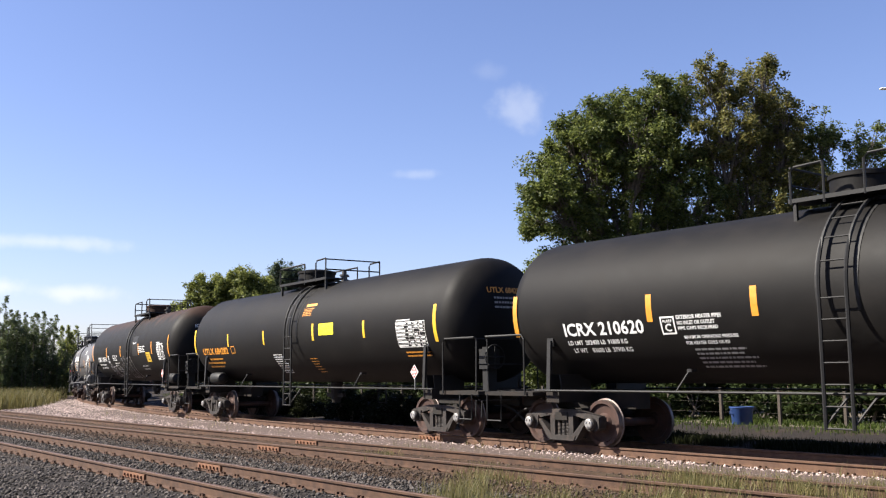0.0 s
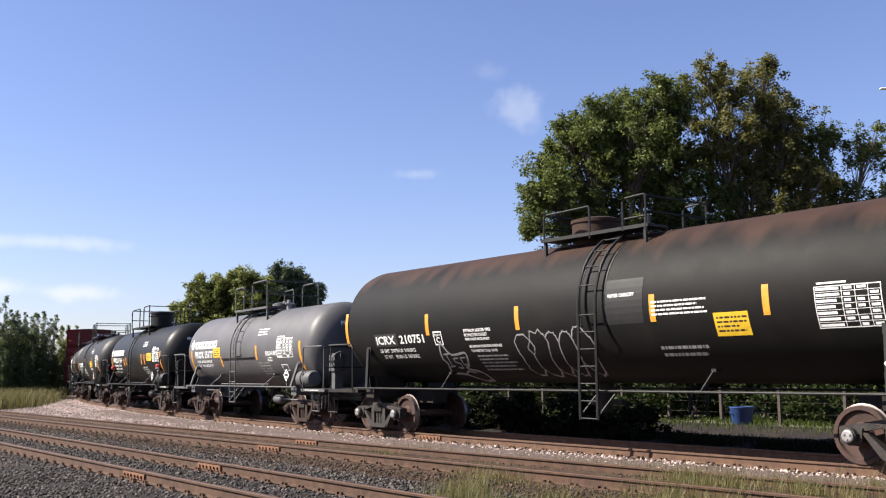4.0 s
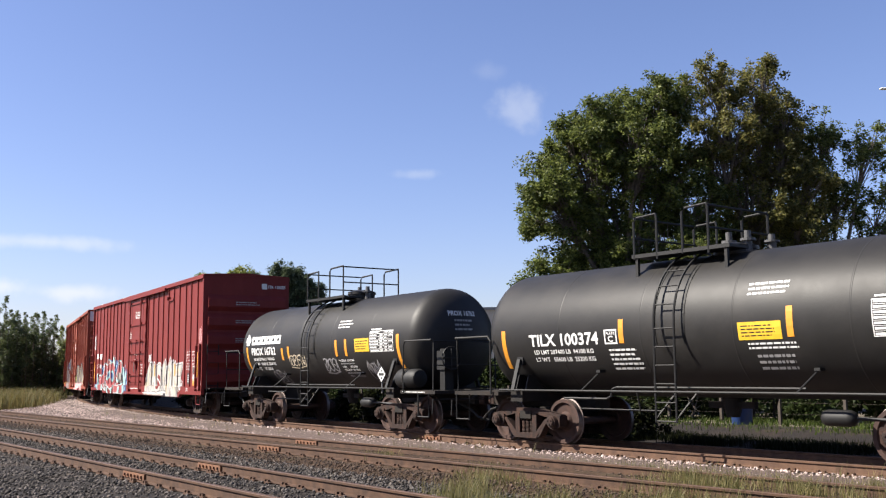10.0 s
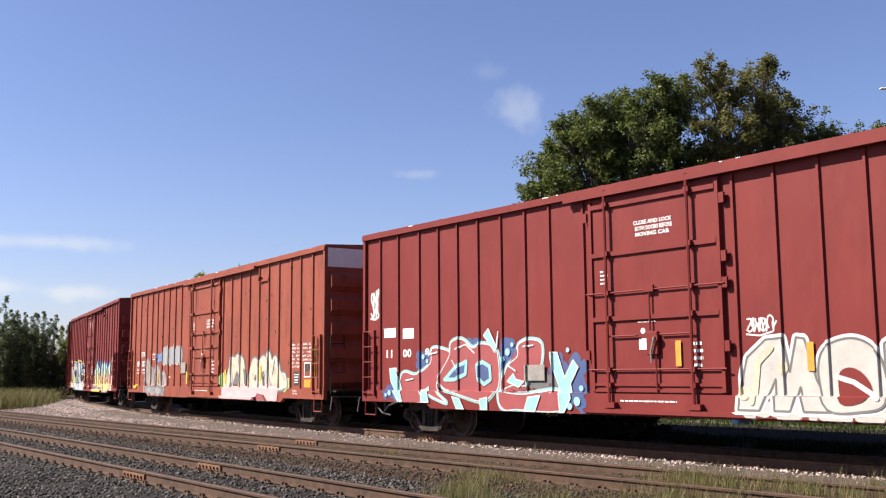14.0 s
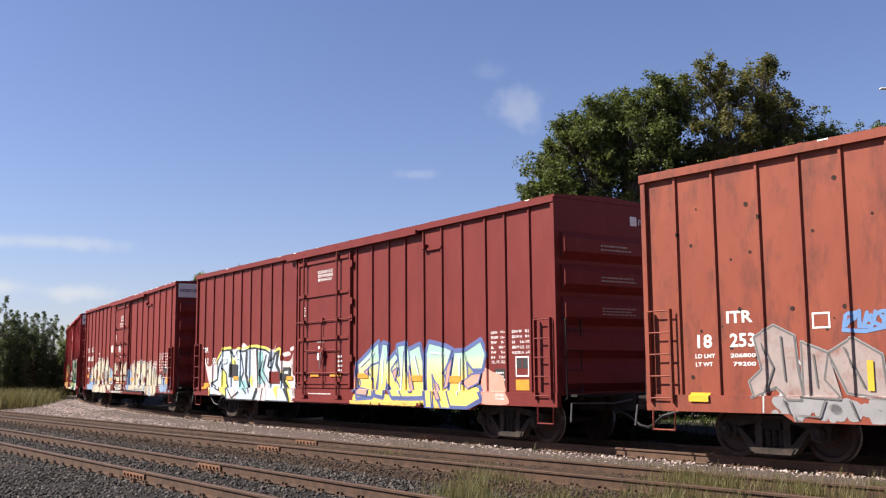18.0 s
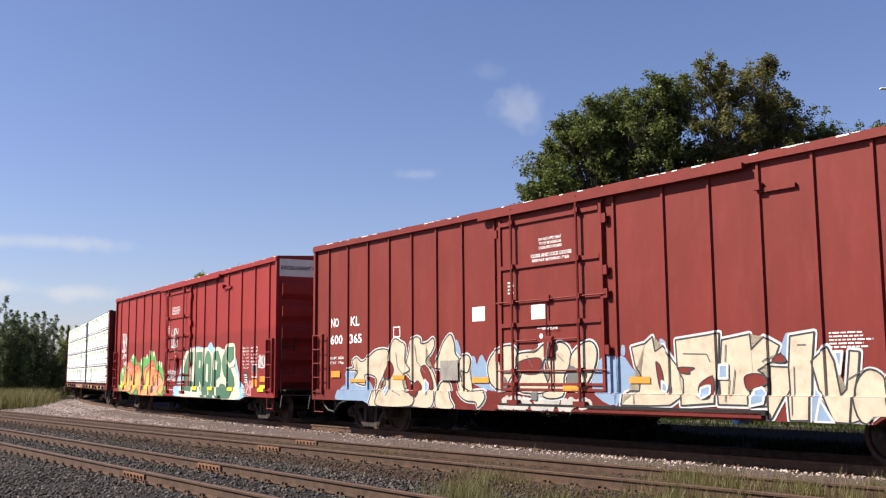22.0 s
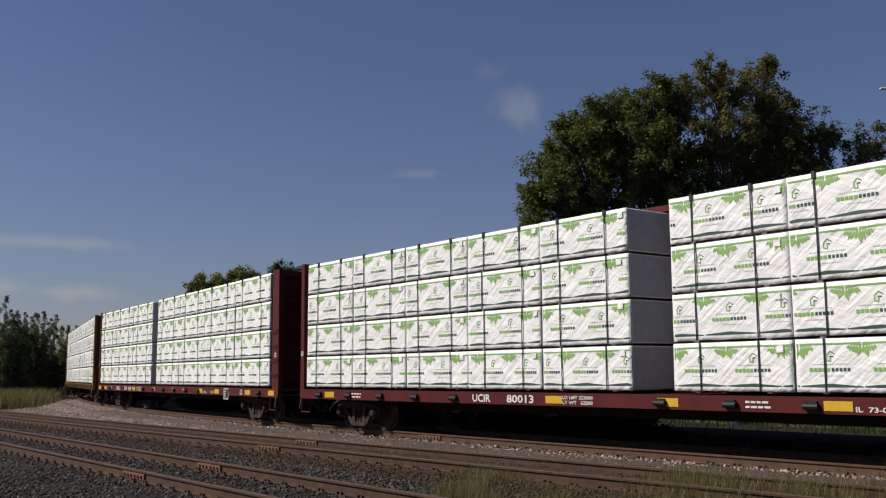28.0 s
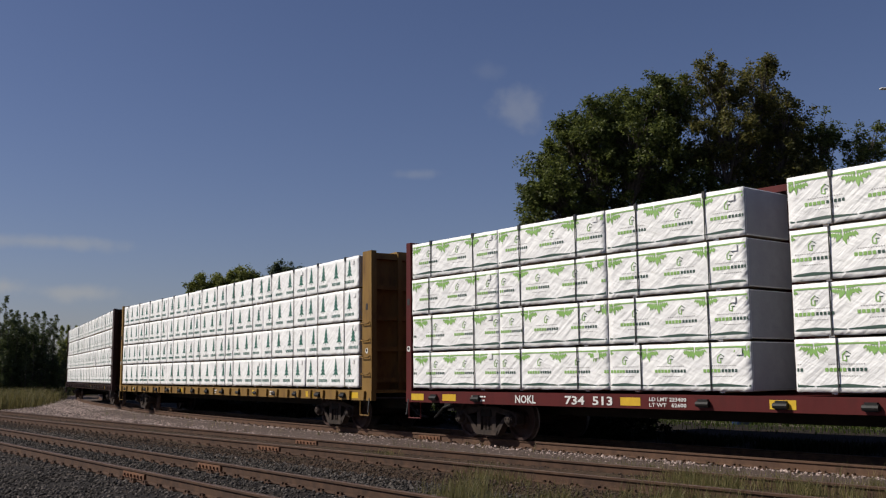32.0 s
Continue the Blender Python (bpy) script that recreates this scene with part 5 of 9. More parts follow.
def brake_gear(car, half, trim, sgn):
    """Hand-brake wheel and its post at one end; brake cylinder and rods below."""
    x = sgn * (half + 1.75)
    bm = bmesh.new()
    box(bm, x - 0.10, x + 0.10, -0.95, -0.70, 1.06, 2.05)
    box(bm, x - 0.16, x + 0.16, -1.0, -0.65, 1.55, 2.0)
    part("brake_housing", bm, trim, car)
    bm = bmesh.new()
    c = Vector((x + sgn * 0.2, -0.82, 1.82))
    ring = [c + Vector((0, 0.27 * math.cos(k), 0.27 * math.sin(k))) for k in (2 * math.pi * i / 20 for i in range(21))]
    tube(bm, ring, 0.018, 5)
    for i in range(4):
        tube(bm, [c, ring[i * 5]], 0.014, 5)
    part("brake_wheel", bm, trim, car)


def diamond(car, x, z, surf_y, size, material, inner=None):
    """A diamond placard on a bracket."""
    bm = prism(bmesh.new(), [(x, z - size), (x + size, z), (x, z + size), (x - size, z)], surf_y - 0.012, surf_y)
    p = part("placard", bm, M["panel_black"] if material is not M["red"] else M["white"], car, "diamond hazard placard")
    k = size * 0.86
    part("placard_face", prism(bmesh.new(), [(x, z - k), (x + k, z), (x, z + k), (x - k, z)], surf_y - 0.0145, surf_y - 0.0121), material, p)
    for dz in (0.42, -0.42):
        w = size * 0.22
        part("placard_sign", prism(bmesh.new(), [(x - w, z + (dz - 0.12) * size), (x + w, z + (dz - 0.12) * size), (x + w * 0.5, z + (dz + 0.12) * size), (x - w * 0.5, z + (dz + 0.12) * size)], surf_y - 0.0165, surf_y - 0.0146), inner or M["panel_black"], p)
    s = size * 0.55
    bm = prism(bmesh.new(), [(x - s, z - 0.16 * size), (x + s, z - 0.16 * size), (x + s, z + 0.16 * size), (x - s, z + 0.16 * size)], surf_y - 0.017, surf_y - 0.0125)
    part("placard_number", bm, inner or M["panel_black"], p)
    bm = box(bmesh.new(), x - 0.02, x + 0.02, surf_y, surf_y + 0.03, z - size - 0.25, z)
    part("placard_post", bm, M["steel_grey"], car)


def stencil_table(car, x0, x1, z0, z1, surf, seed=2):
    """A ruled table of small print: names on one side, two columns of boxed figures."""
    rnd = random.Random(seed)
    w, h = x1 - x0, z1 - z0
    rules = frame_rect(x0, x1, z0, z1, 0.015)
    for k in (0.42, 0.62, 0.81):
        rules.append((x0 + w * k - 0.005, x0 + w * k + 0.005, z0 + 0.015, z1 - 0.015))
    rows = 7
    for i in range(1, rows):
        z = z0 + h * i / rows
        rules.append((x0 + 0.015, x1 - 0.015, z - 0.004, z + 0.004))
    patches(car, rules, surf, M["white"], "stencil_table")["kind"] = "stuff"
    marks = []
    for i in range(rows):
        z = z0 + h * (i + 0.5) / rows
        t = h / rows * 0.22
        marks.append((x0 + 0.03, x0 + w * rnd.uniform(0.28, 0.39), z - t, z + t))
        for k in (0.44, 0.64, 0.83):
            if rnd.random() < 0.85:
                marks.append((x0 + w * k + 0.01, x0 + w * (k + rnd.uniform(0.10, 0.145)), z - t, z + t))
    marks.append((x0 + 0.05, x0 + w * 0.5, z1 + 0.03, z1 + 0.06))
    patches(car, marks, surf, M["white"], "small_lettering", 0.007)["kind"] = "stuff"


def stripes(car, rects, surf, material):
    for x0, x1, z0, z1 in rects:
        patches(car, [(x0, x1, z0, z1)], surf, material, "reflector")


def rusty_top(name, height):
    """Black tank paint with brown rust spreading over its crown."""
    m = mat(name, (0.0082, 0.0075, 0.0071), (0.0058, 0.0053, 0.0050), 1.6, 0.62, bump=0.06, bscale=120, dirt=(0.0155, 0.0132, 0.0115), dirt_scale=0.8, spec=0.13)
    nd, lk = m.node_tree.nodes, m.node_tree.links
    b = nd["Principled BSDF"]
    old = b.inputs["Base Color"].links[0].from_socket
    co, sep, space, tex, add, rng, mix = (nd.new("ShaderNode" + k) for k in ("TexCoord", "SeparateXYZ", "Mapping", "TexNoise", "Math", "MapRange", "Mix"))
    lk.new(co.outputs["Object"], sep.inputs[0])
    space.inputs["Scale"].default_value = (1.4, 0.5, 0.35)
    lk.new(co.outputs["Object"], space.inputs["Vector"])
    tex.inputs["Scale"].default_value, tex.inputs["Detail"].default_value = 1.3, 6
    lk.new(space.outputs[0], tex.inputs["Vector"])
    add.operation = "MULTIPLY_ADD"
    lk.new(tex.outputs["Fac"], add.inputs[0])
    add.inputs[1].default_value = 1.4
    lk.new(sep.outputs["Z"], add.inputs[2])
    rng.inputs["From Min"].default_value, rng.inputs["From Max"].default_value = height + 0.7, height + 1.15
    rng.inputs["To Max"].default_value = 0.8
    lk.new(add.outputs[0], rng.inputs["Value"])
    mix.data_type = "RGBA"
    lk.new(rng.outputs["Result"], mix.inputs["Factor"])
    lk.new(old, mix.inputs["A"])
    mix.inputs["B"].default_value = (0.042, 0.023, 0.016, 1)
    lk.new(mix.outputs["Result"], b.inputs["Base Color"])
    return m


M["black_rusty"] = rusty_top("rusty_black_tank_paint", 3.6)
BIG = Round(1.5, 2.73)


def icrx(middle, first):
    car, bg = tank_car("tank_car", "long black tank car with white lettering and amber reflectors" if first else "long black tank car with loose white spray tags and rusty top",
                       middle, 7.0, 1.5, 2.73, 7.75, M["black"] if first else M["black_rusty"], "grey", M["steel_black"], dome(-1.75, 0.65, [(-1.7, -1.1, 0.6), (-0.4, 0.6, 0.62)], (-0.9, 0.55, 0.46), [(0.4, 0.1, 0.4)]) if first else dome(-0.9, 2.1, [(-0.8, 0.55, 0.58), (1.46, 2.05, 0.62)], (-0.1, 0.55, 0.46), [(1.2, 0.1, 0.4)]), -0.65 if first else 1.1)
    xs = (-4.34, -2.13, 1.66, 4.16) if first else (-4.32, -1.1, 2.62, 5.02)
    stripes(car, [(-7.98, -7.86, 2.2, 3.05), (7.7, 7.82, 2.2, 3.05)] + [(x - 0.065, x + 0.065, 2.36, 2.86) for x in xs], BIG, M["orange"])
    if first:
        words(car, "ICRX 210620", -6.55, -4.52, 2.16, 2.42, BIG)
    else:
        words(car, "ICRX", -6.57, -5.74, 2.19, 2.40, BIG)
        words(car, "210751", -5.54, -4.52, 2.19, 2.40, BIG)
        patches(car, [(-6.64, -5.66, 2.14, 2.45)], BIG, M["panel_black"], "repaint_patch", 0.003)
    words(car, "LD LMT  202400 LB  91800 KG" if first else "LD LMT  200700 LB  91000KG", -6.53, -5.0, 1.99, 2.08, BIG)
    words(car, "LT WT    83600 LB  37900 KG" if first else "LT WT    85300 LB  38700KG", -6.45, -4.95, 1.84, 1.93, BIG)
    patches(car, frame_rect(-4.12, -3.80, 2.12, 2.44, 0.03), BIG, M["white"], "stencil_frame")
    words(car, "PLATE", -4.06, -3.86, 2.33, 2.38, BIG)
    words(car, "C", -4.03, -3.89, 2.17, 2.31, BIG)
    x = -3.75 if first else -2.95
    for i, row in enumerate(("EXTERIOR HEATER PIPES", "NO INLET OR OUTLET", "PIPE CAPS REQUIRED")):
        words(car, row, x, x + (0.95, 0.80, 0.85)[i], 2.38 - 0.10 * i, 2.45 - 0.10 * i, BIG)
    for i, row in enumerate(("MAXIMUM OPERATING PRESSURE", "FOR HEATER COILS 100 PSI")):
        words(car, row, x + 0.08, x + (1.2, 0.98)[i], 2.03 - 0.10 * i, 2.09 - 0.10 * i, BIG)
    bars(car, x + 0.2, x + 1.45, 1.50, 1.88, 5, BIG, M["faded"], 5)
    stencil_table(car, 5.9, 7.0, 2.1, 2.75, BIG)
    bars(car, 2.6, 3.9, 2.45, 2.75, 4, BIG, seed=8)
    bars(car, 2.6, 3.8, 1.7, 1.95, 2, BIG, M["faded"], seed=9)
    diamond(car, 7.15, 1.55, -1.52, 0.17, M["red"] if not first else M["white"], M["white"])
    head_words(car, "ICRX 210620" if first else "ICRX 210751", -0.6, 0.4, 3.32, 3.46, 7.75, 1.5, 2.73, M["white"])
    brake_gear(car, 7.0, M["steel_black"], 1)
    cylinder_thing(car, 7.5, -1.15, 1.36, 0.2, 0.9, M["steel_black"], "air_reservoir")
    if not first:
        patches(car, [(3.95, 4.65, 2.05, 2.45)], BIG, M["yellow"], "label_panel")
        bars(car, 4.0, 4.62, 2.1, 2.4, 4, BIG, M["bogie_brown"], 31)
        patches(car, [(1.42, 2.4, 2.35, 3.2)], BIG, M["steel_black"], "repaint_patch")
        words(car, "WATER CAPACITY", 1.52, 2.2, 2.86, 2.93, BIG)
        tag = rounded([(-4.09, 1.83), (-3.93, 2.16), (-3.69, 1.89), (-3.15, 1.92), (-3.27, 1.66), (-3.44, 1.57), (-3.06, 1.48), (-3.05, 1.32), (-3.40, 1.28), (-3.71, 1.43), (-4.14, 1.48), (-4.02, 1.68)])
        strokes(car, [tag + tag[:1]], BIG, P["grey"], 0.05, 0.006)
        strokes(car, [[(-3.87, 1.92), (-3.91, 1.63)], [(-3.97, 1.90), (-3.78, 1.91)], [(-4.01, 1.61), (-3.82, 1.63)], [(-3.51, 1.81), (-3.69, 1.80), (-3.70, 1.72), (-3.54, 1.68), (-3.57, 1.58), (-3.73, 1.59)], [(-3.24, 1.82), (-3.42, 1.81), (-3.45, 1.66), (-3.29, 1.66)], [(-3.71, 1.43), (-3.50, 1.51), (-3.28, 1.47)]], BIG, P["grey"], 0.032, 0.008)
        piece(car, "#srooo", -1.3, 0.85, 1.4, 2.35, BIG, M["black"], P["grey"], None, 0.24, 4, line_w=0.035)
    TRAIN.append((car, bg))
    return car


icrx(-0.4, True)


def utlx():
    car, bg = tank_car("tank_car", "long black tank car with yellow lettering and lemon label", 17.83, 7.0, 1.5, 2.73, 7.75, M["black"], "grey", M["steel_black"],
                       dome(-2.1, 1.05, [(-2.07, -0.36, 0.55), (0.37, 1.0, 0.6)], (-1.33, 0.58, 0.46), [(0.3, 0.1, 0.35), (0.8, -0.2, 0.3)]), -0.02)
    stripes(car, [(-8.0, -7.88, 2.2, 3.08), (-4.95, -4.85, 2.4, 2.83), (-2.1, -2.0, 2.4, 2.83), (1.25, 1.37, 2.42, 2.9), (4.15, 4.26, 2.4, 2.85), (7.45, 7.58, 2.2, 3.08)], BIG, M["yellow"])
    words(car, "UTLX 684282", -7.25, -5.0, 2.17, 2.40, BIG, M["orange"])
    bars(car, -7.15, -5.6, 1.70, 2.08, 3, BIG, M["orange"], 3)
    patches(car, frame_rect(-4.75, -4.42, 2.18, 2.42, 0.025), BIG, M["orange"], "stencil_frame")
    patches(car, [(1.68, 2.55, 2.55, 2.88)], BIG, M["lemon"], "label_panel")
    bars(car, 1.74, 2.5, 2.6, 2.84, 3, BIG, M["orange"], 32, 0.35)
    patches(car, [(0.6, 1.25, 3.42, 3.5)], BIG, M["orange"], "marking")
    bars(car, 0.55, 1.2, 3.14, 3.38, 5, BIG, M["orange"], 4, 0.5)
    bars(car, -1.6, -0.85, 1.5, 2.1, 9, BIG, M["white"], 6)
    bars(car, 0.75, 1.2, 1.5, 1.95, 6, BIG, M["orange"], 7, 0.3)
    stencil_table(car, 5.8, 7.1, 2.1, 2.72, BIG, 12)
    bars(car, 6.0, 7.2, 1.85, 2.02, 2, BIG, M["orange"], 13)
    diamond(car, 6.75, 1.5, -1.55, 0.17, M["red"], M["white"])
    head_words(car, "UTLX 684282", -0.6, 0.4, 3.32, 3.46, 7.75, 1.5, 2.73, M["orange"])
    brake_gear(car, 7.0, M["steel_black"], 1)
    cylinder_thing(car, -6.5, -1.15, 1.36, 0.2, 0.9, M["steel_black"], "air_reservoir")
    TRAIN.append((car, bg))


utlx()
icrx(36.73, False)


SMALL = Round(1.28, 2.33)


def small_tank(middle, half, label, paint, trim, mark, straight, table, panel, dome, weights, pairs=True, surf=SMALL, brand=True, at=(-4.35, -2.6, 2.07, 2.32)):
    car, bg = tank_car("tank_car", label, middle, half, surf.r, surf.zc, straight, paint, "brown", trim, dome, -0.35)
    e = straight - 0.25
    rects = [(-e - 0.05, -e + 0.07, 1.55, 2.35)] + [(1.2, 1.32, 1.95, 2.4)] * brand + [(e - 0.3, e - 0.17, 1.6, 2.45)]
    if brand:
        rects += [(-2.2, -2.08, 1.9, 2.26), (-1.78, -1.66, 1.95, 2.3)] if pairs else [(-1.9, -1.78, 1.75, 2.1)]
    if pairs:
        rects += [(1.74, 1.86, 1.95, 2.4)]
    stripes(car, rects, surf, M["orange"])
    if brand:
        # the owner's mark, as plain shapes
        patches(car, [r for i in range(6) for r in frame_rect(-4.35 + 0.355 * i, -4.03 + 0.355 * i, 2.41, 2.67, 0.085)], surf, M["white"], "owner_mark")
        patches(car, [(-4.80, -4.74, 2.50, 2.66), (-4.72, -4.64, 2.40, 2.76), (-4.62, -4.54, 2.40, 2.70), (-4.52, -4.46, 2.48, 2.64), (-4.74, -4.52, 2.40, 2.48)], surf, M["white"], "owner_sign")
    x0, x1, z0, z1 = at
    words(car, mark, x0, x1, z0, z1, surf)
    for i, row in enumerate(weights):
        words(car, row, x0 + 0.1, x0 + 0.1 + min(1.5, 0.075 * len(row)) * (x1 - x0) / 1.75, z0 - 0.16 - 0.15 * i, z0 - 0.07 - 0.15 * i, surf, M["white"])
    stencil_table(car, *table, surf, int(middle) + 1)
    patches(car, [panel], surf, M["yellow"], "label_panel")
    bars(car, panel[0] + 0.06, panel[1] - 0.04, panel[2] + 0.04, panel[3] - 0.04, 4, surf, M["bogie_brown"], int(middle) + 5, 0.4)
    if not brand:
        bars(car, 1.4, 2.2, 1.45, 1.75, 3, surf, M["faded"], int(middle) + 2)
    else:
        for i, row in enumerate(("INTERIOR   COATING", "", "PRO      05-2024", "EXTERIOR   COATING", "", "PRO      05-2024")):
            z = 1.86 - 0.085 * i
            if row:
                words(car, row, 1.32 + 0.03 * i, 2.12 + 0.03 * i, z - 0.055, z, surf, M["white"] if i < 4 and pairs else M["faded"])
            else:
                bars(car, 1.32 + 0.03 * i, 2.3 + 0.03 * i, z - 0.065, z + 0.01, 1, surf, M["faded"], int(middle) + i)
    bars(car, half + 0.65, half + 1.75, 0.995, 1.045, 1, Flat(1.385), seed=int(middle) + 7)
    bars(car, 1.3, 2.1, 2.7, 2.95, 3, surf, seed=int(middle) + 3)
    diamond(car, 3.95, 1.45, -1.42, 0.22, M["white"] if brand else M["orange_pale"])
    if brand:
        cylinder_thing(car, 4.95, -1.2, 1.34, 0.24, 0.95, trim, "air_reservoir")
    cylinder_thing(car, 2.75, -1.1, 0.72, 0.13, 0.6, trim, "brake_cylinder")
    if brand:
        part("reservoir_band", lathe(bmesh.new(), [(4.9, 0.245), (4.9, 0.255), (4.95, 0.255), (4.95, 0.245)], "x", 20, (0, -1.2, 1.34)), M["under"], car)
    bm = tube(bmesh.new(), [(3.05, -1.1, 0.72), (3.9, -1.0, 0.70)], 0.03)
    part("brake_rod", bm, trim, car)
    bm = tube(bmesh.new(), [(-3.1, -1.25, 0.95), (-1.95, -1.25, 0.95), (-1.85, -1.25, 1.0), (-1.80, -1.25, 1.14), (-1.7, -1.25, 1.17), (2.3, -1.25, 1.17)], 0.022)
    part("brake_pipe", bm, trim, car)
    bm = tube(bmesh.new(), [(-2.8, -1.1, 0.74), (-0.7, -1.1, 0.74)], 0.02)
    tube(bm, [(-1.25, -1.1, 0.74), (-1.25, -1.2, 1.12)], 0.02)
    part("step_brace", bm, trim, car)
    head_words(car, mark, -0.45, 0.35, surf.zc + 0.55, surf.zc + 0.68, straight, surf.r, surf.zc, M["white"])
    brake_gear(car, half, trim, 1)
    TRAIN.append((car, bg))
    return car


car = small_tank(52.31, 4.3, "short grey acid tank car with white lettering", M["grey"], M["steel_grey"], "PROX 15177", 5.0, (2.85, 4.0, 1.98, 2.58), (-2.55, -1.9, 2.08, 2.42), dome(-1.45, 1.34, [(-1.4, -0.65, 0.8), (0.07, 1.29, 0.9)], (0.6, 0.36, 0.2), [(0.2, 0.2, 0.35), (1.2, -0.1, 0.3)]),
                 ("LD LMT 203500 LBS 92300 KGS", "LT WT   59500 LBS 27000 KGS"), pairs=False)
words(car, "SULPHURIC", 2.0, 2.9, 2.06, 2.2, SMALL)
words(car, "ACID", 2.08, 2.45, 1.88, 2.02, SMALL)
patches(car, frame_rect(2.98, 3.42, 1.58, 1.78, 0.03), SMALL, M["white"], "stencil_frame")
part("belt_bar", tube(bmesh.new(), [(-1.75, SMALL.y(0, 2.03, 0.03), 2.03), (1.1, SMALL.y(0, 2.03, 0.03), 2.03)], 0.02), M["under"], car)
car = small_tank(65.7, 4.33, "short glossy black tank car with white lettering", M["black_gloss"], M["steel_black"], "PROX 17164", 5.0, (3.2, 4.3, 2.05, 2.6), (2.2, 3.0, 2.1, 2.42), dome(-2.3, 1.1, [(-2.27, -0.73, 0.88), (0.01, 1.04, 0.92)], (-0.3, 0.52, 0.72), [(1.2, 0.2, 0.35)]),
                 ("LD LMT 205600 LB  93250 KG", "LT WT   57400 LB  26050 KG", "NEW    11-2013"))
patches(car, frame_rect(3.35, 3.85, 1.66, 1.80, 0.025), SMALL, M["white"], "stencil_frame")
for x in (-4.33, 4.33):
    part("marker", lathe(bmesh.new(), [(1.78, 0.02), (1.80, 0.075), (1.86, 0.095), (1.92, 0.075), (1.94, 0.02)], "z", 14, (x, -1.30, 0)), M["red"], car, "red round marker on a stay", smooth=True)
car = small_tank(79.06, 4.43, "short dusty black tank car with white lettering", M["black_worn"], M["steel_black"], "TILX 100374", 5.1, (3.5, 4.6, 1.95, 2.52), (1.12, 1.95, 1.97, 2.27), dome(-1.5, 0.75, [(-1.44, -0.88, 0.78), (-0.28, 0.3, 0.82)], (0.2, 0.4, 0.12), [(0.0, 0.1, 0.42), (0.55, -0.1, 0.38), (0.85, 0.2, 0.3)]),
                 ("LD LMT 207400 LB  94100 KG", "LT WT   55600 LB  25200 KG"), pairs=False, surf=Round(1.33, 2.3), brand=False, at=(-4.04, -2.08, 1.99, 2.24))
SIDE6 = Round(1.33, 2.3)
patches(car, frame_rect(-1.92, -1.60, 1.99, 2.27, 0.03), SIDE6, M["white"], "stencil_frame")
words(car, "PLATE", -1.87, -1.65, 2.17, 2.22, SIDE6)
words(car, "C", -1.83, -1.70, 2.03, 2.15, SIDE6)
stripes(car, [(-1.55, -1.43, 2.0, 2.45), (2.05, 2.17, 2.0, 2.5)], SIDE6, M["orange"])
bars(car, -1.85, -1.1, 1.48, 1.92, 5, SIDE6, M["white"], 41)
bars(car, 1.28, 2.35, 1.80, 1.94, 2, SIDE6, M["white"], 42)
car = small_tank(92.5, 4.21, "short dusty black tank car with white tags", M["black_worn"], M["steel_black"], "PROX 16762", 4.95, (3.1, 4.25, 2.03, 2.57), (2.3, 3.05, 2.05, 2.4), dome(-1.2, 1.1, [(-1.15, -0.45, 0.84), (0.24, 1.04, 0.88)], (0.5, 0.38, 0.22), [(0.2, 0.1, 0.4), (1.0, -0.1, 0.35)]),
                 ("LD LMT 207400 LB  94100 KG", "LT WT   55600 LB  25200 KG", "UTC     07-2006"))
scrawl(car, -1.75, -0.75, 1.72, 2.08, SMALL, P["cream"], 61, 0.03, 4)
scrawl(car, 0.35, 1.1, 1.55, 1.95, SMALL, P["grey"], 62, 0.035, 3)
scrawl(car, -3.3, -2.5, 1.25, 1.6, SMALL, P["grey"], 63, 0.035, 3)
scrawl(car, 2.65, 3.3, 1.3, 1.85, SMALL, P["grey"], 64, 0.03, 3)


# ---- boxcars ----
HALF_BOX = 9.63
KINDS = {
    "narrow": [-8.9, -8.12, -7.25, -6.5, -5.78, -5.05, -4.27, -3.5, -2.76, -1.80, 1.70, 2.5, 3.3, 4.08, 4.88, 5.64, 6.43, 7.3, 7.99, 8.8],
    "middling": [-8.85, -7.88, -6.89, -5.91, -4.93, -3.93, -2.94, -1.80, 1.72, 2.92, 3.94, 4.95, 5.95, 6.95, 7.93, 8.87],
    "wide": [-8.8, -7.52, -6.27, -5.02, -3.85, -2.68, -1.80, 1.95, 2.92, 4.14, 5.38, 6.60, 7.80, 8.98],
}
SIDES = {k: Ribbed(v, 1.55) for k, v in KINDS.items()}
BOX = SIDES["narrow"]
FLAT = Flat(1.60)


def rib_mesh(z0, z1):
    bm = bmesh.new()
    prism(bm, [(-0.036, 0.0), (-0.022, -0.042), (0.022, -0.042), (0.036, 0.0)], z0, z1)
    for v in bm.verts:
        v.co = Vector((v.co.x, v.co.z, v.co.y))
    bmesh.ops.recalc_face_normals(bm, faces=bm.faces)
    me = bpy.data.meshes.new("side_rib")
    bm.to_mesh(me)
    bm.free()
    return me


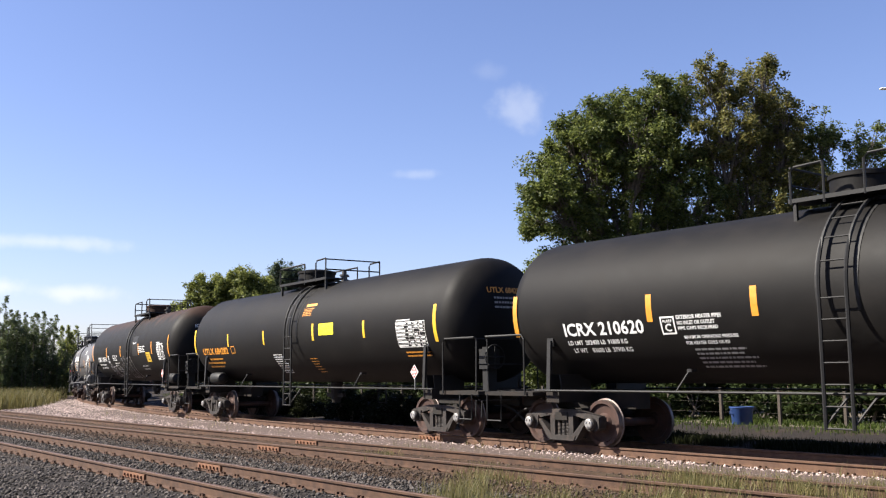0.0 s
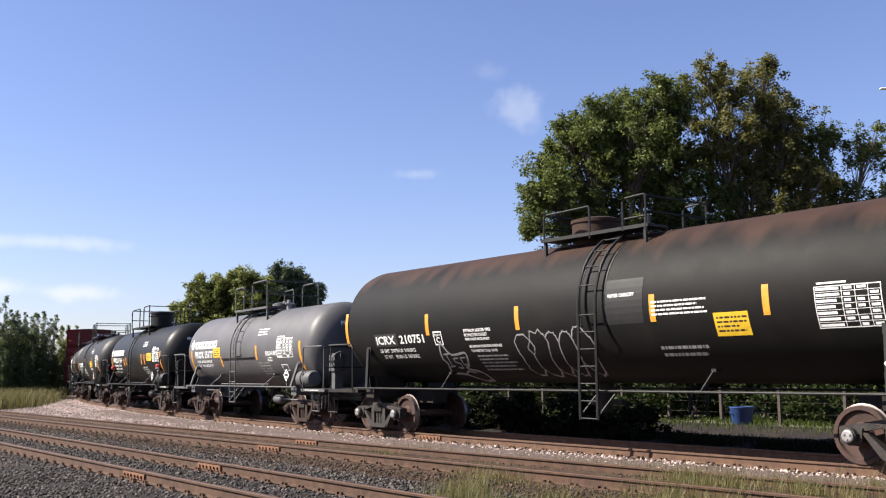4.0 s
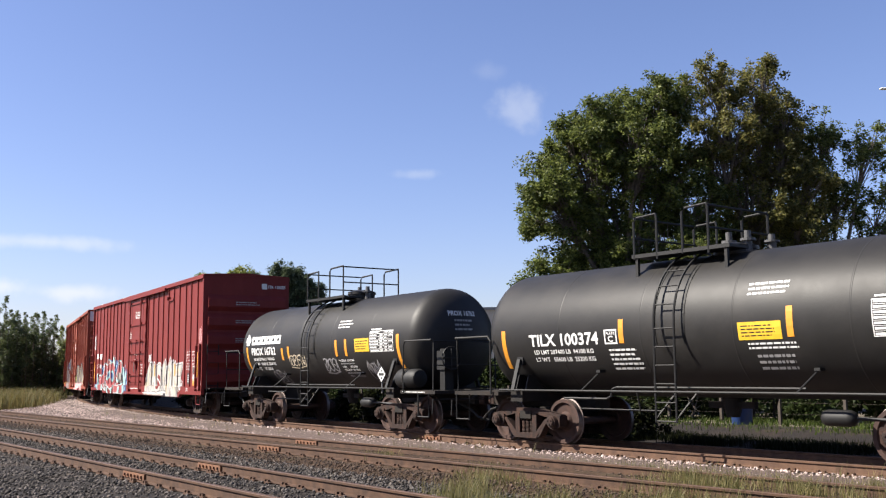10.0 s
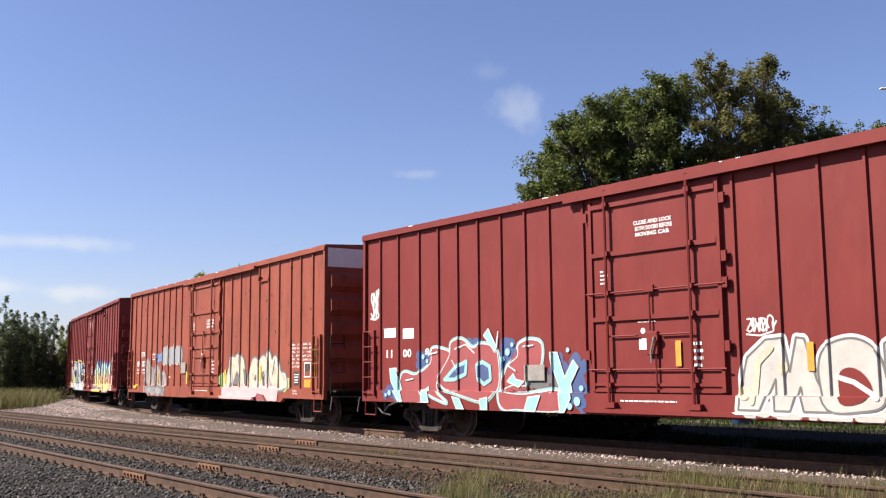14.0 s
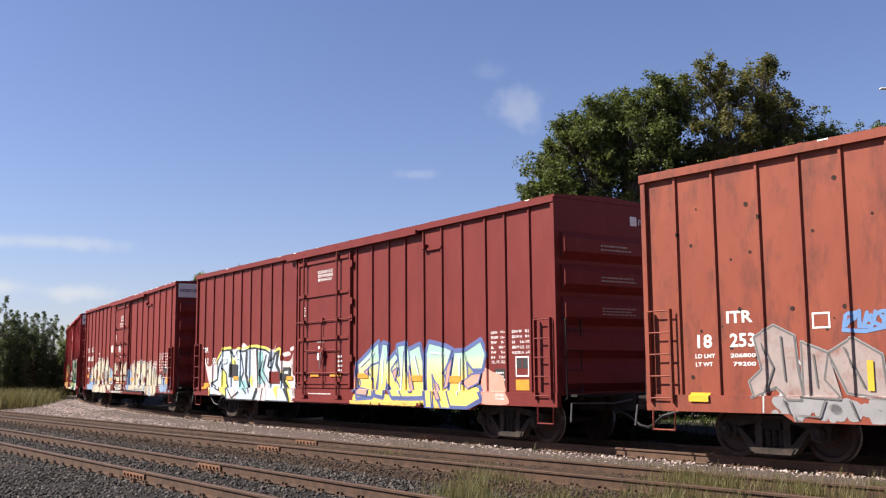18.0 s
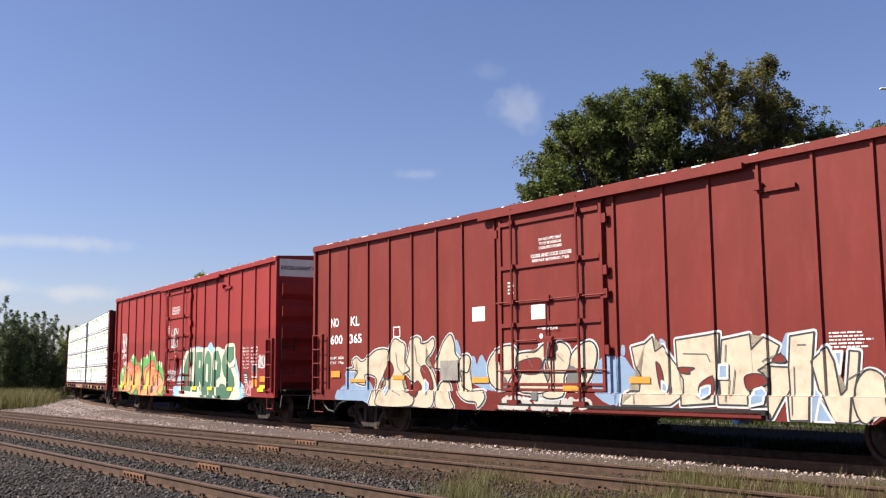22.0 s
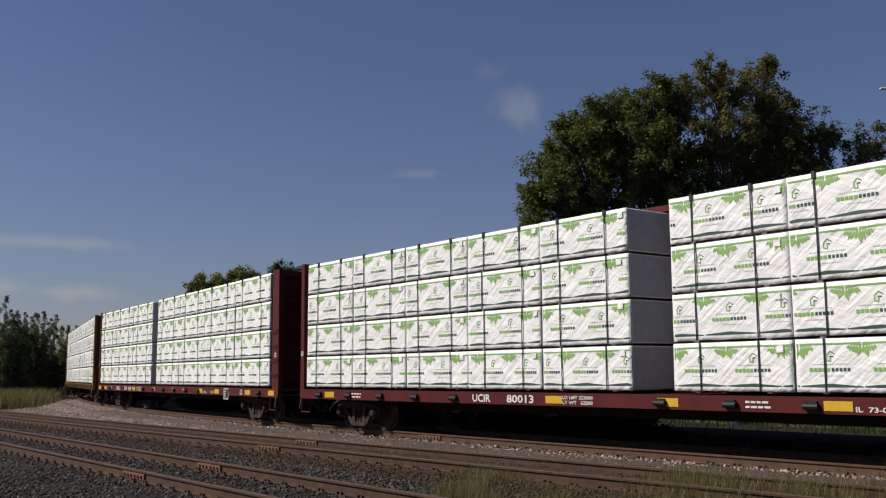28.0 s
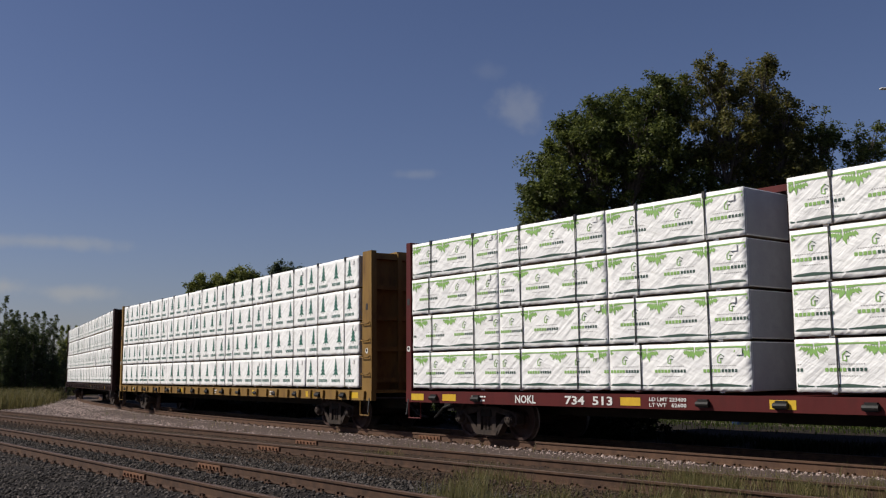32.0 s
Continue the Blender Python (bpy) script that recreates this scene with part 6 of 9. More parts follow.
def boxcar(label, middle, paint, roof_paint, end_patch=None, kind="narrow"):
    car = car_root("boxcar", label, middle, 7.45, "boxcar")
    h, d = HALF_BOX, 1.53
    bm = bmesh.new()
    box(bm, -h, h, -d, d, 1.0, 4.98)
    part("body", bm, paint, car)
    # shallow gabled roof with cross ribs
    bm = bmesh.new()
    sect = [(-1.60, 4.98), (-1.60, 5.03), (0.0, 5.11), (1.60, 5.03), (1.60, 4.98)]
    prism_pts = [[bm.verts.new((x, y, z)) for y, z in sect] for x in (-h - 0.03, h + 0.03)]
    n = len(sect)
    for i in range(n):
        bm.faces.new((prism_pts[0][i], prism_pts[0][(i + 1) % n], prism_pts[1][(i + 1) % n], prism_pts[1][i]))
    bm.faces.new(prism_pts[0])
    bm.faces.new(prism_pts[1][::-1])
    part("roof", bm, roof_paint, car)
    for i in range(15):
        x = -h + 0.6 + i * (2 * h - 1.2) / 14
        bm = bmesh.new()
        for y in (-1, 1):
            beam(bm, (x, 0, 5.115), (x, y * 1.52, 5.04), 0.09, 0.04)
        part("roof_rib", bm, roof_paint, car)
    rib = rib_mesh(1.05, 4.96)
    rib.materials.append(paint)
    for y, turn in ((-d, 0), (d, 180)):
        for x in KINDS[kind]:
            shared("side_rib", rib, None, car, m=pose(x, y, 0, 0, 0, turn))
        s = -1 if y < 0 else 1
        # bottom sill, deeper between the bogies
        bm = prism(bmesh.new(), [(-h, 0.78), (-6.95, 0.78), (-6.75, 0.66), (6.75, 0.66), (6.95, 0.78), (h, 0.78), (h, 1.06), (-h, 1.06)], *sorted((s * 1.50, s * 1.61)))
        part("side_sill", bm, paint, car)
        bm = box(bmesh.new(), -h - 0.01, h + 0.01, *sorted((s * 1.53, s * 1.625)), 4.88, 4.975)
        part("top_plate", bm, paint, car)
        # corner posts
        for x in (-h, h):
            bm = box(bmesh.new(), *sorted((x, x - math.copysign(0.10, x))), *sorted((s * 1.53, s * 1.60)), 1.06, 4.88)
            part("corner_post", bm, paint, car)
        # plug door with its frame, bars, rods and lock
        door = part("door", box(bmesh.new(), -1.62, 1.46, *sorted((s * 1.53, s * 1.575)), 1.08, 4.78), paint, car, "plug door with locking rods")

        def slab(name, x0, x1, z0, z1, out):
            part(name, box(bmesh.new(), x0, x1, *sorted((s * 1.575, s * out)), z0, z1), paint, door)
        for x in (-1.60, 1.38):
            slab("door_stile", x, x + 0.07, 1.10, 4.74, 1.612)
        for z in (2.41, 3.64, 4.58):
            slab("door_bar", -1.53, 1.38, z, z + 0.085, 1.622)
        for z in (1.09, 1.20):
            slab("door_bar", -1.53, 1.38, z, z + 0.05, 1.606)
        for x in (-1.12, 0.83):
            bm = tube(bmesh.new(), [(x, s * 1.672, 0.84), (x, s * 1.672, 4.92)], 0.030)
            for z in (1.22, 1.50, 2.46, 2.94, 3.69, 4.64):
                box(bm, x - 0.055, x + 0.055, *sorted((s * 1.575, s * 1.69)), z - 0.045, z + 0.045)
            box(bm, x - 0.16, x + 0.16, *sorted((s * 1.612, s * 1.72)), 0.80, 0.90)
            part("lock_rod", bm, paint, door)
        for z, x0, x1 in ((2.94, -1.68, 1.52), (1.50, -1.66, 1.50), (2.12, -1.12, -0.42), (2.12, 0.10, 0.83)):
            part("cross_rod", tube(bmesh.new(), [(x0, s * 1.63, z), (x1, s * 1.63, z)], 0.017, 5), paint, door)
        part("link", tube(bmesh.new(), [(-0.12, s * 1.63, 3.0), (-0.12, s * 1.63, 2.2)], 0.017, 5), paint, door)
        part("link", tube(bmesh.new(), [(0.0, s * 1.63, 1.78), (0.0, s * 1.63, 1.10)], 0.020, 5), paint, door)
        bm = box(bmesh.new(), -0.20, 0.06, *sorted((s * 1.575, s * 1.66)), 1.76, 2.18)
        bmesh.ops.bevel(bm, geom=list(bm.edges), offset=0.015, segments=1, affect="EDGES")
        lathe(bm, [(s * 1.66, 0.07), (s * 1.69, 0.07), (s * 1.69, 0.03), (s * 1.71, 0.03)], "y", 14, (0.02, 0, 2.06))
        part("lock_box", bm, paint, door)
        part("keeper", box(bmesh.new(), -0.22, 0.0, *sorted((s * 1.61, s * 1.66)), 2.90, 3.02), paint, door)
        part("door_handle", tube(bmesh.new(), [(0.02, s * 1.70, 2.08), (-0.06, s * 1.70, 1.80), (-0.06, s * 1.69, 1.62)], 0.018), M["steel_pale"] if s < 0 else paint, door)
        for x, z in ((1.47, 1.88), (1.47, 2.95), (1.47, 3.4), (1.47, 4.4), (-1.74, 4.45), (-1.74, 1.78)):
            part("door_catch", box(bmesh.new(), x, x + 0.10, *sorted((s * 1.575, s * 1.625)), z - 0.09, z + 0.09), paint, door)
        bm = box(bmesh.new(), -2.2, 4.75, *sorted((s * 1.60, s * 1.70)), 4.80, 4.90)
        part("door_rail", bm, paint, car)
        bm = box(bmesh.new(), -1.8, 4.9, *sorted((s * 1.61, s * 1.70)), 0.70, 0.78)
        part("door_track", bm, paint, car)
        bm = box(bmesh.new(), 4.95, 5.65, *sorted((s * 1.53, s * 1.59)), 4.36, 4.43)
        box(bm, 4.92, 5.04, *sorted((s * 1.53, s * 1.66)), 4.40, 4.52)
        part("door_stop", bm, paint, car)
        # ladders at the corners
        for x0, x1 in ((-9.5, -9.03), (9.03, 9.5)):
            bm = bmesh.new()
            for x in (x0, x1):
                box(bm, x - 0.02, x + 0.02, *sorted((s * 1.60, s * 1.68)), 0.92, 2.55)
            for i in range(5):
                z = 1.0 + i * 0.38
                tube(bm, [(x0, s * 1.67, z), (x1, s * 1.67, z)], 0.014, 5)
            tube(bm, [(x0, s * 1.6, 0.82), (x0, s * 1.6, 0.45), (x1, s * 1.6, 0.45), (x1, s * 1.6, 0.82)], 0.018, 5)
            part("ladder", bm, paint, car)
    # ribbed ends
    for s in (-1, 1):
        for z0, z1 in ((1.08, 1.66), (1.74, 2.32), (2.40, 2.98), (3.06, 3.64), (3.72, 4.30)):
            bm = prism(bmesh.new(), [(s * h, z0), (s * (h + 0.13), z0 + 0.16), (s * (h + 0.13), z1 - 0.16), (s * h, z1)], -1.44, 1.44)
            part("end_rib", bm, paint, car)
        if end_patch:
            bm = box(bmesh.new(), *sorted((s * h, s * (h + 0.006))), -1.5, 1.5, 4.42, 4.95)
            part("end_patch", bm, end_patch, car, "white-painted excess height panel")
        bm = bmesh.new()
        x = s * (h + 0.12)
        for y in (-1.45, -1.05):
            tube(bm, [(s * h, y, 0.9), (x, y, 0.95), (x, y, 2.5), (s * h, y, 2.55)], 0.018, 5)
        for i in range(4):
            tube(bm, [(x, -1.45, 1.1 + 0.4 * i), (x, -1.05, 1.1 + 0.4 * i)], 0.014, 5)
        part("end_ladder", bm, M["steel_black"], car)
        bm = box(bmesh.new(), *sorted((s * h, s * (h + 0.75))), -0.2, 0.2, 0.70, 1.02)
        box(bm, *sorted((s * h, s * (h + 0.35))), -1.4, 1.4, 0.98, 1.03)
        part("draft_sill", bm, M["under"], car)
        bm = tube(bmesh.new(), [(s * (h + 0.3), -1.5, 0.86), (s * (h + 0.3), -0.35, 0.84), (s * (h + 0.8), -0.12, 0.95)], 0.016)
        tube(bm, [(s * (h + 0.3), -1.5, 0.86), (s * (h + 0.32), -1.55, 0.5)], 0.02)
        part("uncoupling_lever", bm, M["steel_grey"], car)
        coupler(car, s * (h + 0.75))
    bm = box(bmesh.new(), -h + 0.1, h - 0.1, -0.25, 0.25, 0.68, 1.0)
    for x in (-7.45, -3, 0, 3, 7.45):
        box(bm, x - 0.12, x + 0.12, -1.5, 1.5, 0.82, 1.0)
    part("underframe", bm, M["under"], car)
    bg = bogies(car, 7.45, "dull")
    TRAIN.append((car, bg))
    return car


def car_paint(name, c1, c2, dirt, amount=0.5):
    return mat(name, c1, c2, 1.8, 0.55, dirt=dirt, dirt_scale=3.4, dirt_amount=amount, bump=0.35, bscale=4, stretch=(1, 1, 0.35), spec=0.15)


M["maroon"] = car_paint("maroon_car_paint", (0.178, 0.0274, 0.0242), (0.144, 0.0223, 0.0202), (0.2069, 0.0428, 0.036), 0.4)
M["rust_red"] = car_paint("faded_orange_red_paint", (0.2716, 0.0716, 0.0434), (0.2164, 0.0527, 0.0335), (0.081, 0.0367, 0.0287), 0.75)
M["maroon_two"] = car_paint("dull_maroon_paint", (0.1676, 0.0274, 0.0238), (0.1362, 0.023, 0.0202), (0.1936, 0.0454, 0.0374), 0.4)
M["brown_red"] = car_paint("brown_red_paint", (0.1858, 0.0282, 0.0223), (0.1518, 0.0234, 0.019), (0.216, 0.0481, 0.0388), 0.4)
M["bright_red"] = car_paint("bright_red_paint", (0.2815, 0.031, 0.0278), (0.2356, 0.0262, 0.0239), (0.1963, 0.0325, 0.0285), 0.4)


def older_below(m, height, amount):
    """The paint below a line is an older, darker coat."""
    nd, lk = m.node_tree.nodes, m.node_tree.links
    b = nd["Principled BSDF"]
    old = b.inputs["Base Color"].links[0].from_socket
    co, sep, tex, add, rng, mul = (nd.new("ShaderNode" + k) for k in ("TexCoord", "SeparateXYZ", "TexNoise", "Math", "MapRange", "VectorMath"))
    lk.new(co.outputs["Object"], sep.inputs[0])
    tex.inputs["Scale"].default_value = 0.8
    lk.new(co.outputs["Object"], tex.inputs["Vector"])
    add.operation = "MULTIPLY_ADD"
    lk.new(tex.outputs["Fac"], add.inputs[0])
    add.inputs[1].default_value = 0.25
    lk.new(sep.outputs["Z"], add.inputs[2])
    rng.inputs["From Min"].default_value, rng.inputs["From Max"].default_value = height, height + 0.12
    rng.inputs["To Min"].default_value = amount
    lk.new(add.outputs[0], rng.inputs["Value"])
    mul.operation = "SCALE"
    lk.new(old, mul.inputs[0])
    lk.new(rng.outputs["Result"], mul.inputs["Scale"])
    lk.new(mul.outputs[0], b.inputs["Base Color"])


older_below(M["bright_red"], 2.95, 0.80)
older_below(M["brown_red"], 1.15, 0.80)
M["galv_plate"] = mat("worn_grey_plate", (0.30, 0.27, 0.24), (0.18, 0.16, 0.145), 6, 0.7, bump=0.3)
M["pale_patch"] = mat("pale_grey_patch", (0.80, 0.77, 0.72), (0.66, 0.64, 0.60), 3, 0.7)
CARS = {}
CARS["a"] = boxcar("maroon boxcar with white spray-painted letters along its lower side", 109.84, M["maroon"], M["maroon"])
CARS["b"] = boxcar("faded orange-red boxcar with cream and pink spray paint", 131.0, M["rust_red"], M["rust_red"], M["pale_patch"])
CARS["c"] = boxcar("dull maroon boxcar with blue and yellow spray paint", 152.4, M["maroon_two"], M["maroon_two"])
CARS["d"] = boxcar("brown-red boxcar with cream spray-painted letters", 173.9, M["brown_red"], M["brown_red"], M["pale_patch"], "middling")
CARS["e"] = boxcar("bright red boxcar with green and orange spray paint", 195.4, M["bright_red"], M["bright_red"], M["pale_patch"], "wide")


def data_block(car, x, surf, seed, first="EXH   17-0"):
    """Columns of dimensions, the consolidated stencil and the lube panel."""
    for i, t in enumerate((first, "EXW  10-8", "EW    9-7", "IL    60-9", "IW    9-6", "IH   13-0", "CU. FT. 7500")):
        words(car, t, x, x + 0.52, 2.29 - 0.105 * i, 2.35 - 0.105 * i, surf)
    for i, t in enumerate(("EXH W    8-2", "EXW H    8-9", "H    16-10", "EMPTY C.G.  5-2", "FLOOR H   3-8")):
        words(car, t, x + 0.72, x + 1.28, 2.29 - 0.11 * i, 2.35 - 0.11 * i, surf)
    patches(car, [(x + 0.12, x + 0.5, 1.15, 1.55)], surf, M["panel_black"], "stencil_panel", 0.004)
    bars(car, x + 0.16, x + 0.46, 1.2, 1.5, 4, surf, seed=seed + 2)
    patches(car, frame_rect(x + 0.82, x + 1.25, 1.38, 1.8, 0.03), surf, M["white"], "stencil_frame")
    patches(car, [(x + 0.86, x + 1.02, 1.55, 1.76), (x + 1.05, x + 1.21, 1.55, 1.76)], surf, M["panel_black"], "stencil_panel", 0.004)
    patches(car, [(x + 0.82, x + 1.25, 1.1, 1.32)], surf, M["orange"], "reflector")
    words(car, "LIFT AND", x + 0.22, x + 0.5, 0.97, 1.02, surf)
    words(car, "JACK HERE", x + 0.22, x + 0.52, 0.89, 0.94, surf)


def door_words(car, rows, x0, x1, z1):
    for i, r in enumerate(rows):
        words(car, r, x0 + (0.04 if i else 0), x1 - (0.06 if i == len(rows) - 1 else 0), z1 - 0.11 * i - 0.08, z1 - 0.11 * i, BOX)
    bars(car, -0.9, 0.5, 0.90, 0.96, 1, Flat(1.61), seed=3)
    bars(car, 0.75, 1.0, 1.5, 2.0, 4, BOX, seed=9)
    patches(car, [(-0.43, -0.25, 1.86, 2.06)], BOX, M["white"], "marking")
    bars(car, -0.45, 0.02, 2.34, 2.39, 1, BOX, seed=12)
    dots(car, [(-0.33, 2.2, 0.055)], BOX, M["white"], 0.006)
    bars(car, -1.35, -1.15, 3.1, 3.4, 4, BOX, seed=10)


def reflectors(car, rects, surf, material):
    for r in rects:
        patches(car, [r], surf, material, "reflector", 0.031)


NOTICE = ("CLOSE AND LOCK", "BOTH DOORS BEFORE", "MOVING CAR")
a = CARS["a"]
door_words(a, NOTICE, -0.48, 0.42, 4.24)
cloud(a, 1.75, 5.0, 0.67, 1.0, BOX, P["chalk"], 2, size=0.22)
letters(a, [[(1.68, 0.82), (1.76, 1.4), (1.84, 1.68), (2.2, 1.96), (2.52, 1.98), (2.62, 1.44), (2.76, 1.98), (2.9, 1.96), (3.08, 1.32), (3.34, 0.82), (2.88, 0.82), (2.8, 1.2), (2.64, 0.82), (2.36, 0.82), (2.36, 1.32), (2.08, 0.82)],
            [(4.4, 0.88), (4.2, 1.44), (4.2, 1.84), (4.56, 2.06), (4.8, 1.44), (4.88, 1.2), (4.96, 1.8), (5.16, 1.6), (5.02, 0.88), (4.72, 0.88), (4.54, 1.4), (4.5, 0.88)],
            [(4.92, 0.66), (5.0, 1.76), (5.28, 2.14), (5.48, 1.72), (5.72, 2.02), (5.94, 1.72), (5.88, 1.4), (6.16, 0.66), (5.74, 0.66), (5.6, 1.24), (5.5, 1.44), (5.48, 0.66)],
            [(5.88, 1.4), (6.0, 1.98), (6.12, 1.84), (7.0, 1.9), (6.76, 1.44), (6.28, 1.44), (6.58, 0.66), (6.16, 0.66)]], BOX, P["chalk"], P["slate"], 0.035, P["white"], 0.075)
letters(a, [[(3.12, 1.4), (3.24, 1.8), (3.68, 1.94), (4.04, 1.78), (4.2, 1.4), (4.2, 0.96), (3.84, 0.84), (3.28, 0.86)]], BOX, P["chalk"], P["slate"], 0.035, P["white"], 0.07, True, 0.017)
shape(a, [(3.46, 1.38), (3.64, 1.5), (3.86, 1.4), (3.98, 1.16), (3.84, 0.98), (3.5, 0.96)], BOX, M["maroon"], 0.027, True)
strokes(a, [[(3.42, 1.36), (3.7, 1.28), (4.08, 1.04)]], BOX, P["white"], 0.08, 0.031)
strokes(a, [[(1.95, 0.95), (2.05, 1.6), (2.3, 1.82)], [(4.36, 1.3), (4.4, 1.74), (4.55, 1.9)], [(5.15, 0.8), (5.16, 1.7)], [(6.15, 1.62), (6.78, 1.7)], [(6.1, 1.25), (6.36, 0.75)]], BOX, P["cream"], 0.11, 0.024)
dots(a, [(1.8, 1.1, 0.12), (2.5, 1.5, 0.10), (5.3, 1.55, 0.11), (6.4, 1.6, 0.10), (4.95, 1.05, 0.10), (6.2, 0.95, 0.13)], BOX, P["cream"], 0.0235)
scrawl(a, 6.6, 7.0, 0.95, 1.3, BOX, P["white"], 9, 0.03, 4)
cloud(a, -8.7, -8.05, 0.8, 1.2, BOX, P["navy"], 6, size=0.2)
cloud(a, -7.4, -6.4, 1.5, 2.0, BOX, P["navy"], 5, size=0.22)
cloud(a, -5.5, -4.9, 1.8, 2.25, BOX, P["navy"], 4, size=0.2)
cloud(a, -4.4, -3.7, 1.5, 2.2, BOX, P["navy"], 7, size=0.26)
cloud(a, -2.85, -1.75, 0.67, 1.85, BOX, P["navy"], 8, size=0.24)
cloud(a, -3.7, -2.5, 1.1, 1.6, BOX, P["slate"], 9, size=0.22)
letters(a, [[(-8.04, 0.8), (-8.04, 1.36), (-7.84, 1.5), (-7.4, 1.44), (-6.84, 1.7), (-6.76, 2.04), (-6.2, 1.98), (-6.04, 1.84), (-6.2, 1.52), (-6.6, 1.24), (-6.48, 1.0), (-6.14, 0.8), (-6.64, 0.92), (-7.2, 1.08), (-7.08, 0.78)],
            [(-6.52, 1.36), (-6.12, 1.84), (-6.04, 2.16), (-5.64, 2.22), (-5.28, 2.02), (-4.96, 2.1), (-4.52, 2.0), (-4.4, 1.72), (-4.4, 1.2), (-4.68, 0.9), (-5.0, 0.86), (-5.36, 0.92), (-5.92, 1.04), (-6.32, 1.12)],
            [(-4.32, 0.84), (-4.32, 1.2), (-4.12, 1.6), (-3.8, 1.8), (-3.76, 2.04), (-3.44, 2.14), (-3.06, 2.04), (-3.12, 1.56), (-3.44, 1.48), (-3.56, 1.2), (-3.96, 1.2), (-4.24, 1.08), (-3.56, 1.02), (-2.6, 1.1), (-2.5, 0.7), (-3.76, 0.7), (-4.12, 0.68)]],
        BOX, P["crimson"], P["white"], 0.028, P["aqua"], 0.06, True)
for pts, m in (([(-6.28, 1.32), (-5.88, 1.6), (-5.48, 1.72), (-5.52, 1.44), (-5.92, 1.32)], "navy"), ([(-5.12, 1.64), (-4.92, 1.7), (-4.68, 1.6), (-4.66, 1.32), (-4.88, 1.22), (-5.1, 1.36)], "navy"), ([(-4.12, 1.28), (-3.92, 1.44), (-3.84, 1.32), (-3.6, 1.28), (-3.76, 1.16)], "aqua"),
               ([(-3.52, 0.68), (-3.4, 0.96), (-3.04, 1.0), (-3.2, 0.68)], "aqua"), ([(-5.92, 0.94), (-5.66, 0.9), (-5.5, 0.67), (-5.76, 0.67)], "aqua"), ([(-4.94, 0.9), (-4.7, 0.94), (-4.7, 0.67), (-4.92, 0.67)], "aqua"), ([(-7.1, 1.05), (-6.9, 1.15), (-6.8, 0.8), (-7.1, 0.8)], "aqua")):
    shape(a, pts, BOX, P[m], 0.027, False, P["white"] if m == "aqua" else P["aqua"], 0.03 if m == "aqua" else 0.09)
for pts in ([(-2.72, 1.52), (-2.78, 1.86), (-2.6, 1.86), (-2.4, 1.36), (-2.16, 1.7), (-2.02, 1.56), (-2.24, 1.24), (-2.18, 0.96), (-2.36, 0.68), (-2.48, 0.67), (-2.52, 1.08)], [(-4.88, 2.28), (-4.72, 2.42), (-4.44, 2.0), (-4.4, 2.34), (-4.5, 1.9)], [(-8.5, 1.58), (-8.2, 1.6), (-8.06, 1.28), (-7.86, 0.8), (-8.12, 0.88), (-8.44, 1.28)]):
    shape(a, pts, BOX, P["aqua"], 0.024, False, P["white"], 0.028)
strokes(a, [[(-6.9, 1.9), (-6.5, 1.95)], [(-5.9, 2.0), (-5.5, 2.1), (-5.2, 1.9)], [(-6.0, 1.75), (-5.8, 1.5)], [(-4.1, 1.62), (-3.85, 1.5)], [(-3.6, 2.0), (-3.3, 2.02)], [(-7.8, 1.3), (-7.5, 1.34)]], BOX, P["white"], 0.035, 0.031)
dots(a, [(-2.3, 1.9, 0.05), (-2.0, 0.9, 0.09), (-2.2, 0.8, 0.07), (-1.95, 1.15, 0.06), (-4.1, 1.9, 0.08), (-4.25, 1.75, 0.06), (-3.95, 2.05, 0.05), (-7.1, 1.85, 0.06), (-6.95, 1.75, 0.05), (-8.4, 1.0, 0.07), (-8.55, 0.95, 0.05)], BOX, P["sky"], 0.026)
patches(a, [(-3.55, -2.95, 1.3, 1.62)], BOX, M["galv_plate"], "defect_board", 0.05)
scrawl(a, -9.35, -9.0, 2.9, 3.6, BOX, P["white"], 3, 0.06, 3)
scrawl(a, 1.85, 2.35, 2.1, 2.35, BOX, P["white"], 5, 0.03, 4)
scrawl(a, 9.0, 9.42, 2.6, 3.2, BOX, P["pink"], 6, 0.025, 3)
scrawl(a, 9.05, 9.42, 1.05, 1.3, BOX, P["pink"], 7, 0.025, 3)
scrawl(a, 8.3, 8.75, 1.25, 1.5, BOX, P["white"], 8, 0.04, 3)
patches(a, [(-8.75, -8.25, 2.35, 2.58)], BOX, M["white"], "marking")
patches(a, [(-7.95, -7.5, 2.3, 2.55)], BOX, M["white"], "marking")
reflectors(a, [(8.86, 8.98, 1.4, 2.3), (2.95, 3.07, 1.45, 1.9), (5.95, 6.07, 1.45, 1.9), (0.42, 0.54, 1.55, 2.0), (-9.2, -9.08, 1.2, 2.2)], BOX, M["orange"])
words(a, "11", -8.65, -8.4, 1.85, 2.05, BOX)
words(a, "00", -7.95, -7.6, 1.85, 2.05, BOX)
words(a, "85", -7.05, -6.7, 1.85, 2.05, BOX)
data_block(a, 7.5, BOX, 20)

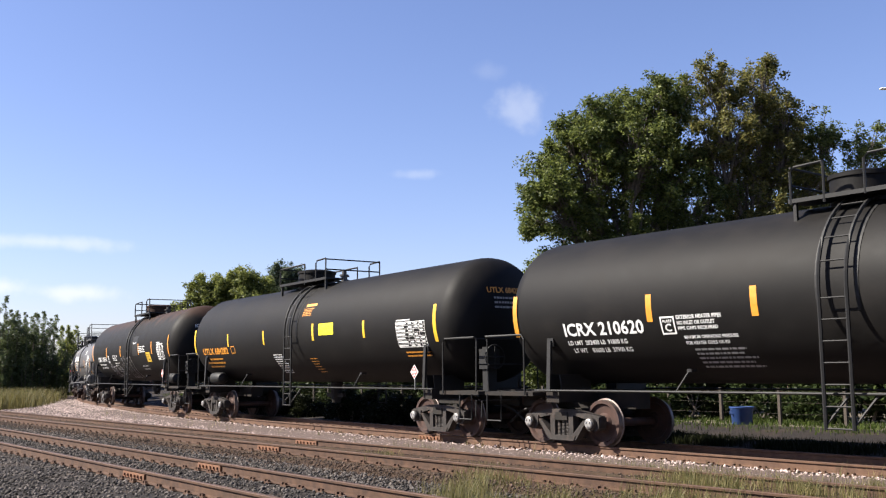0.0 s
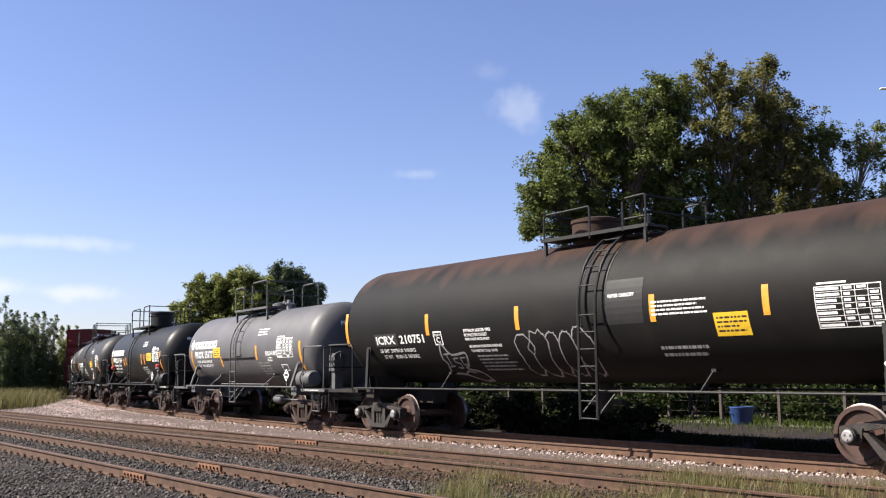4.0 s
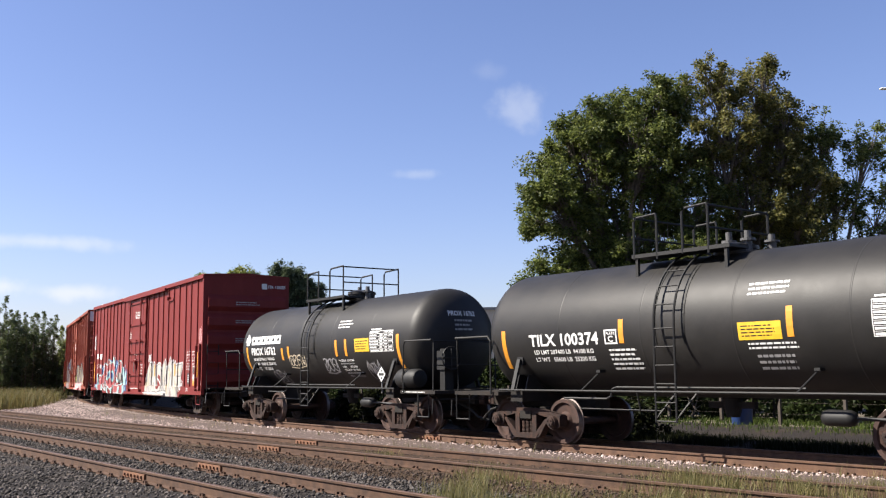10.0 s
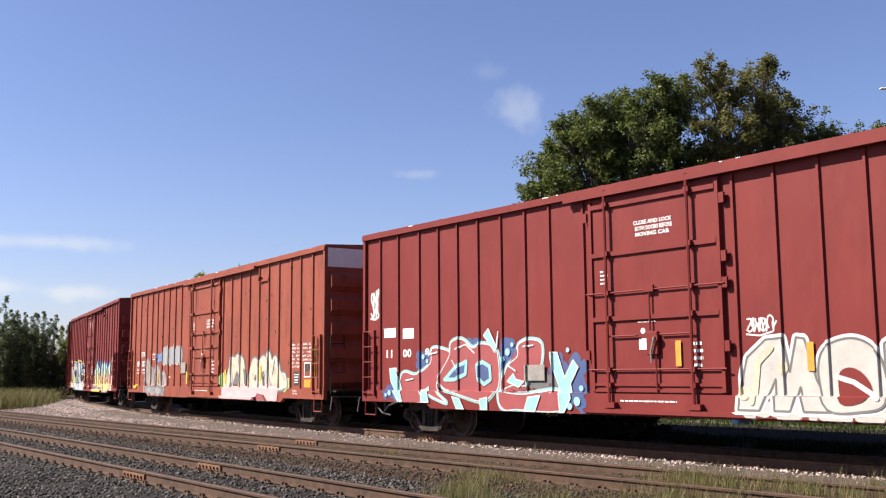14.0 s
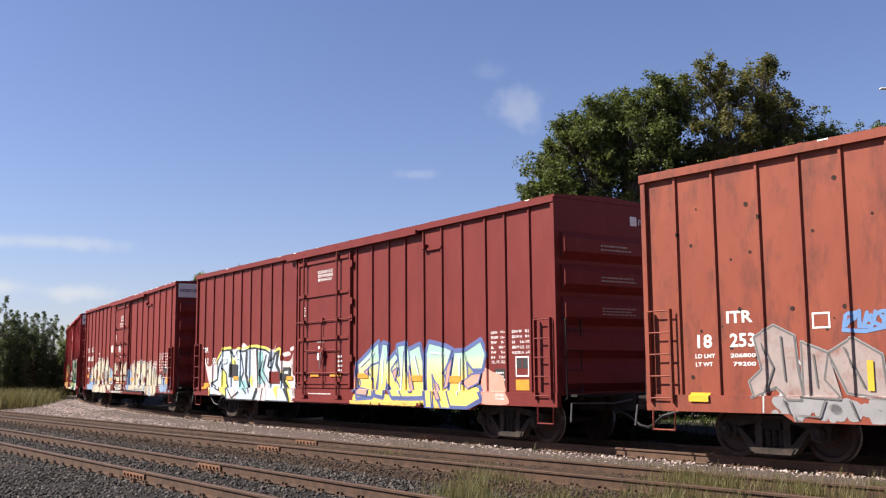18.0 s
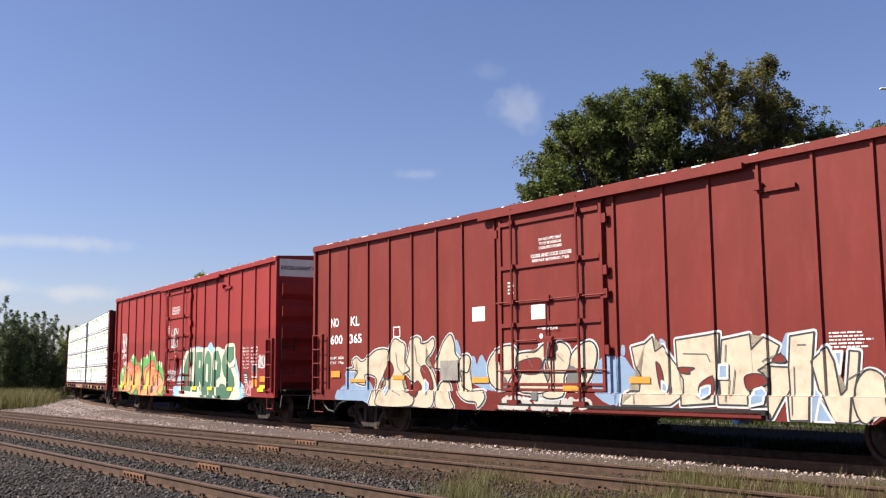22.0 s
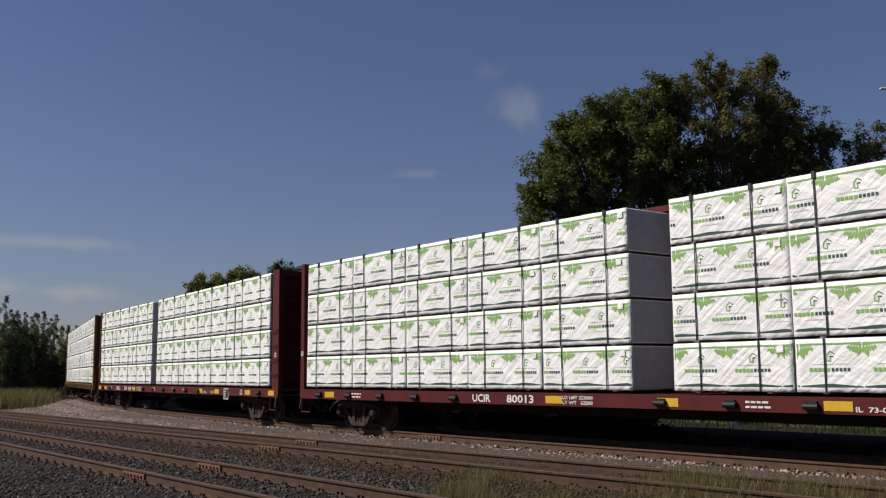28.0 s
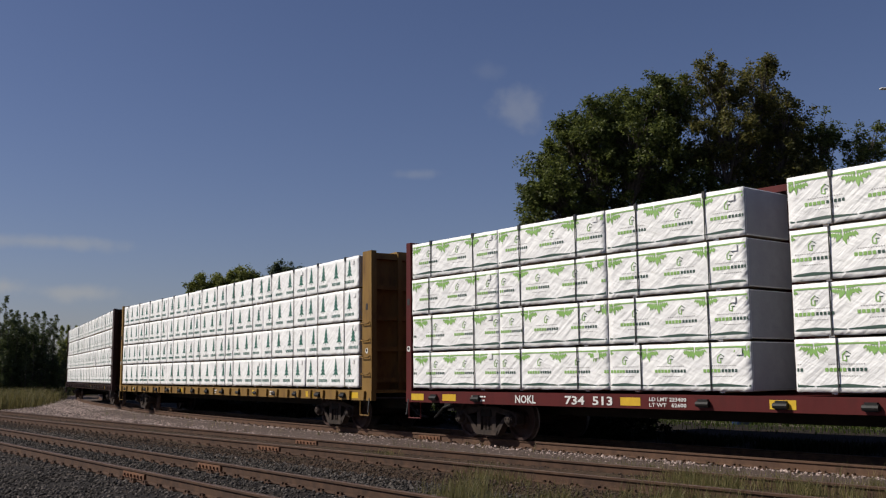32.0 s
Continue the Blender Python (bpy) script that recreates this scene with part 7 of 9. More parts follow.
b = CARS["b"]
door_words(b, ("CLOSE AND LOCK", "DOORS BEFORE", "MOVING CAR"), 0.1, 0.85, 3.42)
letters(b, [[(2.0, 0.98), (1.96, 1.24), (2.4, 1.76), (2.48, 2.02), (2.84, 2.0), (3.08, 2.1), (3.52, 1.98), (3.68, 1.72), (3.68, 1.36), (3.74, 1.06), (3.32, 1.0), (3.08, 1.28), (2.72, 1.28), (2.6, 0.96), (2.28, 0.96)],
            [(4.12, 1.06), (4.16, 1.48), (4.4, 1.9), (4.72, 1.94), (4.82, 1.72), (5.12, 1.98), (5.4, 1.98), (5.5, 1.68), (5.2, 1.36), (5.16, 1.1), (4.72, 1.16), (4.4, 1.06)],
            [(5.44, 1.1), (5.48, 2.02), (5.72, 2.12), (5.92, 1.86), (6.16, 2.0), (6.44, 1.8), (6.6, 1.5), (6.9, 1.46), (7.0, 1.1), (6.5, 1.04), (6.0, 1.14), (5.88, 1.4), (5.76, 1.1)]],
        BOX, P["flaking"], P["chalk"], 0.075, P["slate"], 0.10, True)
shape(b, [(1.88, 1.12), (3.08, 1.1), (4.2, 1.12), (5.08, 1.12), (6.12, 1.14), (6.6, 1.06), (6.5, 0.68), (5.8, 0.68), (5.56, 0.84), (5.0, 0.9), (4.64, 0.68), (4.4, 0.68), (1.88, 0.68)], BOX, P["pink"], 0.021)
shape(b, [(4.66, 0.67), (5.0, 0.88), (5.4, 0.84), (5.62, 0.67)], BOX, P["red"], 0.024, False, P["slate"])
shape(b, [(1.36, 1.4), (1.84, 1.58), (1.94, 1.14), (1.72, 1.04), (1.4, 1.2)], BOX, P["lime"], 0.008)
shape(b, [(6.9, 1.3), (7.2, 1.36), (7.3, 1.1), (7.0, 0.95)], BOX, P["lime"], 0.008, True)
for pts in ([(2.7, 1.18), (3.06, 1.62), (3.18, 1.3), (3.08, 1.14)], [(4.5, 1.34), (4.7, 1.5), (4.7, 1.26)], [(3.62, 1.7), (3.9, 1.5), (3.85, 1.1), (3.7, 1.2)], [(5.1, 1.5), (5.4, 1.62), (5.2, 1.3)]):
    shape(b, pts, BOX, P["slate"], 0.027)
strokes(b, [[(3.1, 2.0), (3.22, 1.5), (3.5, 1.1)], [(2.5, 1.9), (2.6, 1.3), (2.5, 1.0)], [(5.6, 2.0), (5.7, 1.2)], [(6.1, 1.9), (5.95, 1.5)]], BOX, P["chalk"], 0.09, 0.029)
cloud(b, -7.2, -4.4, 0.67, 1.06, BOX, P["grey"], 16, size=0.2)
letters(b, [[(-7.48, 1.04), (-7.56, 1.28), (-7.32, 1.48), (-7.44, 2.0), (-7.08, 2.18), (-6.72, 2.0), (-6.68, 1.48), (-6.6, 1.0), (-6.84, 1.0), (-7.08, 1.2)], [(-6.6, 1.06), (-6.6, 1.9), (-6.16, 1.72), (-6.24, 1.32), (-5.96, 1.02)],
            [(-6.16, 1.72), (-5.76, 1.94), (-5.32, 1.68), (-5.26, 1.04), (-5.6, 1.08), (-5.88, 1.12)], [(-5.2, 1.0), (-5.1, 1.6), (-4.72, 1.66), (-4.46, 1.32), (-4.42, 1.0)]], BOX, P["washed"], P["slate"], 0.03, P["grey"], 0.03)
strokes(b, [[(-7.3, 1.9), (-7.1, 1.5), (-7.25, 1.15)], [(-6.95, 2.0), (-6.9, 1.3)], [(-6.4, 1.7), (-6.35, 1.2)], [(-5.9, 1.8), (-5.6, 1.2)], [(-5.0, 1.5), (-4.8, 1.1)], [(-6.9, 1.0), (-6.8, 0.75), (-6.3, 0.75), (-6.2, 1.0)], [(-5.8, 1.0), (-5.7, 0.75)], [(-5.0, 0.75), (-4.75, 1.0), (-4.5, 0.75)]], BOX, P["slate"], 0.03, 0.028)
letters(b, [[(-4.98 + 0.40 * i, 1.92 + h), (-5.04 + 0.40 * i, 2.3), (-4.9 + 0.40 * i, 2.56 + h), (-4.66 + 0.40 * i, 2.54), (-4.56 + 0.40 * i, 2.2), (-4.66 + 0.40 * i, 1.9)] for i, h in enumerate((0.0, 0.04, -0.03, 0.06, 0.0, 0.03))], BOX, P["grey"], P["white"], 0.022, None, 0, True)
words(b, "BCK", -4.2, -4.0, 1.38, 1.45, BOX)
scrawl(b, -7.3, -6.5, 0.8, 1.9, BOX, P["white"], 18, 0.03, 2)
scrawl(b, -5.9, -5.2, 2.1, 2.35, BOX, P["blue"], 16, 0.06, 3)
words(b, "ITR", -7.95, -7.45, 2.25, 2.45, BOX)
words(b, "18", -8.55, -8.25, 1.85, 2.08, BOX)
words(b, "253", -7.9, -7.42, 1.85, 2.08, BOX)
words(b, "LD LMT", -8.6, -8.2, 1.68, 1.75, BOX)
words(b, "206800", -7.9, -7.42, 1.68, 1.75, BOX)
words(b, "LT WT", -8.6, -8.25, 1.54, 1.61, BOX)
words(b, "79200", -7.85, -7.42, 1.54, 1.61, BOX)
patches(b, frame_rect(-6.4, -6.1, 2.1, 2.35, 0.03), BOX, M["white"], "stencil_frame")
patches(b, [(-2.65, -2.1, 1.55, 1.95)], BOX, M["galv_plate"], "defect_board", 0.05)
reflectors(b, [(-2.05, -1.92, 1.15, 1.6), (1.95, 2.07, 1.2, 1.65), (5.0, 5.12, 1.3, 1.75), (8.86, 8.98, 1.4, 2.3), (-5.55, -5.45, 1.15, 1.6), (-8.7, -8.3, 0.95, 1.1)], BOX, M["yellow"])
data_block(b, 7.4, BOX, 30)

c = CARS["c"]
door_words(c, NOTICE, -0.45, 0.45, 4.36)
cloud(c, 1.6, 6.8, 0.67, 0.95, BOX, P["gold"], 21, size=0.22)
letters(c, [[(1.76, 1.72), (2.08, 1.88), (2.8, 2.26), (2.84, 1.76), (2.44, 1.68), (2.2, 1.56), (2.56, 1.32), (2.6, 0.9), (1.84, 0.86), (1.8, 1.08), (1.92, 1.24), (1.8, 1.4)],
            [(2.76, 0.94), (2.84, 1.76), (3.0, 2.22), (3.28, 2.18), (3.2, 1.72), (3.6, 1.98), (3.74, 1.84), (3.4, 1.56), (3.72, 1.24), (4.0, 0.9), (3.56, 0.9), (3.2, 1.32), (3.12, 0.9)]], BOX, P["fade"], P["indigo"], 0.05, P["indigo"], 0.085)
letters(c, [[(3.68, 2.14), (4.08, 2.18), (4.12, 1.52), (4.24, 1.2), (4.32, 1.32), (4.2, 2.02), (4.68, 2.14), (4.88, 1.52), (4.92, 0.92), (4.36, 0.9), (3.84, 0.9), (3.44, 1.16), (3.52, 1.32), (3.8, 1.44)],
            [(4.96, 1.92), (5.08, 2.18), (5.76, 2.06), (6.0, 1.98), (5.84, 1.68), (5.68, 1.48), (5.8, 1.2), (6.04, 0.67), (5.68, 0.67), (5.36, 1.2), (5.2, 1.44), (5.28, 0.67), (5.04, 0.67), (4.96, 1.32)],
            [(6.08, 1.94), (6.48, 1.94), (7.08, 2.16), (7.26, 1.86), (7.12, 1.54), (6.78, 1.54), (6.58, 1.7), (6.58, 1.4), (7.0, 1.36), (6.74, 1.2), (7.0, 1.16), (7.14, 0.9), (6.64, 0.72), (5.8, 0.72), (5.9, 1.2)]], BOX, P["fade"], P["indigo"], 0.05, P["indigo"], 0.085)
shape(c, [(7.16, 1.6), (7.44, 1.5), (7.84, 1.38), (7.9, 1.16), (8.1, 0.92), (8.04, 0.8), (7.2, 0.8), (7.08, 1.2)], BOX, P["salmon"], 0.0055, True)
for pts in ([(5.7, 1.12), (5.82, 1.6), (6.04, 1.84), (5.96, 1.56), (5.84, 1.16)], [(6.4, 1.26), (6.76, 1.44), (7.1, 1.46), (7.0, 1.24), (6.6, 1.12)], [(3.48, 1.52), (3.72, 1.62), (3.6, 1.28)], [(4.24, 1.66), (4.44, 1.04), (4.32, 1.02), (4.2, 1.28)], [(5.3, 1.3), (5.46, 1.2), (5.64, 0.86), (5.48, 0.86)], [(1.84, 1.12), (2.4, 1.06), (2.34, 0.92), (1.84, 0.94)], [(2.1, 1.52), (2.3, 1.6), (2.3, 1.44)], [(1.62, 1.0), (1.72, 1.6), (1.78, 1.1)]):
    shape(c, pts, BOX, P["salmon"], 0.029, False, P["indigo"], 0.035)
strokes(c, [[(1.9, 1.66), (2.6, 2.0)], [(2.98, 1.2), (3.06, 2.0)], [(3.85, 1.0), (3.95, 2.0)], [(4.45, 1.9), (4.7, 1.3)], [(5.15, 1.95), (5.7, 1.9)], [(6.3, 1.0), (6.3, 1.8)]], BOX, P["ice"], 0.06, 0.026)
letters(c, [[(-8.16, 0.8), (-8.12, 1.2), (-7.68, 1.32), (-7.68, 1.96), (-7.24, 2.28), (-6.56, 2.3), (-6.32, 2.04), (-6.04, 2.26), (-5.56, 2.22), (-5.04, 2.3), (-4.6, 2.3), (-3.88, 2.22), (-3.6, 2.12), (-3.68, 1.76), (-3.12, 2.14), (-2.94, 2.18), (-3.08, 1.8), (-2.8, 1.44), (-2.28, 1.08), (-2.1, 0.67), (-6.7, 0.67), (-6.92, 0.8)]],
        BOX, P["ice"], P["black"], 0.06, P["yellow"], 0.11)
for pts, m in (([(-4.96, 2.24), (-4.56, 2.26), (-4.44, 0.92), (-4.84, 1.32)], "rose"), ([(-4.28, 1.16), (-3.64, 1.16), (-3.72, 0.68), (-4.24, 0.68)], "rose"), ([(-4.44, 2.14), (-4.12, 2.18), (-4.2, 1.48), (-3.88, 1.24), (-4.28, 1.2)], "aqua"), ([(-5.92, 1.8), (-5.68, 1.32), (-5.16, 1.24), (-5.16, 0.92), (-5.76, 1.04)], "aqua"),
               ([(-7.2, 1.7), (-6.95, 1.5), (-6.75, 0.75), (-7.3, 0.9)], "yellow"), ([(-6.5, 2.1), (-6.3, 1.9), (-6.1, 2.1), (-6.3, 1.4)], "yellow"), ([(-5.05, 1.3), (-4.85, 1.5), (-4.8, 1.0)], "yellow"), ([(-3.3, 1.15), (-2.9, 1.1), (-2.9, 0.72)], "yellow"), ([(-8.0, 0.85), (-7.4, 1.0), (-7.0, 0.85), (-7.2, 0.8)], "rose"), ([(-6.6, 0.7), (-5.9, 0.72), (-6.2, 1.2)], "rose")):
    shape(c, pts, BOX, P[m], 0.020)
strokes(c, [[(-7.32, 2.24), (-7.28, 1.76), (-7.36, 0.96)], [(-7.28, 1.72), (-6.92, 1.52), (-6.72, 0.68)], [(-7.68, 1.32), (-7.56, 1.76), (-7.4, 1.92)], [(-6.64, 2.28), (-6.52, 1.8)], [(-5.72, 2.12), (-5.52, 1.56), (-5.72, 1.32), (-5.16, 0.88)], [(-5.12, 2.28), (-5.12, 1.36), (-4.96, 0.92)],
            [(-3.84, 2.08), (-4.08, 1.6), (-3.64, 1.24)], [(-4.12, 1.88), (-4.28, 1.48), (-3.88, 1.16), (-4.04, 0.68)], [(-3.6, 2.08), (-3.72, 1.72), (-3.44, 1.68), (-3.2, 2.12)], [(-6.92, 1.24), (-6.28, 0.72), (-5.76, 0.92)], [(-6.24, 1.92), (-6.08, 1.32)], [(-8.1, 1.2), (-7.6, 1.0), (-7.36, 0.96)]], BOX, P["black"], 0.05, 0.026)
strokes(c, [[(-4.52, 2.24), (-4.36, 1.0), (-4.6, 0.68)], [(-3.04, 2.12), (-3.12, 1.76), (-2.6, 1.32)], [(-2.8, 1.44), (-2.44, 1.08), (-2.16, 0.76)], [(-5.3, 2.2), (-5.35, 1.5), (-5.1, 1.1)]], BOX, P["black"], 0.13, 0.0265)
for pts in ([(-6.68, 1.84), (-5.96, 1.8), (-6.0, 1.4), (-6.72, 1.4)], [(-2.64, 1.68), (-2.16, 1.68), (-2.16, 1.32), (-2.68, 1.32)]):
    shape(c, pts, BOX, M["panel_black"], 0.0285)
shape(c, [(-3.52, 1.56), (-2.92, 1.56), (-2.84, 1.2), (-3.52, 1.2)], BOX, M["maroon_two"], 0.0285)
words(c, "60K", -2.55, -2.25, 1.48, 1.58, BOX, lift=0.031)
for pts in ([(-5.72, 2.32), (-5.6, 2.5), (-5.24, 2.34), (-5.48, 2.28)], [(-3.84, 2.28), (-3.32, 2.22), (-3.2, 2.42), (-3.34, 1.88), (-3.6, 1.8)], [(-2.88, 1.84), (-2.24, 1.86), (-2.0, 2.1), (-2.14, 1.72), (-2.06, 1.48), (-1.78, 1.32), (-1.94, 0.96), (-1.7, 0.76), (-2.08, 0.7), (-2.6, 1.32)], [(-8.84, 1.9), (-8.48, 1.76), (-7.68, 1.9), (-7.76, 1.44), (-8.16, 1.24), (-8.2, 0.84)], [(-2.7, 2.1), (-2.3, 2.14), (-2.2, 2.04), (-2.6, 2.0)], [(-2.2, 2.26), (-2.0, 2.28), (-2.0, 2.18), (-2.2, 2.16)]):
    shape(c, pts, BOX, P["rose"], 0.0052, True)
words(c, "ITR", -9.0, -8.55, 2.25, 2.42, BOX)
words(c, "11", -8.82, -8.56, 1.85, 2.06, BOX)
words(c, "00", -8.05, -7.72, 1.85, 2.06, BOX, lift=0.05)
words(c, "20", -7.18, -6.85, 1.85, 2.06, BOX, lift=0.05)
patches(c, frame_rect(-6.1, -5.86, 2.0, 2.3, 0.03), BOX, M["white"], "stencil_frame", 0.06)
reflectors(c, [(1.78, 2.3, 1.35, 1.48), (4.2, 4.8, 1.28, 1.42), (5.9, 6.35, 1.25, 1.4), (-8.85, -8.4, 1.0, 1.2), (-2.4, -2.0, 1.3, 1.42), (0.35, 0.95, 1.4, 1.52), (-0.8, -0.3, 1.4, 1.52), (-6.3, -5.9, 1.3, 1.42)], BOX, M["orange"])
data_block(c, 7.45, BOX, 40)

d = CARS["d"]
MID = SIDES["middling"]
part("door_track", box(bmesh.new(), -1.55, 4.98, -1.70, -1.575, 0.75, 0.83), M["steel_black"], d, "dark steel lower door track")
door_words(d, ("CLOSE AND LOCK DOORS", "BEFORE MOVING CAR"), -0.6, 0.6, 3.9)
ground_marks = []
ground_marks.append([(-3.18, 1.73), (-3.10, 1.47), (-2.81, 1.32), (-2.44, 1.17), (-1.84, 1.08), (-1.84, 1.37), (-2.17, 1.71), (-2.29, 1.86), (-2.40, 1.79), (-2.49, 1.64), (-2.60, 1.84)])
ground_marks.append([(1.71, 1.65), (1.86, 1.74), (2.04, 1.55), (2.23, 1.36), (2.19, 1.13), (1.94, 1.09), (1.68, 0.84)])
ground_marks.append([(1.22, 1.66), (1.71, 1.70), (1.68, 0.86), (1.08, 1.13)])
ground_marks.append([(2.73, 1.98), (2.83, 2.02), (2.96, 1.82), (3.03, 1.64), (3.14, 1.44)])
ground_marks.append([(-8.00, 1.50), (-7.94, 1.26), (-8.28, 1.05), (-8.28, 0.75), (-6.74, 0.70), (-6.63, 1.07), (-7.17, 1.47)])
ground_marks.append([(-3.32, 2.16), (-3.17, 2.20), (-3.05, 1.93), (-3.17, 1.83)])
ground_marks.append([(1.81, 1.95), (1.89, 1.94), (1.89, 1.78), (1.80, 1.78)])
ground_marks.append([(5.21, 1.76), (5.30, 2.03), (5.40, 2.01), (5.36, 1.60)])
ground_marks.append([(5.77, 1.16), (5.74, 0.69), (6.13, 0.67), (5.91, 1.08)])
for pts in ground_marks:
    shape(d, pts, MID, P["sky_dull"], 0.0045, True)
cloud(d, 7.5, 9.1, 0.80, 1.4, MID, P["sky_dull"], 25, size=0.26)
left_word = []
left_word.append([(-7.94, 1.57), (-7.58, 1.64), (-7.66, 1.79), (-7.44, 1.89), (-7.17, 1.78), (-6.77, 1.95), (-6.50, 2.06), (-6.12, 2.08), (-5.87, 1.97), (-5.92, 1.63), (-6.17, 1.42), (-6.43, 1.07), (-6.32, 0.68), (-6.76, 0.67), (-6.48, 1.32), (-7.03, 1.44), (-7.03, 1.18), (-7.58, 1.29), (-7.38, 1.54)])
left_word.append([(-5.87, 2.07), (-5.79, 2.25), (-5.62, 2.32), (-5.42, 2.24), (-5.23, 2.14), (-5.23, 1.76), (-5.04, 1.55), (-5.33, 1.42), (-5.23, 1.08), (-4.79, 0.95), (-4.95, 0.69), (-6.32, 0.67), (-6.37, 0.93), (-6.07, 1.21), (-6.17, 1.42), (-5.97, 1.70)])
left_word.append([(-5.23, 1.62), (-5.09, 1.96), (-4.99, 2.23), (-4.78, 2.34), (-4.59, 2.28), (-4.57, 2.17), (-4.32, 2.19), (-4.09, 2.29), (-4.03, 2.13), (-4.16, 1.94), (-4.39, 1.74), (-4.08, 1.48), (-3.97, 1.09), (-4.09, 0.68), (-4.91, 0.69), (-5.28, 0.78), (-4.79, 1.08), (-5.00, 1.35), (-5.18, 1.48)])
left_word.append([(-3.95, 1.58), (-3.90, 1.80), (-3.70, 2.15), (-3.42, 2.35), (-3.27, 2.14), (-3.24, 1.92), (-3.09, 1.76), (-3.22, 1.57)])
left_word.append([(-3.89, 1.09), (-3.73, 1.28), (-3.46, 1.22), (-3.36, 0.90), (-3.23, 0.68), (-3.87, 0.67)])
left_word.append([(-3.22, 1.60), (-3.03, 1.80), (-2.80, 1.87), (-2.68, 1.72), (-2.81, 1.47), (-3.03, 1.53), (-2.98, 1.22), (-2.74, 1.07), (-2.24, 1.08), (-2.11, 0.92), (-2.35, 0.71), (-2.44, 0.83), (-2.82, 0.87), (-3.10, 1.09)])
letters(d, left_word, MID, P["cream"], P["black"], 0.03, P["white"], 0.05, True)
door_word = []
door_word.append([(-1.99, 1.22), (-2.10, 1.59), (-1.94, 1.85), (-1.63, 2.00), (-1.23, 2.03), (-1.05, 1.84), (-1.13, 1.58), (-1.30, 1.34), (-1.58, 1.10)])
door_word.append([(-1.05, 1.84), (-0.75, 1.88), (-0.49, 1.89), (-0.24, 2.03), (-0.19, 1.80), (-0.30, 1.57), (-0.15, 1.09), (-1.04, 1.09), (-0.94, 1.46), (-1.11, 1.64)])
door_word.append([(-0.16, 1.91), (0.18, 2.06), (0.43, 1.98), (0.52, 1.80), (0.45, 1.56), (0.31, 1.34), (0.30, 0.99), (-0.27, 0.98), (-0.09, 1.40), (-0.16, 1.68)])
door_word.append([(0.52, 1.78), (0.81, 2.00), (1.08, 2.05), (1.23, 1.88), (1.17, 1.56), (0.93, 1.23), (0.62, 1.12), (0.51, 1.45)])
letters(d, door_word, MID, P["cream"], P["black"], 0.03, P["white"], 0.05, True)
right_word = []
right_word.append([(1.83, 0.85), (1.88, 1.06), (2.01, 1.11), (2.22, 1.11), (2.28, 1.39), (2.14, 1.57), (2.06, 1.91), (2.39, 1.97), (2.57, 2.09), (2.62, 1.82), (2.81, 1.92), (3.03, 1.64), (3.27, 1.39), (3.22, 1.00), (2.99, 0.87), (2.47, 0.85)])
right_word.append([(3.10, 2.01), (4.04, 2.10), (3.99, 1.53), (3.94, 0.92), (3.24, 0.87), (3.24, 1.32), (3.12, 1.52)])
right_word.append([(4.08, 1.98), (4.64, 2.06), (4.66, 1.81), (4.91, 2.01), (5.19, 1.86), (5.07, 1.61), (4.77, 1.47), (4.97, 1.34), (4.97, 0.89), (4.68, 0.88), (4.70, 1.15), (4.59, 1.25), (4.61, 0.90), (4.02, 0.90), (4.00, 1.34)])
right_word.append([(5.39, 2.00), (5.82, 2.05), (5.76, 1.60), (5.70, 0.69), (5.37, 0.68), (5.35, 1.16), (5.34, 1.51)])
right_word.append([(5.00, 1.53), (5.34, 1.51), (5.38, 1.34), (5.35, 1.16), (5.04, 0.69), (4.98, 0.69)])
right_word.append([(5.74, 1.60), (6.02, 1.82), (6.13, 1.59), (6.21, 1.08), (6.31, 1.17), (6.39, 1.75), (6.55, 1.73), (6.51, 1.42), (6.44, 1.17), (6.37, 0.67), (6.12, 0.68), (5.97, 1.04), (5.85, 1.16)])
right_word.append([(6.35, 1.17), (6.61, 1.32), (6.73, 1.17), (6.83, 0.70), (6.62, 0.74), (6.39, 0.67)])
letters(d, right_word, MID, P["cream"], P["black"], 0.028, P["white"], 0.055)
bare = []
bare.append([(-6.02, 1.63), (-5.87, 1.77), (-5.72, 1.56), (-5.92, 1.32), (-6.12, 1.38)])
bare.append([(-4.35, 1.64), (-4.58, 1.59), (-4.49, 1.37), (-4.17, 1.08), (-4.11, 1.27)])
bare.append([(-5.00, 1.05), (-4.72, 1.29), (-4.56, 1.15), (-4.72, 0.92)])
bare.append([(-3.60, 1.60), (-3.45, 1.73), (-3.37, 1.60)])
bare.append([(-0.99, 1.69), (-0.36, 1.75), (-0.41, 1.46), (-0.92, 1.46)])
bare.append([(2.64, 1.62), (2.74, 1.54), (2.79, 1.28), (2.72, 1.16)])
bare.append([(3.16, 1.53), (3.49, 1.52), (3.39, 1.47), (3.38, 1.42), (3.19, 1.44)])
bare.append([(3.60, 1.24), (3.89, 1.38), (3.92, 1.15), (3.80, 1.00), (3.59, 1.03)])
bare.append([(4.52, 1.37), (4.80, 1.41), (4.99, 1.28), (4.75, 1.19), (4.56, 1.15)])
bare.append([(5.05, 1.61), (5.20, 1.73), (5.30, 1.60)])
for pts in bare:
    shape(d, pts, MID, M["brown_red"], 0.024, True, P["black"], 0.02)
blue_marks = []
blue_marks.append([(-6.12, 1.10), (-5.97, 1.20), (-5.87, 1.07), (-5.97, 0.96)])
blue_marks.append([(-4.40, 1.32), (-4.26, 1.22), (-4.29, 1.00), (-4.44, 1.08)])
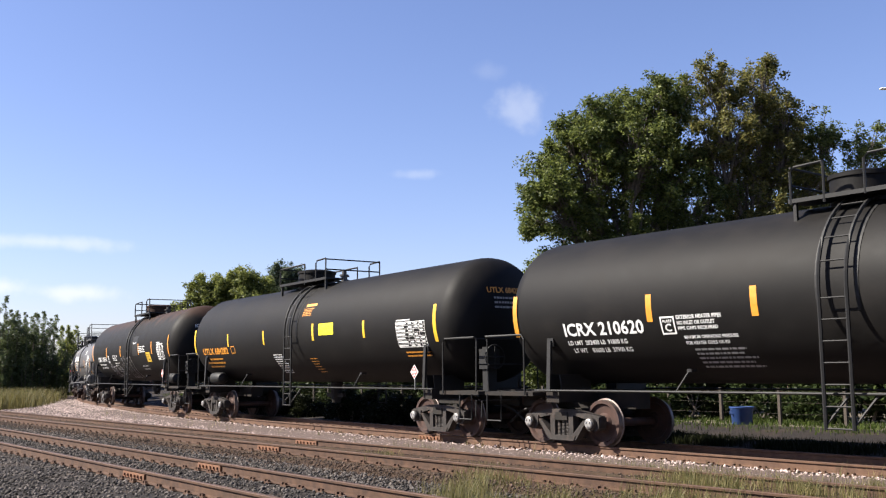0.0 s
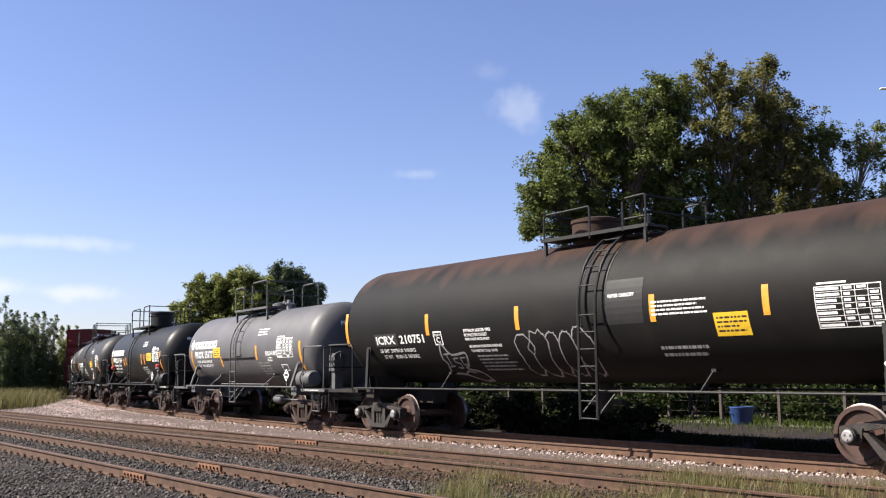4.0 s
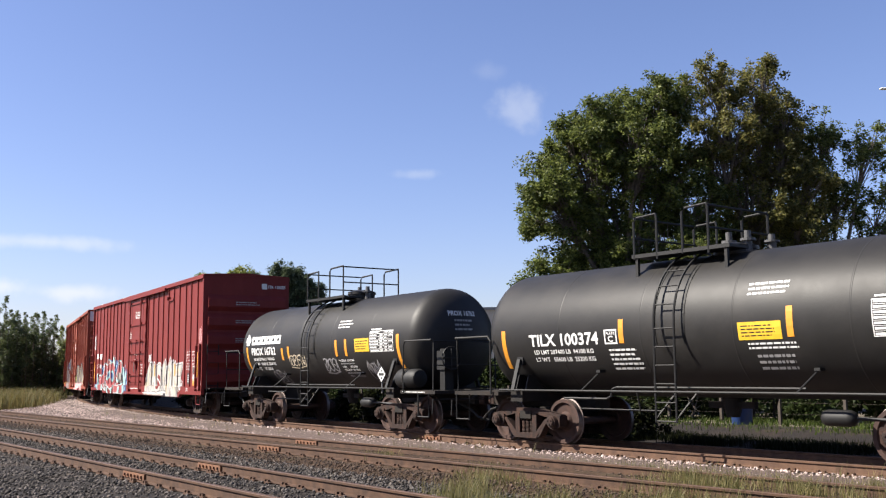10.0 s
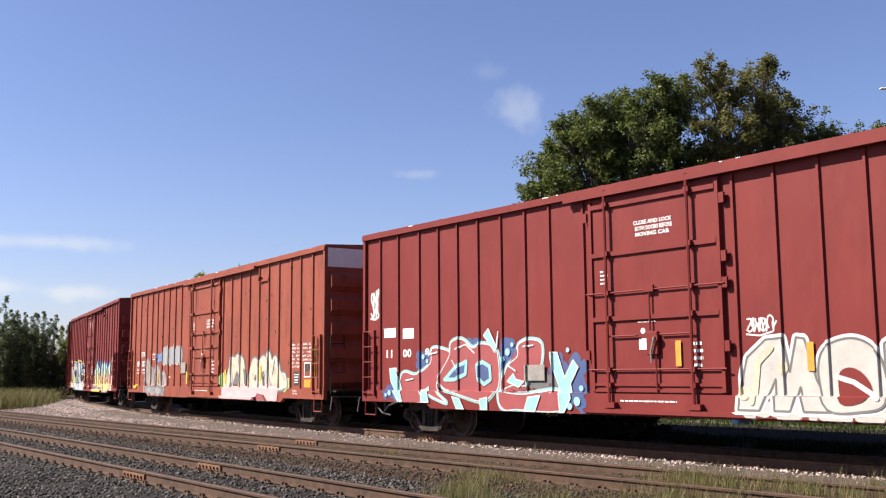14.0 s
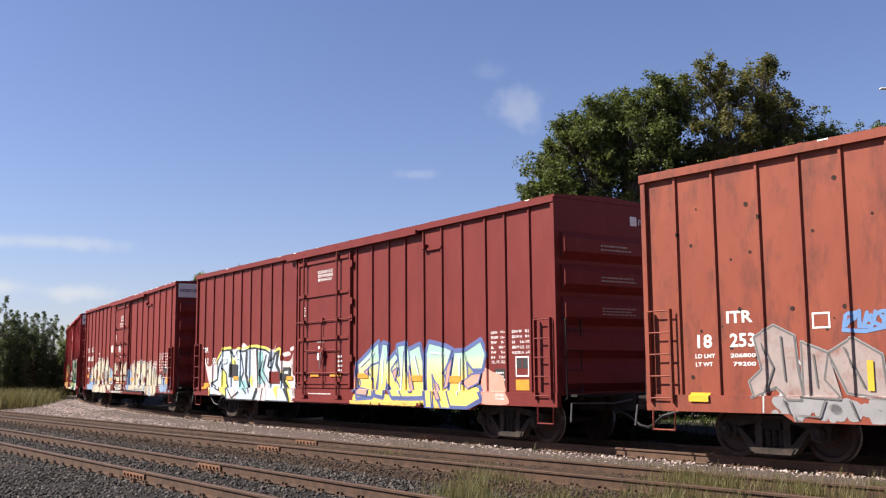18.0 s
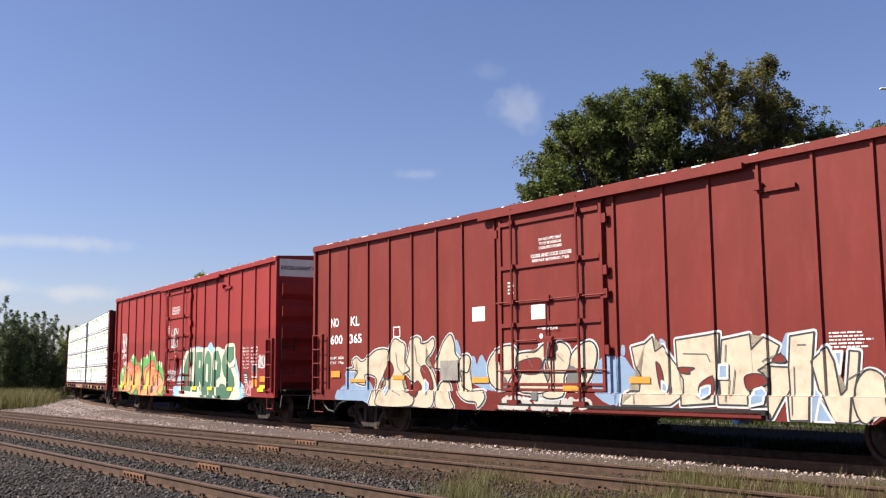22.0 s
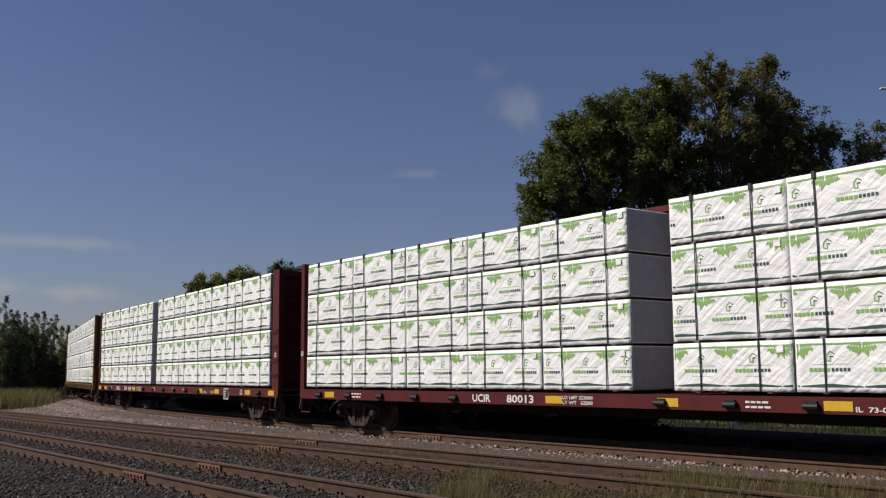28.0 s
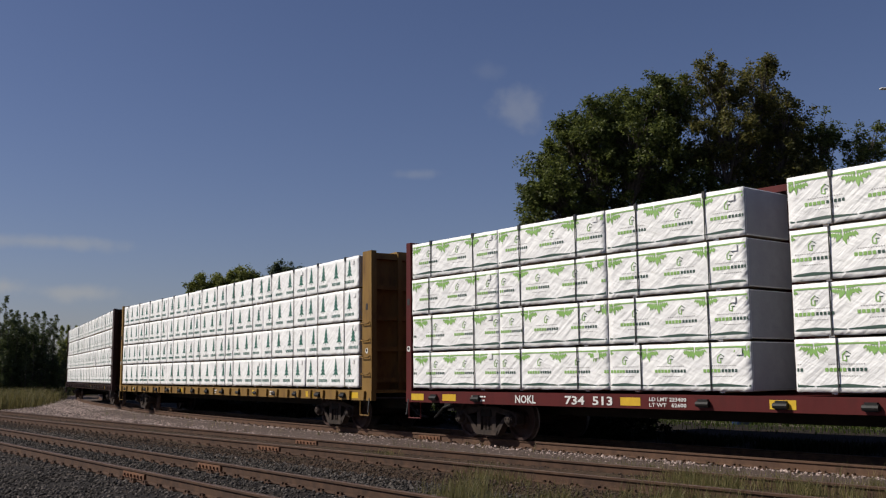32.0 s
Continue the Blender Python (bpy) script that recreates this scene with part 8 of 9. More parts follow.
blue_marks.append([(2.77, 1.29), (2.94, 1.20), (2.87, 1.09), (2.76, 1.12)])
blue_marks.append([(3.62, 1.17), (3.74, 1.21), (3.82, 1.21), (3.80, 1.05), (3.68, 1.00), (3.59, 1.07)])
blue_marks.append([(4.02, 1.56), (4.19, 1.57), (4.18, 1.34), (4.00, 1.34)])
blue_marks.append([(4.69, 1.15), (4.84, 1.19), (4.94, 1.11), (4.90, 0.94), (4.65, 0.89)])
blue_marks.append([(5.82, 0.67), (5.91, 1.02), (6.13, 0.67)])
blue_marks.append([(6.15, 1.74), (6.28, 1.74), (6.22, 1.40)])
for pts in blue_marks:
    shape(d, pts, MID, P["sky_dull"], 0.0285, False, P["white"], 0.045)
dark_marks = []
dark_marks.append([(0.46, 1.54), (0.64, 1.56), (0.75, 1.36), (0.68, 1.12), (0.40, 1.12)])
dark_marks.append([(-1.65, 1.32), (-1.46, 1.37), (-1.40, 1.11), (-1.62, 1.06)])
dark_marks.append([(-0.60, 1.09), (-0.45, 1.11), (-0.44, 0.91), (-0.62, 0.93)])
for pts in dark_marks:
    shape(d, pts, MID, P["slate"], 0.024, True)
letters(d, [[(6.96, 1.14), (6.96, 1.36), (7.24, 1.46), (7.46, 1.36), (7.54, 1.14)], [(6.56, 0.7), (6.44, 1.16), (6.64, 1.46), (6.9, 1.36), (6.96, 1.0), (6.94, 0.72)]], MID, P["cream"], P["black"], 0.03, P["white"], 0.04, True)
inner_lines = []
inner_lines.append([(-5.62, 1.97), (-5.55, 1.62), (-5.33, 1.46)])
inner_lines.append([(-4.83, 2.15), (-4.74, 1.75), (-4.39, 1.48)])
inner_lines.append([(-5.72, 1.07), (-5.33, 0.94)])
inner_lines.append([(3.26, 1.77), (3.77, 1.75), (3.83, 1.62)])
inner_lines.append([(4.16, 1.90), (4.14, 1.62)])
inner_lines.append([(4.21, 1.32), (4.17, 0.96)])
inner_lines.append([(4.33, 1.48), (4.26, 1.06)])
inner_lines.append([(4.86, 1.61), (5.12, 1.71)])
inner_lines.append([(5.52, 1.86), (5.66, 1.86)])
inner_lines.append([(5.44, 1.51), (5.42, 0.77)])
inner_lines.append([(6.34, 1.32), (6.60, 1.46)])
inner_lines.append([(2.15, 1.13), (2.15, 0.89)])
inner_lines.append([(0.09, 1.85), (0.32, 1.68)])
inner_lines.append([(-0.76, 1.81), (-0.59, 1.57)])
strokes(d, inner_lines, MID, P["slate"], 0.018, 0.0245)
strokes(d, [[(8.0, 1.05), (8.1, 1.25), (8.2, 1.05)], [(8.3, 1.05), (8.35, 1.2), (8.5, 1.2)], [(7.85, 1.9), (8.0, 1.6)]], MID, P["white"], 0.035)
cloud(d, -1.59, 1.07, 0.67, 0.98, MID, P["chalk"], 33, size=0.2)
for i, t in enumerate(("DO NOT APPLY HEAT", "TO TOP RETAINERS OR", "DOOR PIVOT POINTS")):
    words(d, t, -0.35, 0.32, 4.16 - 0.09 * i, 4.22 - 0.09 * i, BOX)
words(d, "OPEN  CLOSE", -0.25, 0.2, 2.32, 2.37, BOX, lift=0.05)
bars(d, 6.06, 6.78, 1.78, 2.05, 5, MID, seed=52)
words(d, "NO", -8.75, -8.35, 2.72, 2.97, MID)
words(d, "KL", -7.75, -7.32, 2.72, 2.97, MID)
words(d, "600", -8.78, -8.15, 2.26, 2.51, MID)
words(d, "365", -7.8, -7.2, 2.26, 2.51, MID)
words(d, "LD LMT  208500", -8.78, -8.1, 1.86, 1.93, MID)
words(d, "LT WT    77500", -8.78, -8.1, 1.73, 1.80, MID)
patches(d, [(-2.62, -2.18, 2.6, 2.92)], MID, M["white"], "marking")
patches(d, [(-0.62, -0.2, 2.55, 2.85)], MID, M["white"], "marking")
patches(d, frame_rect(-5.75, -5.45, 2.35, 2.62, 0.03), MID, M["white"], "stencil_frame")
patches(d, [(-3.75, -3.1, 1.3, 1.75)], MID, M["galv_plate"], "defect_board", 0.06)
reflectors(d, [(-8.7, -8.25, 1.38, 1.55), (-5.75, -5.25, 1.32, 1.42), (-2.62, -2.05, 1.25, 1.37), (2.0, 2.5, 1.25, 1.37), (8.3, 8.75, 1.15, 1.4), (-7.75, -7.0, 1.25, 1.33), (0.3, 0.9, 1.1, 1.2)], MID, M["orange"])
data_block(d, 7.1, MID, 50)

e = CARS["e"]
WIDE = SIDES["wide"]
door_words(e, NOTICE, -0.9, 0.1, 4.1)
shape(e, [(-8.52, 0.79), (-8.68, 1.6), (-8.3, 1.84), (-7.24, 2.0), (-6.9, 2.3), (-6.28, 2.34), (-5.9, 2.0), (-5.3, 2.08), (-4.88, 2.26), (-4.2, 2.2), (-3.8, 2.46), (-3.2, 2.3), (-2.9, 1.86), (-2.4, 2.0), (-2.1, 1.7), (-1.7, 1.32), (-1.56, 0.7), (-6.7, 0.7)], WIDE, P["grass"], 0.0052, True)
dots(e, [(-8.3, 1.7, 0.13), (-7.6, 1.9, 0.12), (-6.6, 2.3, 0.12), (-5.2, 2.05, 0.14), (-3.9, 2.4, 0.13), (-3.4, 2.35, 0.12), (-2.3, 1.9, 0.12), (-1.8, 1.2, 0.12), (-2.6, 1.95, 0.10), (-8.45, 1.15, 0.10), (-4.4, 2.25, 0.11)], WIDE, P["milk"], 0.0085)
letters(e, [[(-8.24, 0.84), (-7.88, 1.68), (-7.6, 2.0), (-6.72, 2.06), (-6.24, 1.56), (-6.6, 1.3), (-6.48, 0.86)], [(-6.4, 0.7), (-6.6, 1.56), (-5.8, 1.98), (-5.12, 1.56), (-4.86, 0.67), (-5.3, 0.72), (-5.56, 0.96)], [(-5.0, 0.67), (-4.8, 1.68), (-4.16, 1.9), (-3.44, 2.1), (-3.04, 1.64), (-3.6, 1.3), (-3.42, 0.7)], [(-3.58, 0.7), (-3.24, 1.52), (-2.68, 1.66), (-2.12, 1.32), (-1.66, 0.96), (-2.2, 0.7), (-2.68, 0.68)]], WIDE, P["flame"], P["red"], 0.05, None, 0, True)
for pts, m in (([(-7.5, 1.0), (-7.2, 1.5), (-7.0, 1.0)], "gold"), ([(-6.0, 1.1), (-5.8, 1.6), (-5.5, 1.3)], "gold"), ([(-4.4, 0.8), (-4.3, 1.5), (-3.9, 1.7), (-4.0, 1.2)], "gold"), ([(-3.0, 0.8), (-2.8, 1.4), (-2.3, 1.1)], "salmon"), ([(-7.7, 1.75), (-7.2, 1.9), (-6.8, 1.7)], "salmon"), ([(-5.6, 1.7), (-5.2, 1.5), (-5.4, 1.3)], "salmon"),
               ([(-8.0, 0.85), (-7.8, 1.2), (-7.6, 0.85)], "black"), ([(-6.5, 0.8), (-6.4, 1.5), (-6.15, 1.1)], "black"), ([(-5.05, 0.7), (-4.85, 1.5), (-4.6, 1.0)], "black"), ([(-3.5, 0.75), (-3.25, 1.45), (-3.1, 0.8)], "black"), ([(-5.75, 0.7), (-5.6, 1.1), (-5.4, 0.7)], "grass"), ([(-4.0, 0.7), (-3.85, 1.1), (-3.7, 0.7)], "black"), ([(-2.5, 0.7), (-2.4, 0.95), (-2.2, 0.7)], "grass"), ([(-6.9, 1.3), (-6.7, 1.6), (-6.6, 1.2)], "black")):
    shape(e, pts, WIDE, P[m], 0.022, m not in ("black", "grass"))
strokes(e, [[(-7.9, 1.0), (-7.6, 1.7), (-7.0, 1.85)], [(-7.3, 0.8), (-6.9, 1.6)], [(-6.3, 0.9), (-6.2, 1.6), (-5.7, 1.8)], [(-5.3, 0.8), (-5.2, 1.4)], [(-4.6, 0.8), (-4.5, 1.6), (-3.9, 1.8), (-3.3, 1.9)], [(-3.2, 0.9), (-2.9, 1.5), (-2.4, 1.4)], [(-2.6, 0.8), (-2.1, 1.1)]], WIDE, P["red"], 0.045, 0.026)
strokes(e, [[(-7.6, 1.2), (-7.4, 1.6)], [(-6.1, 1.3), (-5.9, 1.7)], [(-4.7, 1.2), (-4.4, 1.75)], [(-3.6, 1.8), (-3.2, 1.75)], [(-2.9, 1.2), (-2.6, 1.45)]], WIDE, P["gold"], 0.06, 0.0275)
shape(e, [(0.04, 0.70), (0.2, 1.52), (1.0, 2.34), (2.12, 2.5), (3.1, 2.42), (3.6, 2.62), (4.0, 2.4), (4.72, 2.36), (5.96, 2.14), (6.32, 1.68), (6.64, 1.24), (6.9, 1.1), (7.16, 0.84), (7.0, 0.80), (6.7, 0.68)], WIDE, P["sky"], 0.0052, True)
shape(e, [(0.5, 0.68), (0.54, 1.72), (0.95, 2.32), (1.84, 2.46), (2.36, 2.38), (3.24, 2.44), (3.72, 2.24), (4.32, 2.44), (5.0, 2.3), (5.2, 2.48), (5.98, 2.48), (6.04, 2.0), (6.0, 1.7), (6.3, 1.5), (6.48, 1.2), (6.44, 0.67), (2.04, 0.67)], WIDE, P["milk"], 0.008, True)
letters(e, [[(0.66, 0.92), (0.8, 1.8), (1.22, 2.28), (1.7, 2.34), (1.74, 1.86), (1.32, 1.74), (1.24, 1.32), (1.72, 1.24), (1.72, 0.88)], [(1.9, 0.88), (2.08, 2.3), (2.76, 2.3), (2.88, 1.76), (2.6, 1.6), (3.3, 0.88), (2.84, 0.88), (2.44, 1.32), (2.44, 0.88)],
            [(3.7, 0.68), (3.92, 2.24), (4.4, 2.32), (4.76, 1.88), (4.64, 1.4), (4.26, 1.3), (4.36, 0.68)]], WIDE, P["leaf"], None)
letters(e, [[(2.84, 1.68), (3.24, 2.32), (3.7, 2.16), (3.8, 1.48), (3.56, 0.7), (3.08, 0.72), (2.84, 1.16)]], WIDE, P["leaf"], P["milk"], 0.05, None, 0, True, 0.018)
strokes(e, [[(5.72, 2.14), (5.3, 2.12), (5.06, 1.9), (5.12, 1.68), (5.5, 1.5), (5.82, 1.2), (5.7, 0.95), (4.7, 0.93)]], WIDE, P["leaf"], 0.50, 0.018)
shape(e, [(5.3, 2.4), (5.95, 2.4), (5.78, 1.9), (5.4, 1.95)], WIDE, P["leaf"], 0.0205)
shape(e, [(3.18, 1.3), (3.26, 1.9), (3.44, 1.8), (3.4, 1.2)], WIDE, P["milk"], 0.026)
shape(e, [(4.1, 1.66), (4.16, 2.0), (4.4, 1.9), (4.34, 1.64)], WIDE, P["milk"], 0.026)
shape(e, [(2.4, 1.74), (2.44, 2.02), (2.6, 1.96), (2.56, 1.72)], WIDE, P["milk"], 0.026)
strokes(e, [[(5.36, 2.4), (5.34, 1.95), (5.62, 1.75), (6.0, 1.8)], [(4.6, 1.25), (5.2, 1.2), (5.3, 1.1)]], WIDE, P["milk"], 0.10, 0.030)
scrawl(e, -8.55, -7.85, 2.6, 3.4, WIDE, P["white"], 46, 0.06, 3)
scrawl(e, -0.9, -0.1, 2.6, 3.3, WIDE, P["white"], 47, 0.05, 3)
scrawl(e, 8.1, 8.8, 1.75, 2.1, WIDE, P["white"], 48, 0.05, 4)
scrawl(e, -1.3, -0.3, 1.3, 1.7, WIDE, P["white"], 49, 0.04, 5)
scrawl(e, 7.0, 7.7, 0.85, 1.3, WIDE, P["pink"], 50, 0.03, 4)
words(e, "ATW", -8.42, -7.75, 2.22, 2.46, WIDE)
words(e, "140", -8.2, -7.72, 1.9, 2.14, WIDE)
words(e, "071", -7.2, -6.72, 1.9, 2.14, WIDE)
words(e, "LD LMT  209900", -8.45, -7.55, 1.66, 1.73, WIDE)
words(e, "LT WT    76100", -8.45, -7.55, 1.50, 1.57, WIDE)
reflectors(e, [(-8.3, -7.85, 0.95, 1.15), (1.9, 2.4, 0.95, 1.07), (3.6, 4.1, 0.95, 1.07), (5.6, 6.1, 0.95, 1.07), (-4.3, -3.9, 0.95, 1.07), (-6.2, -5.8, 0.95, 1.07), (8.3, 8.8, 0.95, 1.15)], WIDE, M["lemon"])
reflectors(e, [(8.3, 8.8, 1.25, 1.42)], WIDE, M["orange"])
data_block(e, 6.75, WIDE, 60, "EXH  16-11")
for k, m in (("d", "NOKL 600365"), ("e", "ATW 140071")):
    for i, (body, y0, y1) in enumerate((("EXCESS HEIGHT CAR", -1.45, -0.15), (m, 0.15, 1.4))):
        ob = words(CARS[k], body, y0, y1, 4.62, 4.74, Flat(HALF_BOX + 0.008), M["panel_black"])
        ob.matrix_basis = pose(0, 0, 0, 0, 0, 90)
bars_at = ((3.92, 4.08, 2), (3.28, 3.42, 2), (2.60, 2.78, 3))
for k in "abcde":
    for i, (z0, z1, rows) in enumerate(bars_at):
        ob = bars(CARS[k], -0.45, 0.55, z0, z1, rows, Flat(HALF_BOX + 0.135), M["faded"], 70 + i)
        ob.matrix_basis = pose(0, 0, 0, 0, 0, 90)

for k in "ac":
    for ob in (patches(CARS[k], [(0.55, 0.75, 4.55, 4.75)], Flat(HALF_BOX + 0.008), M["white"], "marking"), words(CARS[k], "ITR 110085" if k == "a" else "ITR 1100", 0.8, 1.45, 4.58, 4.70, Flat(HALF_BOX + 0.008))):
        ob.matrix_basis = pose(0, 0, 0, 0, 0, 90)


# bare metal where the paint has chipped along the eaves
for n, k in enumerate("abcde"):
    rnd = random.Random(300 + n)
    flecks = []
    for _ in range((5, 7, 6, 46, 46)[n]):
        x, w = rnd.uniform(-9.4, 9.4), rnd.uniform(0.03, 0.22)
        flecks.append((x, x + w, 5.03 - rnd.uniform(0.010, 0.028), 5.03))
    patches(CARS[k], flecks, Flat(1.60), M["pale_patch"], "chipped_paint", 0.003, "chipped paint along the eaves")["kind"] = "stuff"
# rust scabs on the faded car
rnd = random.Random(310)
dots(CARS["b"], [(rnd.uniform(-8.9, 8.9), rnd.uniform(1.2, 4.7), rnd.uniform(0.012, 0.045)) for _ in range(90)], BOX, M["bogie_brown"], 0.004)


# ---- centre-beam lumber cars ----
def wrap_sheet():
    """White woven plastic with slanting creases, different on every pack."""
    m = mat("white_lumber_wrap", (0.92, 0.92, 0.91), (0.85, 0.85, 0.85), 2.5, 0.5, spec=0.4)
    nd, lk = m.node_tree.nodes, m.node_tree.links
    co, info, add = nd.new("ShaderNodeTexCoord"), nd.new("ShaderNodeObjectInfo"), nd.new("ShaderNodeVectorMath")
    shift = nd.new("ShaderNodeMath")
    shift.operation, shift.inputs[1].default_value = "MULTIPLY", 37.0
    lk.new(info.outputs["Random"], shift.inputs[0])
    lk.new(co.outputs["Object"], add.inputs[0])
    lk.new(shift.outputs[0], add.inputs[1])
    heights = []
    for angle, size, scale in ((38, (1.0, 1.0, 6.0), 1.6), (-20, (1.0, 1.0, 4.0), 1.1), (30, (1.0, 1.0, 3.0), 7.0)):
        turn = nd.new("ShaderNodeVectorRotate")
        turn.rotation_type = "Y_AXIS"
        turn.inputs["Angle"].default_value = radians(angle)
        lk.new(add.outputs[0], turn.inputs["Vector"])
        space = nd.new("ShaderNodeMapping")
        space.inputs["Scale"].default_value = size
        lk.new(turn.outputs[0], space.inputs["Vector"])
        tex = nd.new("ShaderNodeTexNoise")
        tex.inputs["Scale"].default_value, tex.inputs["Detail"].default_value = scale, 3
        lk.new(space.outputs[0], tex.inputs["Vector"])
        heights.append(tex.outputs["Fac"])
    last = None
    for h, d, amount in zip(heights, (0.05, 0.06, 0.006), (0.6, 0.6, 0.25)):
        bp = nd.new("ShaderNodeBump")
        bp.inputs["Strength"].default_value, bp.inputs["Distance"].default_value = amount, d
        lk.new(h, bp.inputs["Height"])
        if last:
            lk.new(last, bp.inputs["Normal"])
        last = bp.outputs["Normal"]
    lk.new(last, nd["Principled BSDF"].inputs["Normal"])
    return m


M["wrap"] = wrap_sheet()
# pack ends: the same white wrap, its shade put into a grey colour
M["wrap_end"] = mat("shaded_wrap_end", (0.42, 0.43, 0.46), (0.33, 0.34, 0.37), 2.5, 0.6, bump=0.5, bscale=5)
M["green"] = mat("leaf_green_print", (0.28, 0.50, 0.14), (0.22, 0.42, 0.10), 8, 0.5)
M["dark_green"] = mat("dark_green_print", (0.038, 0.085, 0.066), (0.030, 0.070, 0.052), 8, 0.5)
M["fir_green"] = mat("fir_green_print", (0.03, 0.16, 0.12), (0.025, 0.12, 0.09), 8, 0.5)
M["lumber"] = mat("sawn_lumber", (0.42, 0.30, 0.18), (0.30, 0.20, 0.11), 20, 0.8)
M["strap"] = mat("black_strap", (0.02, 0.02, 0.02), (0.015, 0.015, 0.015), 8, 0.5)
M["beam_red"] = car_paint("dark_red_flatcar_paint", (0.110, 0.0195, 0.0185), (0.080, 0.0155, 0.0150), (0.055, 0.017, 0.015), 0.6)
M["beam_yellow"] = car_paint("ochre_flatcar_paint", (0.27, 0.165, 0.050), (0.20, 0.115, 0.036), (0.10, 0.055, 0.028), 0.8)
M["beam_brown"] = car_paint("black_brown_flatcar_paint", (0.05, 0.025, 0.023), (0.035, 0.02, 0.018), (0.08, 0.04, 0.03), 0.5)
TIER, DECK = 0.872, 1.09
LOADS = []


class Slack:
    """The long side of a pack: plastic sheet that bellies and sags a little."""
    def __init__(self, length, seed):
        self.seed, self.half = seed * 7.3, length / 2
        self.xcuts = [-self.half + length * i / 22 for i in range(1, 22)]
        self.cuts = [TIER * i / 9 for i in range(1, 9)]

    def y(self, x, z, lift):
        soft = noise.noise((x * 1.6 - z * 1.2, z * 2.2 + x * 0.5, self.seed)) * 0.010 + noise.noise((x * 4.5 - z * 4.0, z * 3.0 + x * 2.5, self.seed + 3)) * 0.004
        return -0.655 - lift - soft


def bundle_mesh(length, side, seed):
    """A wrapped bundle with a slack sheet on its long side; its open underside rests on two runners."""
    bm = box(bmesh.new(), -length / 2 + 0.006, length / 2 - 0.006, -0.632, 0.66, 0.035, TIER - 0.014)
    bmesh.ops.bevel(bm, geom=list(bm.edges), offset=0.02, segments=1, affect="EDGES")
    for x in (-length * 0.3, length * 0.3):
        box(bm, x - 0.05, x + 0.05, -0.62, 0.64, 0.0, 0.036)
    xs = [-length / 2 + 0.004] + side.xcuts + [length / 2 - 0.004]
    zs = [0.034] + side.cuts + [TIER - 0.014]
    grid = []
    for n, z in enumerate([zs[0]] + zs + [zs[-1]]):
        row = []
        for k, x in enumerate([xs[0]] + xs + [xs[-1]]):
            back = n in (0, len(zs) + 1) or k in (0, len(xs) + 1)
            hang = 0.022 * noise.noise((x * 3.1, seed, 0.0)) - 0.006 if n < 2 else 0.006 * noise.noise((x * 2.0, seed, 4.0)) if n > len(zs) - 1 else 0
            row.append(bm.verts.new((x, -0.63 if back else side.y(x, z, 0), max(z + hang, 0.004))))
        grid.append(row)
    sheet = []
    for r0, r1 in zip(grid, grid[1:]):
        for k in range(len(r0) - 1):
            sheet.append(bm.faces.new((r0[k], r0[k + 1], r1[k + 1], r1[k])))
    for f in sheet:
        f.smooth = True
    me = bpy.data.meshes.new("lumber_pack")
    bm.normal_update()
    bm.to_mesh(me)
    bm.free()
    me.materials.append(M["wrap"])
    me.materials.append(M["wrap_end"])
    me.materials.append(M["lumber"])
    for p in me.polygons:
        if p.center.z < 0.036 and abs(p.normal.y) < 0.5:
            p.material_index = 2
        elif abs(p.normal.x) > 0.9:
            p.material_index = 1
    return me


